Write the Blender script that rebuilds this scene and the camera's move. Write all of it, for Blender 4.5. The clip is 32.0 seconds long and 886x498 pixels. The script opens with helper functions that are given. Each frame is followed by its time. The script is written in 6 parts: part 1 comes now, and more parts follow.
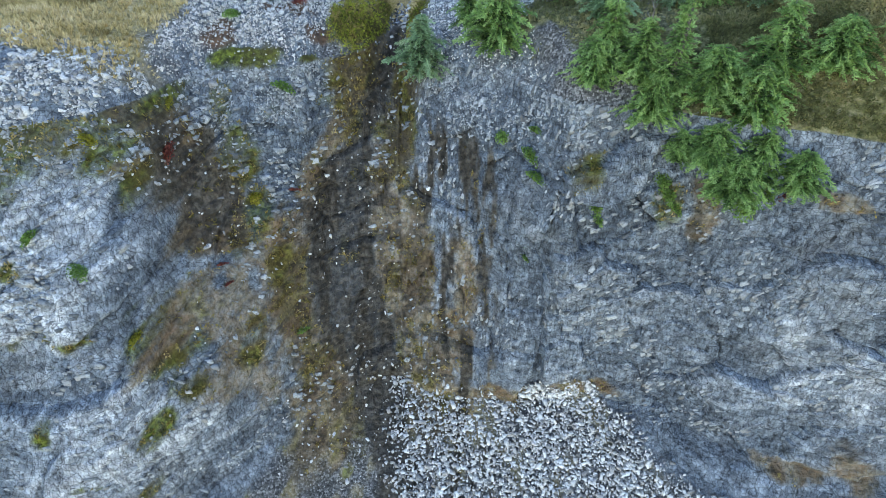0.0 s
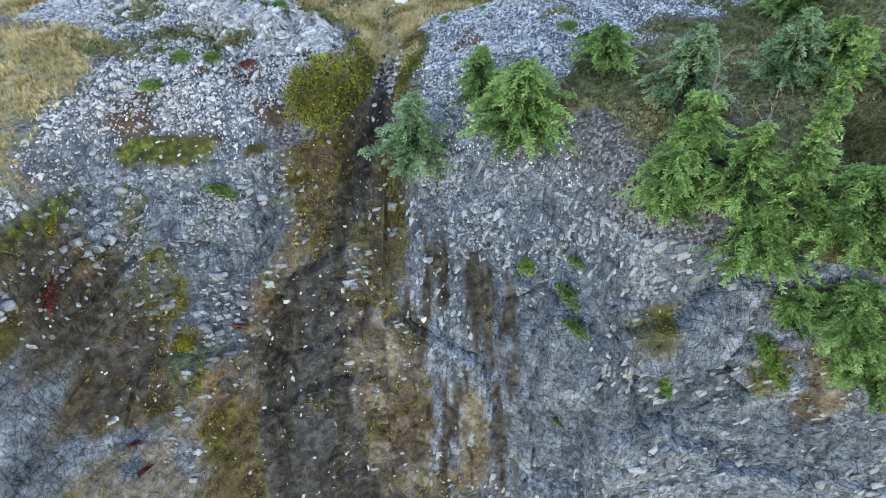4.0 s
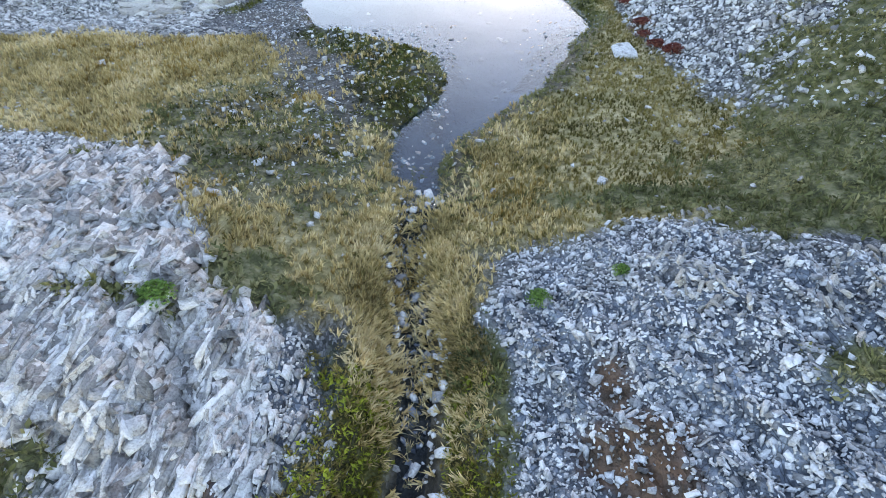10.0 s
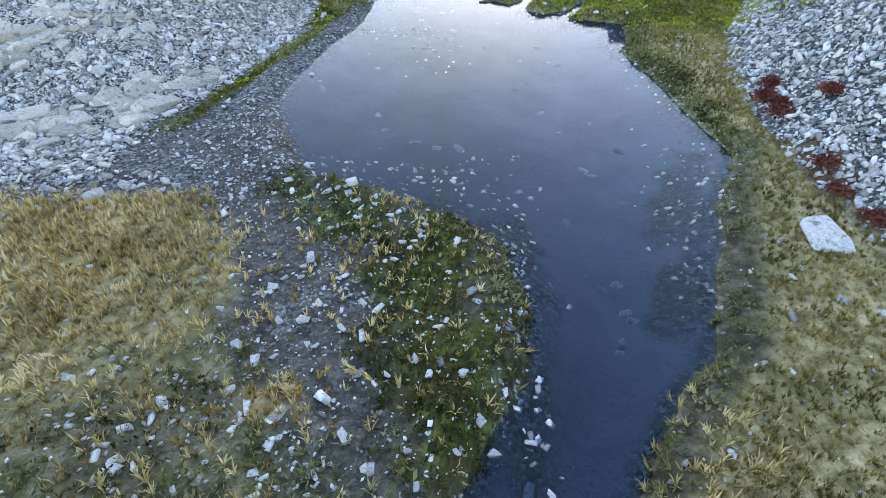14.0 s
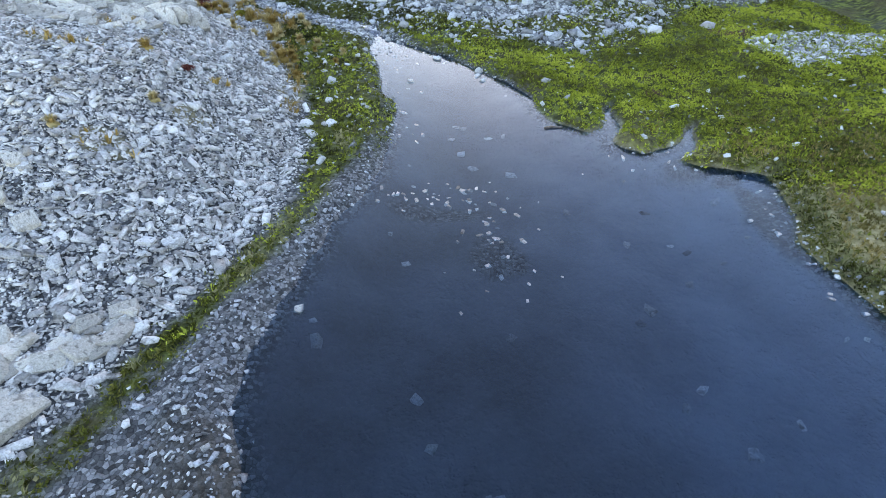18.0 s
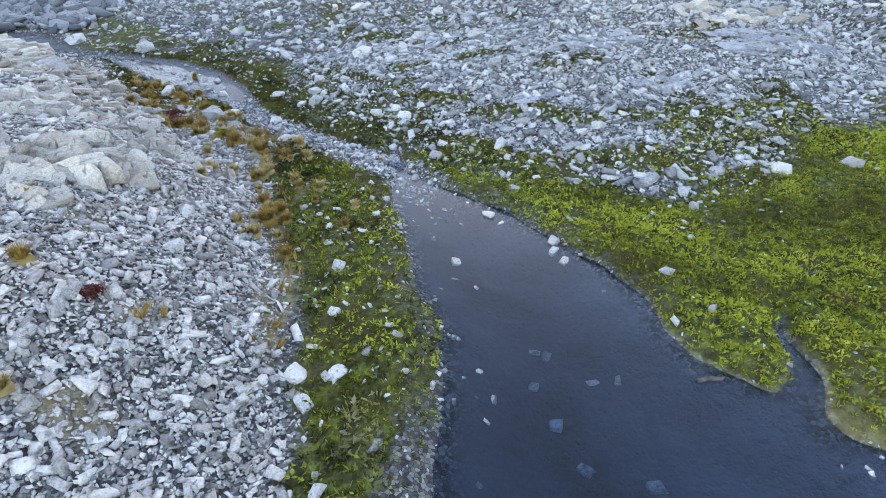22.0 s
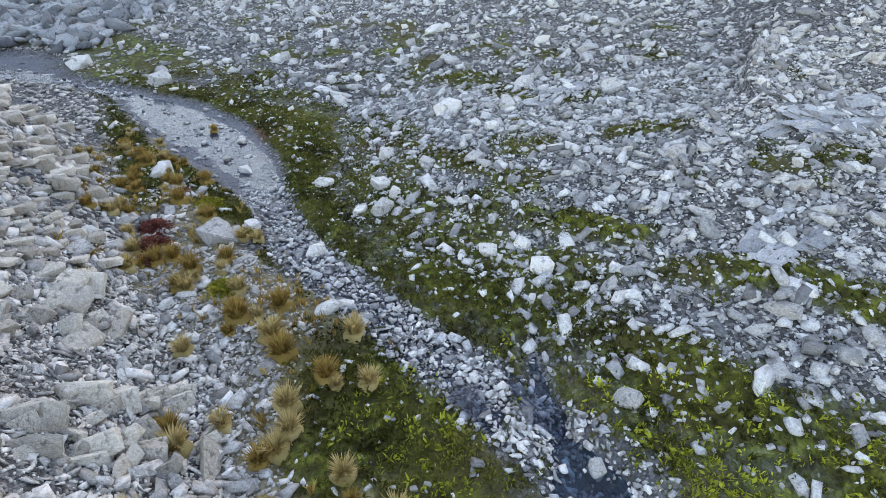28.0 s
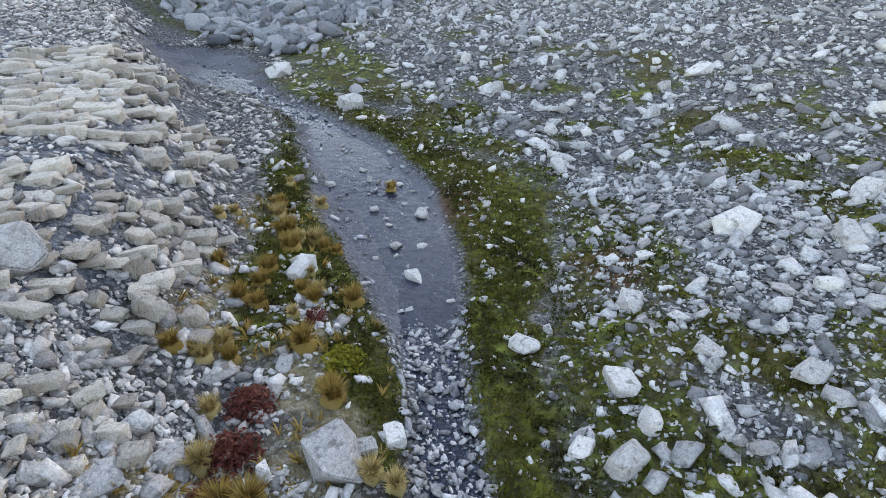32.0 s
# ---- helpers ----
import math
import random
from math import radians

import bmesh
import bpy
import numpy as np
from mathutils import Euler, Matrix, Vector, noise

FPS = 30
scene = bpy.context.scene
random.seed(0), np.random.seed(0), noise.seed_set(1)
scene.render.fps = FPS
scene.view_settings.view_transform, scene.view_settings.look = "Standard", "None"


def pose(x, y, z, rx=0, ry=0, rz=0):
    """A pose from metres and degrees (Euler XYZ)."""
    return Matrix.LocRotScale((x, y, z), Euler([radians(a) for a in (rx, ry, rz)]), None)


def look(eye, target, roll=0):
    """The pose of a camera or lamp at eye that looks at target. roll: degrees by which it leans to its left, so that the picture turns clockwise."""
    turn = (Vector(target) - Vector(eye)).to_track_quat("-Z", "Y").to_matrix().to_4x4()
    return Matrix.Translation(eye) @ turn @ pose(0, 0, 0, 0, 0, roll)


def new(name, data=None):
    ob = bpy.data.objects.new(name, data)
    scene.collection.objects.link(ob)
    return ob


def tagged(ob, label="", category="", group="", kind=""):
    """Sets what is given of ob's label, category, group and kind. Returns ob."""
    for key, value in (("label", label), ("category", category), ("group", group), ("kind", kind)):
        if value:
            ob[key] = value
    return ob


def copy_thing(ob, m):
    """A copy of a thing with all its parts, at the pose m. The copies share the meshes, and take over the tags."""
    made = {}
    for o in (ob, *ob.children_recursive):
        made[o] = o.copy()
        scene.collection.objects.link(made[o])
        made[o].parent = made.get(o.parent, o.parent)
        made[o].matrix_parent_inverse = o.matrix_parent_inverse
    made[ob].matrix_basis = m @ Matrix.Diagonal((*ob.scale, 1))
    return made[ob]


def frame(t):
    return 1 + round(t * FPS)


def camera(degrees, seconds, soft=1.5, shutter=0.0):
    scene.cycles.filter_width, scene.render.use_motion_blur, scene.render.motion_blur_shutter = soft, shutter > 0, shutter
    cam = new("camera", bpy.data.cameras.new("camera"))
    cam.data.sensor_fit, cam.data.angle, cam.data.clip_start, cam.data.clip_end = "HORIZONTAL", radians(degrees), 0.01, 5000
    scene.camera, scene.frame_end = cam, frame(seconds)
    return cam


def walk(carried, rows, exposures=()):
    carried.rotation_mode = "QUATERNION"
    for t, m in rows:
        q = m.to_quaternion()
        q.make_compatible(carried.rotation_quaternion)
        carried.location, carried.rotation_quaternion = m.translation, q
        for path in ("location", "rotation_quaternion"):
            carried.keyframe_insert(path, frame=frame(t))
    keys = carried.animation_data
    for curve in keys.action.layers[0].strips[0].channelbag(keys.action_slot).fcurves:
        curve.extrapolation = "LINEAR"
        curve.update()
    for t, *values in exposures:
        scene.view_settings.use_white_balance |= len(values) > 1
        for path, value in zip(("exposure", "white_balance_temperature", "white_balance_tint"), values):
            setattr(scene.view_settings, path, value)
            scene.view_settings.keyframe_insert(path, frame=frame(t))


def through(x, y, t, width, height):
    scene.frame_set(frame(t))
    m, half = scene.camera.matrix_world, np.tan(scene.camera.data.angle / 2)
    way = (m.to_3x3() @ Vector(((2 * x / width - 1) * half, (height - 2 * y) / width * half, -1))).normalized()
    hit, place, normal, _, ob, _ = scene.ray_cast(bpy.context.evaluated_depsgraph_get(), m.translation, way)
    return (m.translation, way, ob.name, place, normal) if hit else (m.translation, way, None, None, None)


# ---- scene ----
cam = camera(78.0, 32.0, 0.6)
METRES, EYE, TILT, LEAN, TURN = 60.0, 5.941, -38.85, 0.25, 0.0
ROWS = [
    (0.0, 0.0, 0.0, 0.0, -0.0, 0.0, 0.0),
    (0.5, 0.0001, 0.0078, 0.0067, -0.04, -0.04, 0.04),
    (1.0, 0.0007, 0.0167, 0.0138, -0.02, -0.08, 0.07),
    (1.5, 0.0008, 0.0266, 0.0213, -0.06, -0.1, 0.1),
    (2.0, 0.001, 0.0371, 0.0296, -0.06, -0.15, 0.14),
    (2.5, 0.0006, 0.0485, 0.0379, -0.12, -0.18, 0.17),
    (3.0, 0.0008, 0.0603, 0.047, -0.06, -0.21, 0.22),
    (3.5, 0.0003, 0.0724, 0.057, -0.08, -0.29, 0.25),
    (5.5, -0.0055, 0.125, 0.1006, -0.47, -0.51, 0.36),
    (6.0, -0.0073, 0.1388, 0.1117, -0.55, -0.56, 0.38),
    (6.5, -0.0093, 0.1524, 0.123, -0.64, -0.61, 0.4),
    (7.0, -0.0111, 0.166, 0.1343, -0.67, -0.63, 0.42),
    (7.5, -0.0128, 0.1799, 0.1457, -0.73, -0.7, 0.43),
    (8.0, -0.0148, 0.1937, 0.1575, -0.79, -0.75, 0.44),
    (8.5, -0.017, 0.2077, 0.1692, -0.84, -0.8, 0.46),
    (9.0, -0.0192, 0.2218, 0.1809, -0.9, -0.87, 0.46),
    (9.5, -0.0213, 0.2361, 0.1923, -0.98, -0.88, 0.46),
    (10.0, -0.0234, 0.2504, 0.2041, -1.02, -0.91, 0.48),
    (10.5, -0.0257, 0.2648, 0.2159, -1.09, -0.95, 0.5),
    (11.0, -0.0281, 0.2793, 0.2277, -1.16, -0.98, 0.52),
    (11.5, -0.0304, 0.2938, 0.2394, -1.19, -1.02, 0.56),
    (12.0, -0.0326, 0.308, 0.2511, -1.23, -1.07, 0.58),
    (12.5, -0.0348, 0.3223, 0.2626, -1.25, -1.09, 0.6),
    (13.0, -0.0371, 0.3366, 0.2739, -1.3, -1.12, 0.63),
    (13.5, -0.0396, 0.3509, 0.2854, -1.35, -1.17, 0.64),
    (14.0, -0.0422, 0.3649, 0.2969, -1.39, -1.22, 0.66),
    (14.5, -0.045, 0.379, 0.3083, -1.42, -1.23, 0.69),
    (16.5, -0.0546, 0.4332, 0.353, -1.54, -0.04, 0.77),
    (17.0, -0.0567, 0.4463, 0.3639, -1.55, 0.47, 0.76),
    (17.5, -0.0588, 0.4595, 0.3743, -1.6, 0.97, 0.77),
    (18.0, -0.061, 0.4723, 0.3848, -1.61, 1.46, 0.75),
    (18.5, -0.0631, 0.4851, 0.3948, -1.62, 2.04, 0.73),
    (19.0, -0.0654, 0.4977, 0.4045, -1.65, 2.65, 0.71),
    (19.5, -0.0676, 0.5098, 0.4141, -1.65, 3.35, 0.7),
    (20.0, -0.0698, 0.5211, 0.4239, -1.66, 4.14, 0.65),
    (20.5, -0.072, 0.5321, 0.4335, -1.66, 5.01, 0.6),
    (21.0, -0.0743, 0.5431, 0.4426, -1.64, 5.91, 0.57),
    (21.5, -0.0765, 0.554, 0.4512, -1.63, 6.81, 0.55),
    (22.0, -0.0788, 0.565, 0.4592, -1.63, 7.35, 0.51),
    (22.5, -0.0809, 0.5756, 0.4672, -1.6, 7.38, 0.5),
    (23.0, -0.0828, 0.5849, 0.4745, -1.61, 7.37, 0.45),
    (23.5, -0.085, 0.5952, 0.4824, -1.6, 7.35, 0.44),
    (24.0, -0.0872, 0.6057, 0.4902, -1.58, 7.32, 0.37),
    (24.5, -0.0897, 0.616, 0.4981, -1.59, 7.32, 0.31),
    (26.5, -0.1025, 0.6559, 0.5295, -1.29, 7.35, -0.24),
    (27.0, -0.1062, 0.6662, 0.537, -0.57, 7.36, -0.93),
    (27.5, -0.11, 0.676, 0.5449, 0.33, 7.31, -1.77),
    (28.0, -0.1138, 0.686, 0.5527, 2.09, 7.23, -3.33),
    (28.5, -0.1177, 0.696, 0.5602, 4.33, 7.08, -5.3),
    (29.0, -0.1216, 0.7058, 0.5679, 6.84, 6.81, -7.44),
    (29.5, -0.1258, 0.7158, 0.5755, 9.23, 6.46, -9.44),
    (30.0, -0.1305, 0.726, 0.5829, 11.91, 5.99, -11.63),
    (30.5, -0.1356, 0.7362, 0.5907, 14.49, 5.4, -13.68),
    (31.0, -0.1412, 0.7462, 0.5987, 16.78, 4.81, -15.45),
    (31.5, -0.1472, 0.7566, 0.6067, 17.81, 4.53, -16.14),
    (32.0, -0.1535, 0.767, 0.6148, 18.35, 4.38, -16.46),
]
walk(cam, [(t, pose(0, 0, EYE, TILT, LEAN, TURN) @ pose(METRES * x, METRES * y, METRES * z, 90 + pitch, roll, yaw)) for t, x, y, z, yaw, pitch, roll in ROWS], [(0.0, 2.8, 7500, 17), (5.0, 3.0, 8400, 21), (10.0, 2.95, 8300, 21), (17.0, 3.05, 8300, 20), (22.0, 3.15, 9200, 24), (32.0, 2.98, 10600, 24)])

# ---- daylight: a bright, shadowless evening sky with the sun behind thin cloud ----
world = bpy.data.worlds.new("sky")
scene.world = world
world.use_nodes = True
wn = world.node_tree
sky = wn.nodes.new("ShaderNodeTexSky")
sky.sky_type, sky.sun_disc = "NISHITA", False
sky.sun_elevation, sky.sun_rotation = radians(10), radians(8)
sky.air_density, sky.dust_density, sky.ozone_density = 1.0, 0.4, 1.7
sky.altitude = 1700
wn.nodes["Background"].inputs["Strength"].default_value = 0.15
wn.links.new(sky.outputs["Color"], wn.nodes["Background"].inputs["Color"])

sun_data = bpy.data.lights.new("sun", "SUN")
sun_data.energy, sun_data.angle, sun_data.color = 0.5, radians(10), (1.0, 0.94, 0.86)
sun = new("sun", sun_data)
sun.matrix_world = look((0, 0, 50), (-0.1371, -0.9752, 49.8264))


# ---- materials ----
def mat(name, rough=0.9, spec=0.25):
    m = bpy.data.materials.new(name)
    m.use_nodes = True
    b = m.node_tree.nodes["Principled BSDF"]
    b.inputs["Roughness"].default_value = rough
    b.inputs["Specular IOR Level"].default_value = spec
    return m, m.node_tree, b


def tex(nt, kind, scale, detail=4.0, coords=None):
    n = nt.nodes.new(kind)
    n.inputs["Scale"].default_value = scale
    if kind == "ShaderNodeTexNoise":
        n.inputs["Detail"].default_value = detail
    if coords is None:
        coords = nt.nodes.new("ShaderNodeTexCoord").outputs["Object"]
    nt.links.new(coords, n.inputs["Vector"])
    return n


def ramp(nt, fac, stops):
    r = nt.nodes.new("ShaderNodeValToRGB")
    e = r.color_ramp.elements
    while len(e) < len(stops):
        e.new(0.5)
    for k, (p, c) in zip(e, stops):
        k.position, k.color = p, (*c, 1) if len(c) == 3 else c
    nt.links.new(fac, r.inputs["Fac"])
    return r.outputs["Color"]


def mix(nt, fac, a, b, blend="MIX"):
    m = nt.nodes.new("ShaderNodeMix")
    m.data_type, m.blend_type = "RGBA", blend
    for value, slot in ((fac, m.inputs["Factor"]), (a, m.inputs[6]), (b, m.inputs[7])):
        if isinstance(value, bpy.types.NodeSocket):
            nt.links.new(value, slot)
        elif isinstance(value, (int, float)):
            slot.default_value = value
        else:
            slot.default_value = (*value, 1)
    return m.outputs[2]


def bump(nt, height, strength, distance, chain=None):
    b = nt.nodes.new("ShaderNodeBump")
    b.inputs["Strength"].default_value, b.inputs["Distance"].default_value = strength, distance
    nt.links.new(height, b.inputs["Height"])
    if chain is not None:
        nt.links.new(chain, b.inputs["Normal"])
    return b.outputs["Normal"]


def ground_material():
    m, nt, b = mat("ground", 0.92, 0.2)
    c1 = nt.nodes.new("ShaderNodeAttribute")
    c1.attribute_name = "cover_a"
    c2 = nt.nodes.new("ShaderNodeAttribute")
    c2.attribute_name = "cover_b"
    a, s = nt.nodes.new("ShaderNodeSeparateColor"), nt.nodes.new("ShaderNodeSeparateColor")
    nt.links.new(c1.outputs["Color"], a.inputs[0])
    nt.links.new(c2.outputs["Color"], s.inputs[0])
    grass, moss, wet = a.outputs
    rock, heath, rust = s.outputs
    # fine rubble, dark between pieces: soil and the shade of gaps painted in
    v = tex(nt, "ShaderNodeTexVoronoi", 16)
    v2 = tex(nt, "ShaderNodeTexVoronoi", 45)
    edge = tex(nt, "ShaderNodeTexVoronoi", 16)
    edge.feature = "DISTANCE_TO_EDGE"
    big = tex(nt, "ShaderNodeTexNoise", 0.6, 5)
    mid = tex(nt, "ShaderNodeTexNoise", 5, 6)
    fine = tex(nt, "ShaderNodeTexNoise", 40, 4)
    sep = nt.nodes.new("ShaderNodeSeparateColor")
    nt.links.new(v.outputs["Color"], sep.inputs[0])
    pebble = ramp(nt, sep.outputs[0], [(0.0, (0.05, 0.05, 0.05)), (0.5, (0.15, 0.15, 0.15)), (1.0, (0.36, 0.355, 0.35))])
    gap = ramp(nt, edge.outputs["Distance"], [(0.0, (0.25, 0.25, 0.25)), (0.10, (1, 1, 1))])
    pebble = mix(nt, 0.8, pebble, gap, "MULTIPLY")
    pebble = mix(nt, 0.5, pebble, ramp(nt, v2.outputs["Distance"], [(0.0, (0.5, 0.5, 0.5)), (0.6, (0.25, 0.25, 0.26))]), "OVERLAY")
    # bare bedrock, streaked along its bedding
    co = nt.nodes.new("ShaderNodeTexCoord")
    mp = nt.nodes.new("ShaderNodeMapping")
    nt.links.new(co.outputs["Object"], mp.inputs["Vector"])
    mp.inputs["Rotation"].default_value = (0.2, 0.45, 0.3)
    mp.inputs["Scale"].default_value = (1.0, 1.0, 2.2)
    bed = tex(nt, "ShaderNodeTexNoise", 2.2, 8, mp.outputs["Vector"])
    crack = tex(nt, "ShaderNodeTexVoronoi", 2.6, coords=mp.outputs["Vector"])
    crack.feature = "DISTANCE_TO_EDGE"
    tone = ramp(nt, c1.outputs["Alpha"], [(0.0, (0.075, 0.092, 0.112)), (0.45, (0.145, 0.172, 0.20)), (0.8, (0.25, 0.28, 0.31)), (1.0, (0.42, 0.44, 0.455))])
    stone = mix(nt, 0.75, tone, ramp(nt, bed.outputs["Fac"], [(0.30, (0.25, 0.25, 0.25)), (0.5, (0.5, 0.5, 0.5)), (0.68, (0.72, 0.72, 0.72))]), "OVERLAY")
    stone = mix(nt, 0.55, stone, ramp(nt, mid.outputs["Fac"], [(0.35, (0.35, 0.36, 0.38)), (0.6, (0.62, 0.62, 0.62))]), "OVERLAY")
    stone = mix(nt, ramp(nt, big.outputs["Fac"], [(0.5, (0, 0, 0)), (0.7, (0.3, 0.3, 0.3))]), stone, (0.22, 0.225, 0.23))
    stone = mix(nt, 0.85, stone, ramp(nt, crack.outputs["Distance"], [(0.0, (0.16, 0.16, 0.17)), (0.03, (0.9, 0.9, 0.9)), (0.06, (1, 1, 1))]), "MULTIPLY")
    # thin bedding cracks, wavering and broken
    mw = nt.nodes.new("ShaderNodeMapping")
    warp = tex(nt, "ShaderNodeTexNoise", 1.1, 3)
    bent = nt.nodes.new("ShaderNodeMixRGB")
    bent.blend_type, bent.inputs[0].default_value = "ADD", 0.5
    nt.links.new(co.outputs["Object"], bent.inputs[1])
    nt.links.new(warp.outputs["Color"], bent.inputs[2])
    nt.links.new(bent.outputs[0], mw.inputs["Vector"])
    mw.inputs["Rotation"].default_value = (0.3, 0.9, 0.2)
    mw.inputs["Scale"].default_value = (2.4, 1.6, 0.7)
    leaf = tex(nt, "ShaderNodeTexVoronoi", 3.4, coords=mw.outputs["Vector"])
    leaf.feature = "DISTANCE_TO_EDGE"
    own = tex(nt, "ShaderNodeTexVoronoi", 3.4, coords=mw.outputs["Vector"])
    stone = mix(nt, 0.8, stone, ramp(nt, leaf.outputs["Distance"], [(0.0, (0.18, 0.18, 0.19)), (0.035, (0.85, 0.85, 0.85)), (0.09, (1, 1, 1))]), "MULTIPLY")
    tint = nt.nodes.new("ShaderNodeSeparateColor")
    nt.links.new(own.outputs["Color"], tint.inputs[0])
    stone = mix(nt, 0.55, stone, ramp(nt, tint.outputs[0], [(0.0, (0.26, 0.26, 0.27)), (0.5, (0.5, 0.5, 0.5)), (1.0, (0.72, 0.72, 0.71))]), "OVERLAY")
    # short dark slits that run with the slope, and broken bits between them
    mq = nt.nodes.new("ShaderNodeMapping")
    nt.links.new(co.outputs["Object"], mq.inputs["Vector"])
    mq.inputs["Rotation"].default_value = (0.0, 0.22, 0.0)
    mq.inputs["Scale"].default_value = (1.0, 1.0, 0.38)
    slit = tex(nt, "ShaderNodeTexNoise", 7.0, 3, mq.outputs["Vector"])
    fissure = tex(nt, "ShaderNodeTexNoise", 13.0, 6)
    patchy = tex(nt, "ShaderNodeTexNoise", 1.7, 3)
    stone = mix(nt, ramp(nt, patchy.outputs["Fac"], [(0.36, (0.25, 0.25, 0.25)), (0.58, (1, 1, 1))]), stone, ramp(nt, slit.outputs["Fac"], [(0.33, (0.35, 0.35, 0.36)), (0.41, (0.85, 0.85, 0.85)), (0.50, (1, 1, 1))]), "MULTIPLY")
    stone = mix(nt, 0.3, stone, ramp(nt, fissure.outputs["Fac"], [(0.36, (0.16, 0.16, 0.17)), (0.5, (0.5, 0.5, 0.5)), (0.64, (0.80, 0.80, 0.80))]), "OVERLAY")
    chip = nt.nodes.new("ShaderNodeSeparateColor")
    chips = tex(nt, "ShaderNodeTexVoronoi", 10.0, coords=mq.outputs["Vector"])
    nt.links.new(chips.outputs["Color"], chip.inputs[0])
    stone = mix(nt, 0.35, stone, ramp(nt, chip.outputs[0], [(0.0, (0.16, 0.16, 0.17)), (0.25, (0.42, 0.42, 0.42)), (0.6, (0.52, 0.52, 0.52)), (1.0, (0.68, 0.68, 0.68))]), "OVERLAY")
    col = mix(nt, rock, pebble, stone)
    tan = ramp(nt, mid.outputs["Fac"], [(0.32, (0.17, 0.135, 0.058)), (0.5, (0.39, 0.305, 0.15)), (0.66, (0.55, 0.44, 0.25))])
    tan = mix(nt, ramp(nt, big.outputs["Fac"], [(0.45, (0, 0, 0)), (0.64, (0.6, 0.6, 0.6))]), tan, (0.22, 0.18, 0.065))
    col = mix(nt, grass, col, tan)
    green = ramp(nt, mid.outputs["Fac"], [(0.34, (0.025, 0.026, 0.007)), (0.5, (0.07, 0.078, 0.014)), (0.64, (0.16, 0.185, 0.028))])
    green = mix(nt, ramp(nt, big.outputs["Fac"], [(0.45, (0, 0, 0)), (0.62, (0.75, 0.75, 0.75))]), green, (0.075, 0.058, 0.018))
    col = mix(nt, moss, col, green)
    dark = ramp(nt, mid.outputs["Fac"], [(0.35, (0.065, 0.068, 0.028)), (0.5, (0.14, 0.135, 0.06)), (0.65, (0.25, 0.225, 0.125))])
    col = mix(nt, heath, col, dark)
    red = ramp(nt, mid.outputs["Fac"], [(0.35, (0.06, 0.035, 0.018)), (0.65, (0.17, 0.09, 0.05))])
    col = mix(nt, rust, col, red)
    mud = ramp(nt, mid.outputs["Fac"], [(0.35, (0.014, 0.012, 0.009)), (0.5, (0.036, 0.029, 0.021)), (0.65, (0.085, 0.073, 0.06))])
    col = mix(nt, wet, col, mud)
    silt = ramp(nt, big.outputs["Fac"], [(0.35, (0.085, 0.09, 0.10)), (0.65, (0.14, 0.145, 0.16))])
    # inlet silt pale, mud between dark; sky reflection painted into the east bed
    place = nt.nodes.new("ShaderNodeSeparateXYZ")
    nt.links.new(co.outputs["Object"], place.inputs[0])
    across = nt.nodes.new("ShaderNodeMapRange")
    across.inputs["From Min"].default_value, across.inputs["From Max"].default_value = -10.0, 6.0
    nt.links.new(place.outputs["X"], across.inputs["Value"])
    silt = mix(nt, ramp(nt, across.outputs[0], [(0.10, (0.3, 0.3, 0.3)), (0.28, (0.0, 0.0, 0.0)), (0.48, (0.0, 0.0, 0.0)), (0.80, (0.9, 0.9, 0.9))]), silt, ramp(nt, big.outputs["Fac"], [(0.35, (0.25, 0.28, 0.33)), (0.65, (0.33, 0.36, 0.41))]))
    col = mix(nt, c2.outputs["Alpha"], col, silt)
    nt.links.new(col, b.inputs["Base Color"])
    r = nt.nodes.new("ShaderNodeMapRange")
    r.inputs["To Min"].default_value, r.inputs["To Max"].default_value = 0.92, 0.5
    nt.links.new(wet, r.inputs["Value"])
    nt.links.new(r.outputs[0], b.inputs["Roughness"])
    n = bump(nt, crack.outputs["Distance"], 0.5, 0.10)
    n = bump(nt, leaf.outputs["Distance"], 0.6, 0.10, n)
    n = bump(nt, slit.outputs["Fac"], 0.7, 0.10, n)
    n = bump(nt, fissure.outputs["Fac"], 0.6, 0.05, n)
    n = bump(nt, edge.outputs["Distance"], 0.6, 0.05, n)
    n = bump(nt, mid.outputs["Fac"], 0.6, 0.06, n)
    n = bump(nt, fine.outputs["Fac"], 0.6, 0.02, n)
    nt.links.new(n, b.inputs["Normal"])
    return m


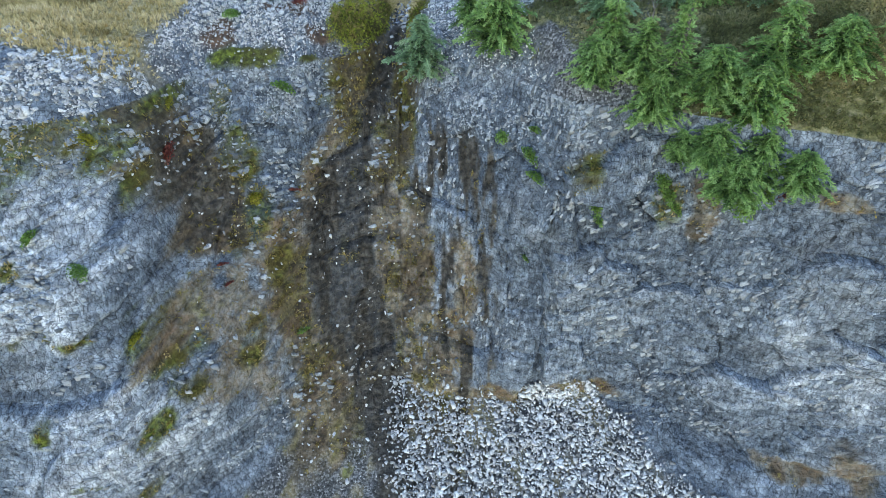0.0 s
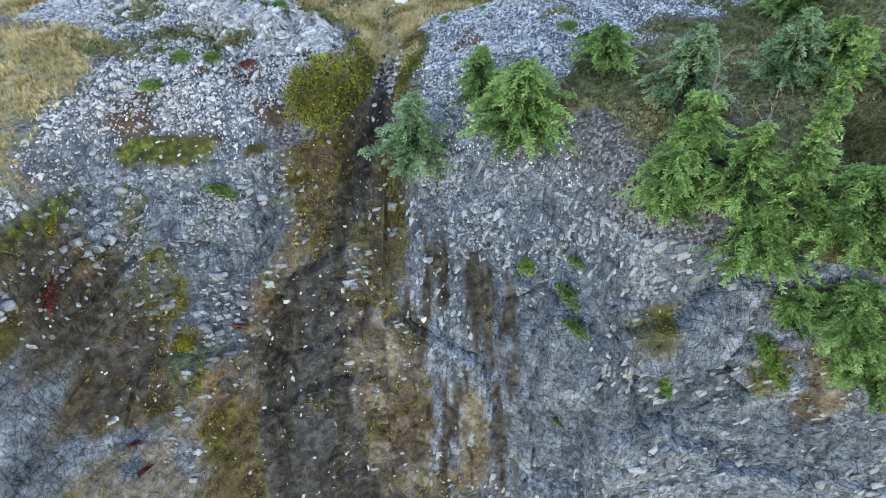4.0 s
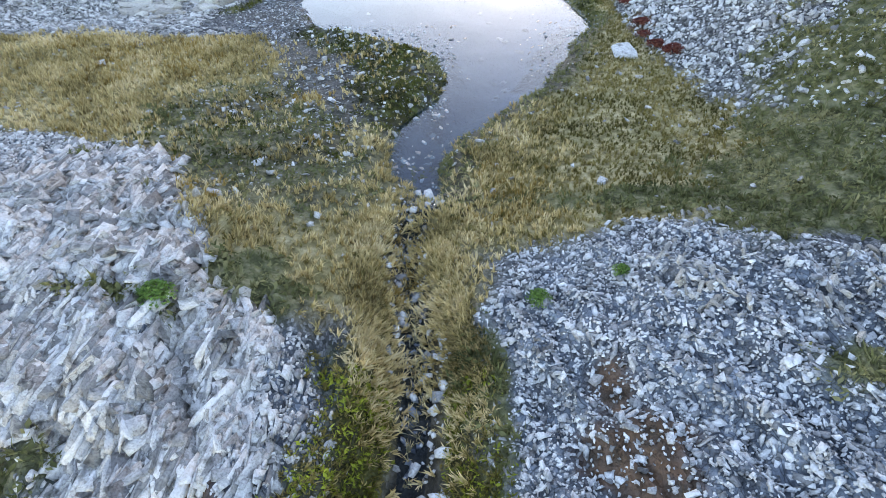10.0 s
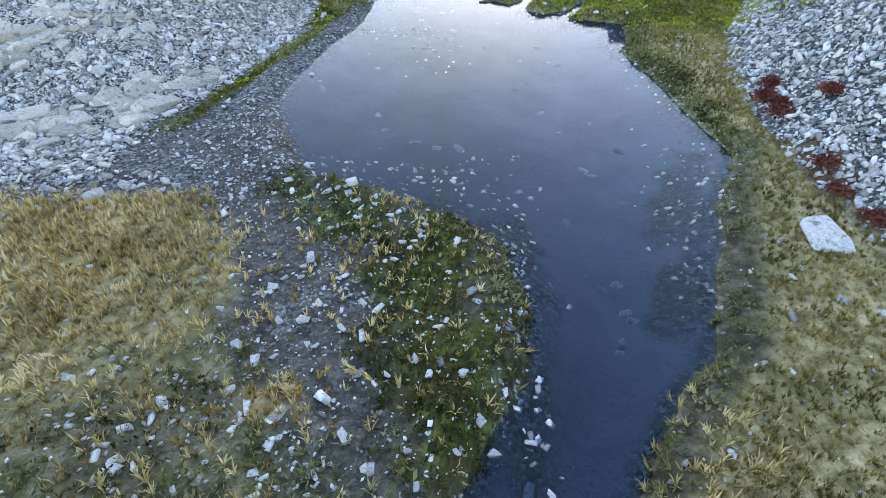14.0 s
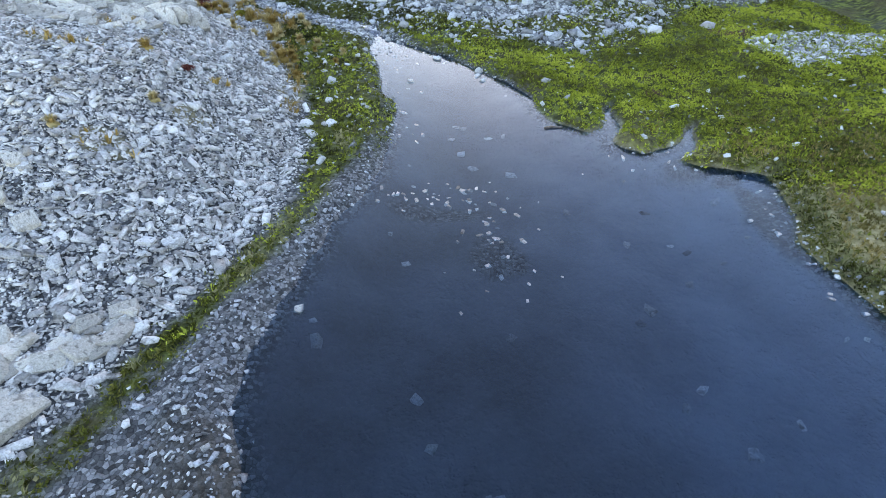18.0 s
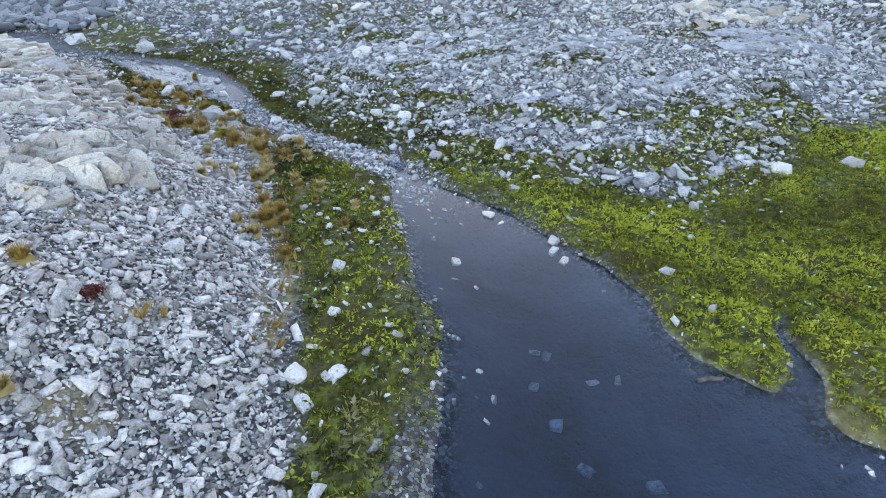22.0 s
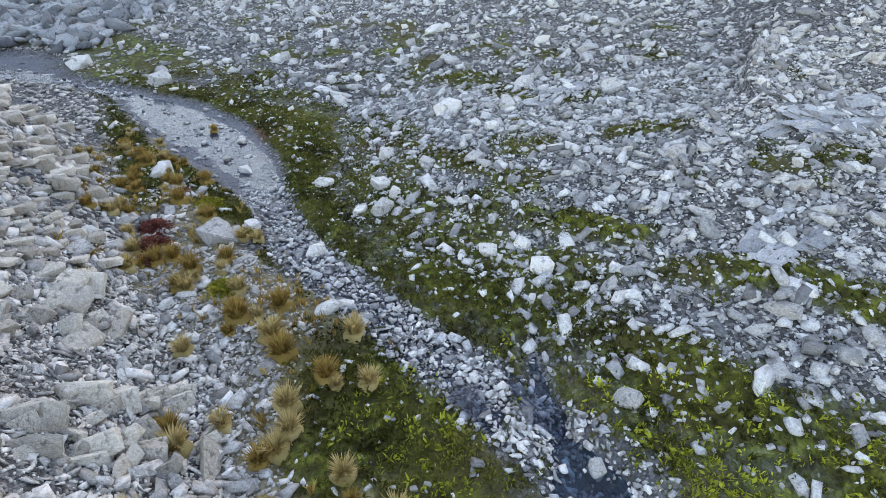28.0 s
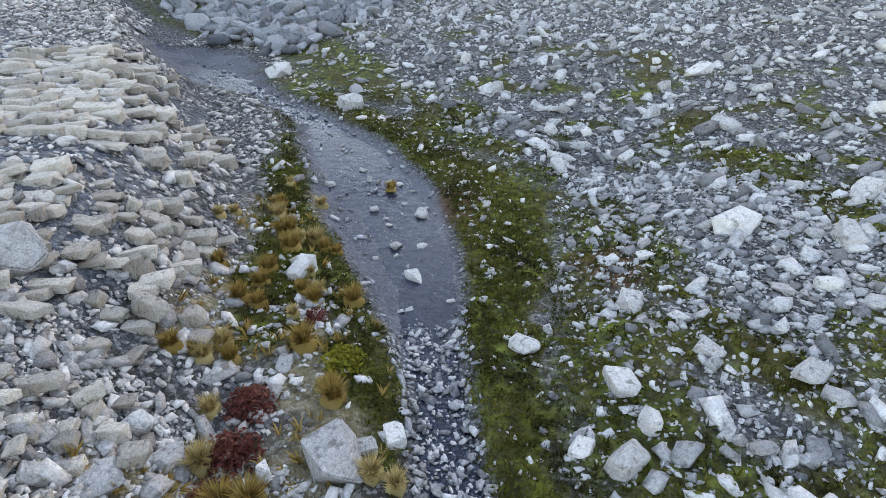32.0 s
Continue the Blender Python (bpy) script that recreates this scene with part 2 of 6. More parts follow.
def stone_material(name, dark, pale, tint=(0.30, 0.26, 0.22), tinted=0.35, single=False):
    """Broken shale: each piece its own grey, with lichen and dust."""
    m, nt, b = mat(name, 0.85, 0.3)
    if single:
        rnd = nt.nodes.new("ShaderNodeObjectInfo").outputs["Random"]
    else:
        rnd = nt.nodes.new("ShaderNodeNewGeometry").outputs["Random Per Island"]
    grain = tex(nt, "ShaderNodeTexNoise", 14, 6)
    patch = tex(nt, "ShaderNodeTexNoise", 1.3, 4)
    col = ramp(nt, rnd, [(0.0, dark), (0.45, tuple((a + c) / 2 for a, c in zip(dark, pale))), (1.0, pale)])
    col = mix(nt, 0.55, col, ramp(nt, grain.outputs["Fac"], [(0.3, (0.3, 0.3, 0.3)), (0.7, (0.68, 0.68, 0.68))]), "OVERLAY")
    col = mix(nt, ramp(nt, patch.outputs["Fac"], [(0.5, (0, 0, 0)), (0.7, (tinted,) * 3)]), col, tint)
    speck = tex(nt, "ShaderNodeTexNoise", 42, 5)
    col = mix(nt, 0.6, col, ramp(nt, speck.outputs["Fac"], [(0.33, (0.22, 0.22, 0.22)), (0.48, (0.5, 0.5, 0.5)), (0.7, (0.66, 0.66, 0.66))]), "OVERLAY")
    split = tex(nt, "ShaderNodeTexNoise", 5, 5)
    col = mix(nt, 0.8, col, ramp(nt, split.outputs["Fac"], [(0.33, (0.35, 0.34, 0.33)), (0.42, (1, 1, 1))]), "MULTIPLY")
    nt.links.new(col, b.inputs["Base Color"])
    n = bump(nt, split.outputs["Fac"], 0.6, 0.08)
    nt.links.new(bump(nt, grain.outputs["Fac"], 0.6, 0.03, n), b.inputs["Normal"])
    return m


def plant_material(name, stops, scale=0.8, through=0.35, tone=False):
    """Leaves and blades, each piece varied, with some light coming through."""
    m, nt, b = mat(name, 0.75, 0.15)
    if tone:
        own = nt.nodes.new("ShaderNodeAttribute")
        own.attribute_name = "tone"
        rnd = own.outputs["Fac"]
    else:
        rnd = nt.nodes.new("ShaderNodeNewGeometry").outputs["Random Per Island"]
    patch = tex(nt, "ShaderNodeTexNoise", scale, 3)
    add = nt.nodes.new("ShaderNodeMath")
    add.operation = "MULTIPLY_ADD"
    add.inputs[1].default_value = 0.85 if tone else 0.55
    sub = nt.nodes.new("ShaderNodeMath")
    sub.operation = "MULTIPLY_ADD"
    sub.inputs[1].default_value, sub.inputs[2].default_value = 2.2, -0.85
    nt.links.new(patch.outputs["Fac"], sub.inputs[0])
    nt.links.new(rnd, add.inputs[0])
    nt.links.new(sub.outputs[0], add.inputs[2])
    col = ramp(nt, add.outputs[0], stops)
    nt.links.new(col, b.inputs["Base Color"])
    t = nt.nodes.new("ShaderNodeBsdfTranslucent")
    nt.links.new(col, t.inputs["Color"])
    s = nt.nodes.new("ShaderNodeMixShader")
    s.inputs[0].default_value = through
    nt.links.new(b.outputs[0], s.inputs[1])
    nt.links.new(t.outputs[0], s.inputs[2])
    nt.links.new(s.outputs[0], nt.nodes["Material Output"].inputs["Surface"])
    return m


def bark_material(name, dark, pale):
    m, nt, b = mat(name, 0.9, 0.2)
    n = tex(nt, "ShaderNodeTexNoise", 18, 6)
    nt.links.new(ramp(nt, n.outputs["Fac"], [(0.3, dark), (0.7, pale)]), b.inputs["Base Color"])
    nt.links.new(bump(nt, n.outputs["Fac"], 0.7, 0.02), b.inputs["Normal"])
    return m


def water_material(name, tint, ripple, scale=1.6, depth=0.03):
    """Clear, still water: mirrors the sky by Fresnel, lets its dim bed through."""
    m, nt, b = mat(name)
    nt.nodes.remove(b)
    f = nt.nodes.new("ShaderNodeFresnel")
    f.inputs["IOR"].default_value = 1.33
    g = nt.nodes.new("ShaderNodeBsdfGlossy")
    g.inputs["Roughness"].default_value = 0.03
    t = nt.nodes.new("ShaderNodeBsdfTransparent")
    t.inputs["Color"].default_value = (*tint, 1)
    n1 = tex(nt, "ShaderNodeTexNoise", scale, 3)
    nn = bump(nt, n1.outputs["Fac"], ripple, depth)
    nt.links.new(nn, f.inputs["Normal"])
    nt.links.new(nn, g.inputs["Normal"])
    s = nt.nodes.new("ShaderNodeMixShader")
    nt.links.new(f.outputs[0], s.inputs[0])
    nt.links.new(t.outputs[0], s.inputs[1])
    nt.links.new(g.outputs[0], s.inputs[2])
    nt.links.new(s.outputs[0], nt.nodes["Material Output"].inputs["Surface"])
    return m


GROUND = ground_material()
SHALE = stone_material("pale_shale", (0.15, 0.15, 0.15), (0.72, 0.715, 0.70))
SHALE_WARM = stone_material("weathered_shale", (0.20, 0.19, 0.18), (0.70, 0.67, 0.63), tinted=0.5)
TALUS = stone_material("talus_shale", (0.12, 0.125, 0.13), (0.58, 0.585, 0.58))
SLATE = stone_material("blue_grey_shale", (0.08, 0.09, 0.10), (0.36, 0.385, 0.40))
GRAVEL = stone_material("shore_gravel", (0.10, 0.105, 0.115), (0.48, 0.495, 0.515))
BOULDER = stone_material("boulder_stone", (0.36, 0.35, 0.335), (0.66, 0.645, 0.62), single=True)
SEDGE = plant_material("dry_sedge", [(0.0, (0.22, 0.165, 0.065)), (0.4, (0.49, 0.37, 0.165)), (0.75, (0.68, 0.53, 0.27)), (1.0, (0.78, 0.64, 0.40))])
MEADOW = plant_material("olive_grass", [(0.0, (0.075, 0.068, 0.018)), (0.4, (0.185, 0.15, 0.045)), (0.75, (0.32, 0.245, 0.085)), (1.0, (0.45, 0.34, 0.15))])
MOSS = plant_material("green_moss", [(0.0, (0.07, 0.066, 0.014)), (0.3, (0.16, 0.175, 0.024)), (0.65, (0.34, 0.375, 0.042)), (1.0, (0.50, 0.51, 0.075))], 0.45)
DARK_MOSS = plant_material("dark_moss", [(0.0, (0.018, 0.017, 0.005)), (0.35, (0.045, 0.047, 0.009)), (0.7, (0.10, 0.108, 0.017)), (1.0, (0.18, 0.165, 0.04))])
HEATHER = plant_material("dark_heather", [(0.0, (0.07, 0.078, 0.03)), (0.5, (0.17, 0.172, 0.07)), (1.0, (0.34, 0.30, 0.15))])
RUSSET = plant_material("russet_leaves", [(0.0, (0.08, 0.02, 0.016)), (0.5, (0.19, 0.05, 0.04)), (1.0, (0.30, 0.13, 0.08))])
ORANGE = plant_material("orange_sedge", [(0.0, (0.16, 0.10, 0.03)), (0.5, (0.38, 0.245, 0.07)), (1.0, (0.54, 0.39, 0.16))])
LEAF = plant_material("bright_leaves", [(0.0, (0.07, 0.125, 0.03)), (0.5, (0.14, 0.25, 0.06)), (1.0, (0.24, 0.36, 0.11))])
YELLOW = plant_material("yellow_leaves", [(0.0, (0.12, 0.12, 0.015)), (0.5, (0.26, 0.24, 0.03)), (1.0, (0.40, 0.34, 0.05))])
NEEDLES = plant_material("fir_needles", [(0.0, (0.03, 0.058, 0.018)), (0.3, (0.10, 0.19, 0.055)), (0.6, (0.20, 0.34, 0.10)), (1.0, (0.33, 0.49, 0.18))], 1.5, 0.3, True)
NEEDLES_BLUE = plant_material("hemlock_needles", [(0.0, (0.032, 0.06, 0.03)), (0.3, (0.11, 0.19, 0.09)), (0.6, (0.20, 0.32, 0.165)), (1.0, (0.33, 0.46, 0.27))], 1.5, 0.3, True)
LICHEN = stone_material("lichen_rock", (0.30, 0.30, 0.29), (0.40, 0.40, 0.39), (0.05, 0.05, 0.045), 0.95, True)
BARK = bark_material("bark", (0.05, 0.042, 0.036), (0.17, 0.15, 0.13))
SNAG = bark_material("bleached_wood", (0.14, 0.135, 0.13), (0.32, 0.31, 0.30))
WATER = water_material("tarn_water", (0.46, 0.66, 0.80), 0.015)
BROOK = water_material("brook_water", (0.60, 0.68, 0.80), 0.7, 4.0, 0.05)


# ---- the shape of the land ----
def interp(x, xs, ys):
    """Smooth piecewise interpolation."""
    x = np.asarray(x, float)
    xs, ys = np.array(xs, float), np.array(ys, float)
    i = np.clip(np.searchsorted(xs, x) - 1, 0, len(xs) - 2)
    t = np.clip((x - xs[i]) / (xs[i + 1] - xs[i]), 0, 1)
    t = t * 0.5 + 0.5 * t * t * (3 - 2 * t)
    return ys[i] + (ys[i + 1] - ys[i]) * t


def step(a, b, x):
    t = np.clip((np.asarray(x, float) - a) / (b - a), 0, 1)
    return t * t * (3 - 2 * t)


def hash2(ix, iy, seed):
    h = (ix.astype(np.int64) * 374761393 + iy.astype(np.int64) * 668265263 + seed * 1274126177) & 0x7FFFFFFF
    h = ((h ^ (h >> 13)) * 1274126177) & 0x7FFFFFFF
    return ((h ^ (h >> 16)) & 0xFFFF) / 65535.0


def vnoise(x, y, seed=0):
    """Value noise, -1 to 1."""
    x, y = np.broadcast_arrays(np.asarray(x, float), np.asarray(y, float))
    ix, iy = np.floor(x), np.floor(y)
    fx, fy = x - ix, y - iy
    fx, fy = fx * fx * (3 - 2 * fx), fy * fy * (3 - 2 * fy)
    a, b = hash2(ix, iy, seed), hash2(ix + 1, iy, seed)
    c, d = hash2(ix, iy + 1, seed), hash2(ix + 1, iy + 1, seed)
    return (a + (b - a) * fx + (c - a) * fy + (a - b - c + d) * fx * fy) * 2 - 1


def fbm(x, y, seed=0, octaves=4):
    s, w = 0.0, 1.0
    for k in range(octaves):
        s = s + w * vnoise(x * 2 ** k + 17.3 * k, y * 2 ** k - 9.1 * k, seed + k)
        w *= 0.5
    return s / 1.9


def along(x, y, px, py):
    """Distance to a polyline, and the index along it (0 to 1), sign by side (left is positive)."""
    x, y = np.asarray(x, float), np.asarray(y, float)
    best, pos, side = np.full(np.broadcast(x, y).shape, 1e9), 0.0, 0.0
    n = len(px) - 1
    for i in range(n):
        ax, ay, bx, by = px[i], py[i], px[i + 1], py[i + 1]
        ux, uy = bx - ax, by - ay
        t = np.clip(((x - ax) * ux + (y - ay) * uy) / (ux * ux + uy * uy), 0, 1)
        d = np.hypot(x - ax - t * ux, y - ay - t * uy)
        near = d < best
        best = np.where(near, d, best)
        pos = np.where(near, (i + t) / n, pos)
        side = np.where(near, np.sign(ux * (y - ay) - uy * (x - ax)), side)
    return best, pos, side


# outline of the tarn: its west and its east shore, as x over y
WEST_Y = (28.2, 29.2, 30.2, 31.1, 31.6, 32.9, 34.3, 35.3, 36.3, 37.0, 37.8, 39.0, 40.1, 41.2, 42.1, 43.3, 45.4, 46.5, 48.0, 49.5, 51.0, 52.7, 54.6, 55.8, 57.5, 59.6, 61.0)
WEST_X = (-1.7, -2.3, -2.3, -2.2, -1.9, -1.2, -1.15, -1.3, -2.0, -3.2, -4.9, -5.6, -6.0, -6.35, -6.4, -6.15, -5.55, -5.1, -4.7, -4.5, -4.5, -5.0, -5.2, -5.6, -5.7, -5.8, -5.6)
EAST_Y = (28.2, 29.6, 30.5, 31.3, 32.3, 33.1, 34.5, 36.2, 38.4, 40.8, 42.6, 44.5, 45.5, 46.6, 47.2, 47.45, 47.7, 48.1, 48.25, 48.7, 49.35, 49.55, 50.3, 50.9, 51.9, 52.7, 53.8, 55.3, 56.3, 57.2, 58.0, 61.0)
EAST_X = (-1.2, -1.2, -0.8, 0.0, 0.7, 1.5, 2.1, 2.8, 4.0, 3.8, 3.6, 3.35, 3.7, 3.95, 4.0, 3.3, 2.5, 2.2, 1.6, 1.05, 0.85, 0.3, -0.4, -0.5, -0.6, -0.95, -1.8, -2.7, -3.7, -4.7, -5.4, -5.9)
# the outlet stream down the chute, and the inlet stream from the far pool
OUT_X = (-1.45, -1.75, -1.95, -1.75, -1.6, -1.75, -1.95, -2.15)
OUT_Y = (28.4, 27.6, 26.6, 25.2, 23.8, 22.0, 20.0, 17.0)
IN_X = (-5.0, -5.9, -6.9, -8.2, -9.8, -10.6, -11.4, -12.1, -12.9, -13.7, -15.6, -17.9, -20.8, -24.0, -26.0, -28.5, -30.5, -33.0)
IN_Y = (57.2, 58.0, 58.9, 60.1, 61.6, 62.6, 64.0, 65.1, 66.3, 67.4, 69.6, 71.8, 74.0, 75.4, 76.1, 77.0, 77.6, 78.0)
IN_W = (0.8, 0.6, 0.5, 0.5, 0.5, 0.5, 0.45, 0.6, 0.95, 1.2, 1.6, 1.4, 0.7, 0.5, 1.2, 2.2, 1.8, 0.3)

# the foot of the talus north of the water
TALUS_X = (16, 12.5, 9.5, 7.4, 5.9, 4.2, 2.3, 0.3, -1.4, -2.8, -4.3, -5.7, -7.2, -8.6, -9.6, -10.4, -11.0, -11.7, -13.7, -16.6, -19.5, -28, -60)
TALUS_Y = (62, 60.5, 59.8, 59.6, 58.2, 56.3, 55.6, 55.2, 56.0, 57.0, 58.1, 59.2, 60.4, 62.0, 63.7, 65.6, 68.6, 71.8, 72.9, 73.8, 75.6, 80.2, 81.5)


def west_x(y):
    return interp(y, WEST_Y, WEST_X)


def east_x(y):
    return interp(y, EAST_Y, EAST_X)


def pond_depth(x, y):
    """Positive inside the tarn: about the distance from its shore."""
    w = west_x(y) + 0.18 * fbm(y * 0.9, x * 0.4, 5, 3)
    e = east_x(y) + 0.15 * fbm(y * 0.9, x * 0.4, 8, 3)
    d = np.minimum(x - w, e - x)
    # little coves in the east shore
    for cx, cy, ang, ln, wd in ((0.9, 49.4, 68, 1.9, 0.42), (2.3, 48.3, 50, 2.1, 0.42)):
        ux, uy = math.cos(math.radians(ang)), math.sin(math.radians(ang))
        s, r = (x - cx) * ux + (y - cy) * uy, -(x - cx) * uy + (y - cy) * ux
        d = np.maximum(d, wd * (1 - np.clip((s + 0.6) / (ln + 0.6), 0, 1)) * np.where(s > -0.9, 1, -9) - np.abs(r + 0.12 * np.sin(s * 3)) - np.clip(s - ln, 0, 9))
    ends = np.minimum(y - 28.1, 60.6 - y)
    return np.minimum(d, ends)


LIP = -0.7  # height of the cliff's upper edge
FACE_X = (-40, -14, -10, -9.2, -8.2, -7.3, -6.3, -5, -3.9, -2.9, -2.3, -1.8, -1.2, -0.5, 0.4, 1.4, 2.7, 4.0, 5.5, 7.3, 10, 14, 40)
FACE_TOP = (12, 13.2, 14.1, 15.2, 17.6, 17.4, 17.6, 18.0, 18.7, 19.6, 21.1, 22.2, 20.4, 18.9, 18.1, 17.5, 16.3, 14.9, 14.6, 14.2, 12.9, 12, 9)
FACE_4 = (9, 10.3, 10.8, 11.3, 14.4, 15.1, 15.6, 16.5, 17.3, 17.4, 17.2, 17.0, 16.8, 16.6, 16.1, 15.5, 14.5, 13.6, 13.4, 13.1, 11.9, 11, 8)
FACE_8 = (7, 8.4, 8.7, 8.9, 10.3, 10.9, 12.3, 13.7, 14.7, 15.2, 15.5, 15.6, 15.4, 15.1, 14.8, 14.4, 13.8, 13.4, 13.2, 12.8, 11.3, 10.4, 7)
FACE_12 = (5, 6.4, 7.0, 7.4, 8.8, 9.6, 10.7, 12.0, 13.1, 13.6, 13.8, 13.8, 13.5, 13.1, 12.9, 12.7, 12.6, 12.6, 12.8, 12.4, 10.4, 9.4, 6)


def lip_y(x):
    return interp(x, FACE_X, FACE_TOP) + 0.4 * fbm(np.asarray(x, float) * 0.8, 3.7, 66, 4)


def face_y(x, z):
    """Where the cliff stands at a height."""
    t = lip_y(x)
    f4, f8, f12 = interp(x, FACE_X, FACE_4), interp(x, FACE_X, FACE_8), interp(x, FACE_X, FACE_12)
    y = t + (f4 - t) * np.clip((LIP - z) / (LIP + 4), 0, 1) + (f8 - f4) * np.clip((-4 - z) / 4, 0, 1)
    y = y + (f12 - f8) * np.clip((-8 - z) / 3.6, 0, 1)
    return y - 1.7 * np.clip(-11.6 - z, 0, None)


def plateau(x, y):
    """Height of the land above the cliff."""
    x, y = np.asarray(x, float), np.asarray(y, float)
    # knolls either side of the outlet
    z = 0.10 + 0 * x
    z = z + 1.2 * np.exp(-(((x + 7.8) / 3.6) ** 2 + ((y - 24.8) / 4.2) ** 2)) * step(-2.0, -4.5, x)
    z = z + 0.95 * step(-1.2, 3.6, x) * step(29.5, 24.5, y - 4 * step(3.5, 7, x)) * (1 + 0.06 * np.clip(x - 4, 0, 8))
    z = z + 0.55 * step(-9, -13, x) * step(40, 26, y) + 0.3 * step(-7, -9.5, x) * step(23, 19, y)
    # meadow banks
    z = z + 0.12 * step(-2.5, -8, x) * step(27, 31, y) * step(40, 36, y)
    # east scree bank
    ridge = interp(y, (26, 29, 31, 34, 38, 42, 45, 50, 60), (9, 7.5, 5.7, 5.2, 5.0, 5.4, 6.6, 9.5, 14))
    z = z + 0.62 * np.clip(x - ridge, 0, 6) + 0.35 * np.clip(x - ridge - 6, 0, 60)
    z = z + 0.10 * step(2.5, 6, x) * step(30, 34, y)
    # west bank of scree and ledges
    foot = interp(y, (36, 39, 42, 45, 50, 55, 59, 63, 67, 72, 80), (-12, -10.2, -8.0, -7.4, -7.0, -8.2, -11.5, -14.2, -17.5, -24, -34))
    up = np.clip(foot - x, 0, 60)
    z = z + 0.52 * np.minimum(up, 3.4) * step(39, 50, y) + 0.16 * np.clip(up - 3.4, 0, 40) * step(64, 57, y)
    # talus north-east of the inlet
    d, pos, side = along(x, y, TALUS_X, TALUS_Y)
    d = np.where(side < 0, d, 0)
    d = d * interp(pos, (0, .2, .45, .62, .8, 1), (0.8, 0.9, 0.85, 0.65, 0.5, 0.25))
    z = z + 0.3 * step(3, 6, x) * step(52, 57, y)
    z = z + 0.215 * np.clip(d, 0, 14) + 0.20 * np.clip(d - 14, 0, 600)
    # the inlet's bed sinks a little
    z = z - 0.45 * step(62, 70, y) * step(84, 76, y) * step(-7.5, -11, x)
    # streams and tarn
    d, pos, side = along(x, y, OUT_X, OUT_Y)
    cut = interp(pos, (0, .3, .6, .8, 1), (0.22, 0.3, 0.5, 0.8, 0.9))
    wide = interp(pos, (0, .3, .6, 1), (0.30, 0.30, 0.6, 0.8))
    z = z - cut * np.exp(-(d / wide) ** 2)
    d, pos, side = along(x, y, IN_X, IN_Y)
    w = interp(pos * (len(IN_W) - 1), range(len(IN_W)), IN_W)
    z = z - (0.06 + 0.16 * step(61, 65, y)) * step(w + 0.25, w * 0.6, d)
    p = pond_depth(x, y)
    z = np.where(p > -1.2, z * step(0.0, -1.2, p) + (-0.5 * p) * step(-1.2, 0.0, p), z)
    z = np.where(p > 0, -np.clip(p * 0.35, 0, 0.55) + 0.16 * np.clip(fbm(x * 0.7, y * 0.7, 44, 3), -0.6, 0.6) * step(0.1, 0.6, p), z)
    # unseen far slopes, added to close the basin and the tarn's reflections
    r = np.hypot(x + 4, (y - 45) * 0.8)
    z = z + 0.10 * np.clip(r - 70, 0, 500)
    # the brow over the cliff
    brow = np.clip(y - lip_y(x), 0, 9)
    k = np.exp(-(brow / 1.1) ** 1.3)
    z = z * (1 - k) + LIP * k
    return z


# ---- mesh helpers ----
def tri_mesh(name, verts, faces):
    """A mesh from arrays of corners and of triangles or quads."""
    verts, faces = np.asarray(verts, np.float32), np.asarray(faces, np.int32)
    me = bpy.data.meshes.new(name)
    k = faces.shape[1]
    me.vertices.add(len(verts))
    me.vertices.foreach_set("co", verts.ravel())
    me.loops.add(faces.size)
    me.loops.foreach_set("vertex_index", faces.ravel())
    me.polygons.add(len(faces))
    me.polygons.foreach_set("loop_start", np.arange(0, faces.size, k, dtype=np.int32))
    me.polygons.foreach_set("loop_total", np.full(len(faces), k, np.int32))
    me.update(calc_edges=True)
    return me


def smooth(me, on=True):
    me.polygons.foreach_set("use_smooth", np.full(len(me.polygons), on))
    return me


def part(name, me, material, parent, label=""):
    ob = new(name, me)
    if material and not me.materials:
        me.materials.append(material)
    ob.parent = parent
    return tagged(ob, label)


# ---- what covers the land ----
def blob(x, y, cx, cy, rx, ry, turn=0.0, rough=1.0):
    """A patch with an uneven edge: 1 inside, 0 outside."""
    c, s = math.cos(math.radians(turn)), math.sin(math.radians(turn))
    u, v = ((x - cx) * c + (y - cy) * s) / rx, (-(x - cx) * s + (y - cy) * c) / ry
    return step(1.3, 0.7, np.hypot(u, v) + rough * 0.75 * fbm(x * 1.5 + cx, y * 1.5, 31, 5))


def blobs(x, y, rows):
    m = np.zeros(np.broadcast(x, y).shape)
    for r in rows:
        near = (np.abs(x - r[0]) < 2.2 * max(r[2], r[3])) & (np.abs(y - r[1]) < 2.2 * max(r[2], r[3]))
        if near.any():
            m[near] = np.maximum(m[near], blob(x[near], y[near], *r))
    return m


def area(x, y, corners, soft=0.25, rough=0.35):
    """A patch bounded by a line through corners, with an uneven edge: 1 inside, 0 outside."""
    x, y = np.broadcast_arrays(np.asarray(x, float), np.asarray(y, float))
    m = np.zeros(x.shape)
    px, py = [c[0] for c in corners] + [corners[0][0]], [c[1] for c in corners] + [corners[0][1]]
    near = (x > min(px) - 1) & (x < max(px) + 1) & (y > min(py) - 1) & (y < max(py) + 1)
    if near.any():
        u, v = x[near], y[near]
        d = along(u, v, px, py)[0]
        odd = np.zeros(u.shape, bool)
        for i in range(len(px) - 1):
            if py[i] != py[i + 1]:
                odd ^= ((py[i] > v) != (py[i + 1] > v)) & (u < px[i] + (v - py[i]) * (px[i + 1] - px[i]) / (py[i + 1] - py[i]))
        m[near] = step(-soft, soft, np.where(odd, d, -d) + rough * fbm(u * 1.3, v * 1.3, 33, 5))
    return m


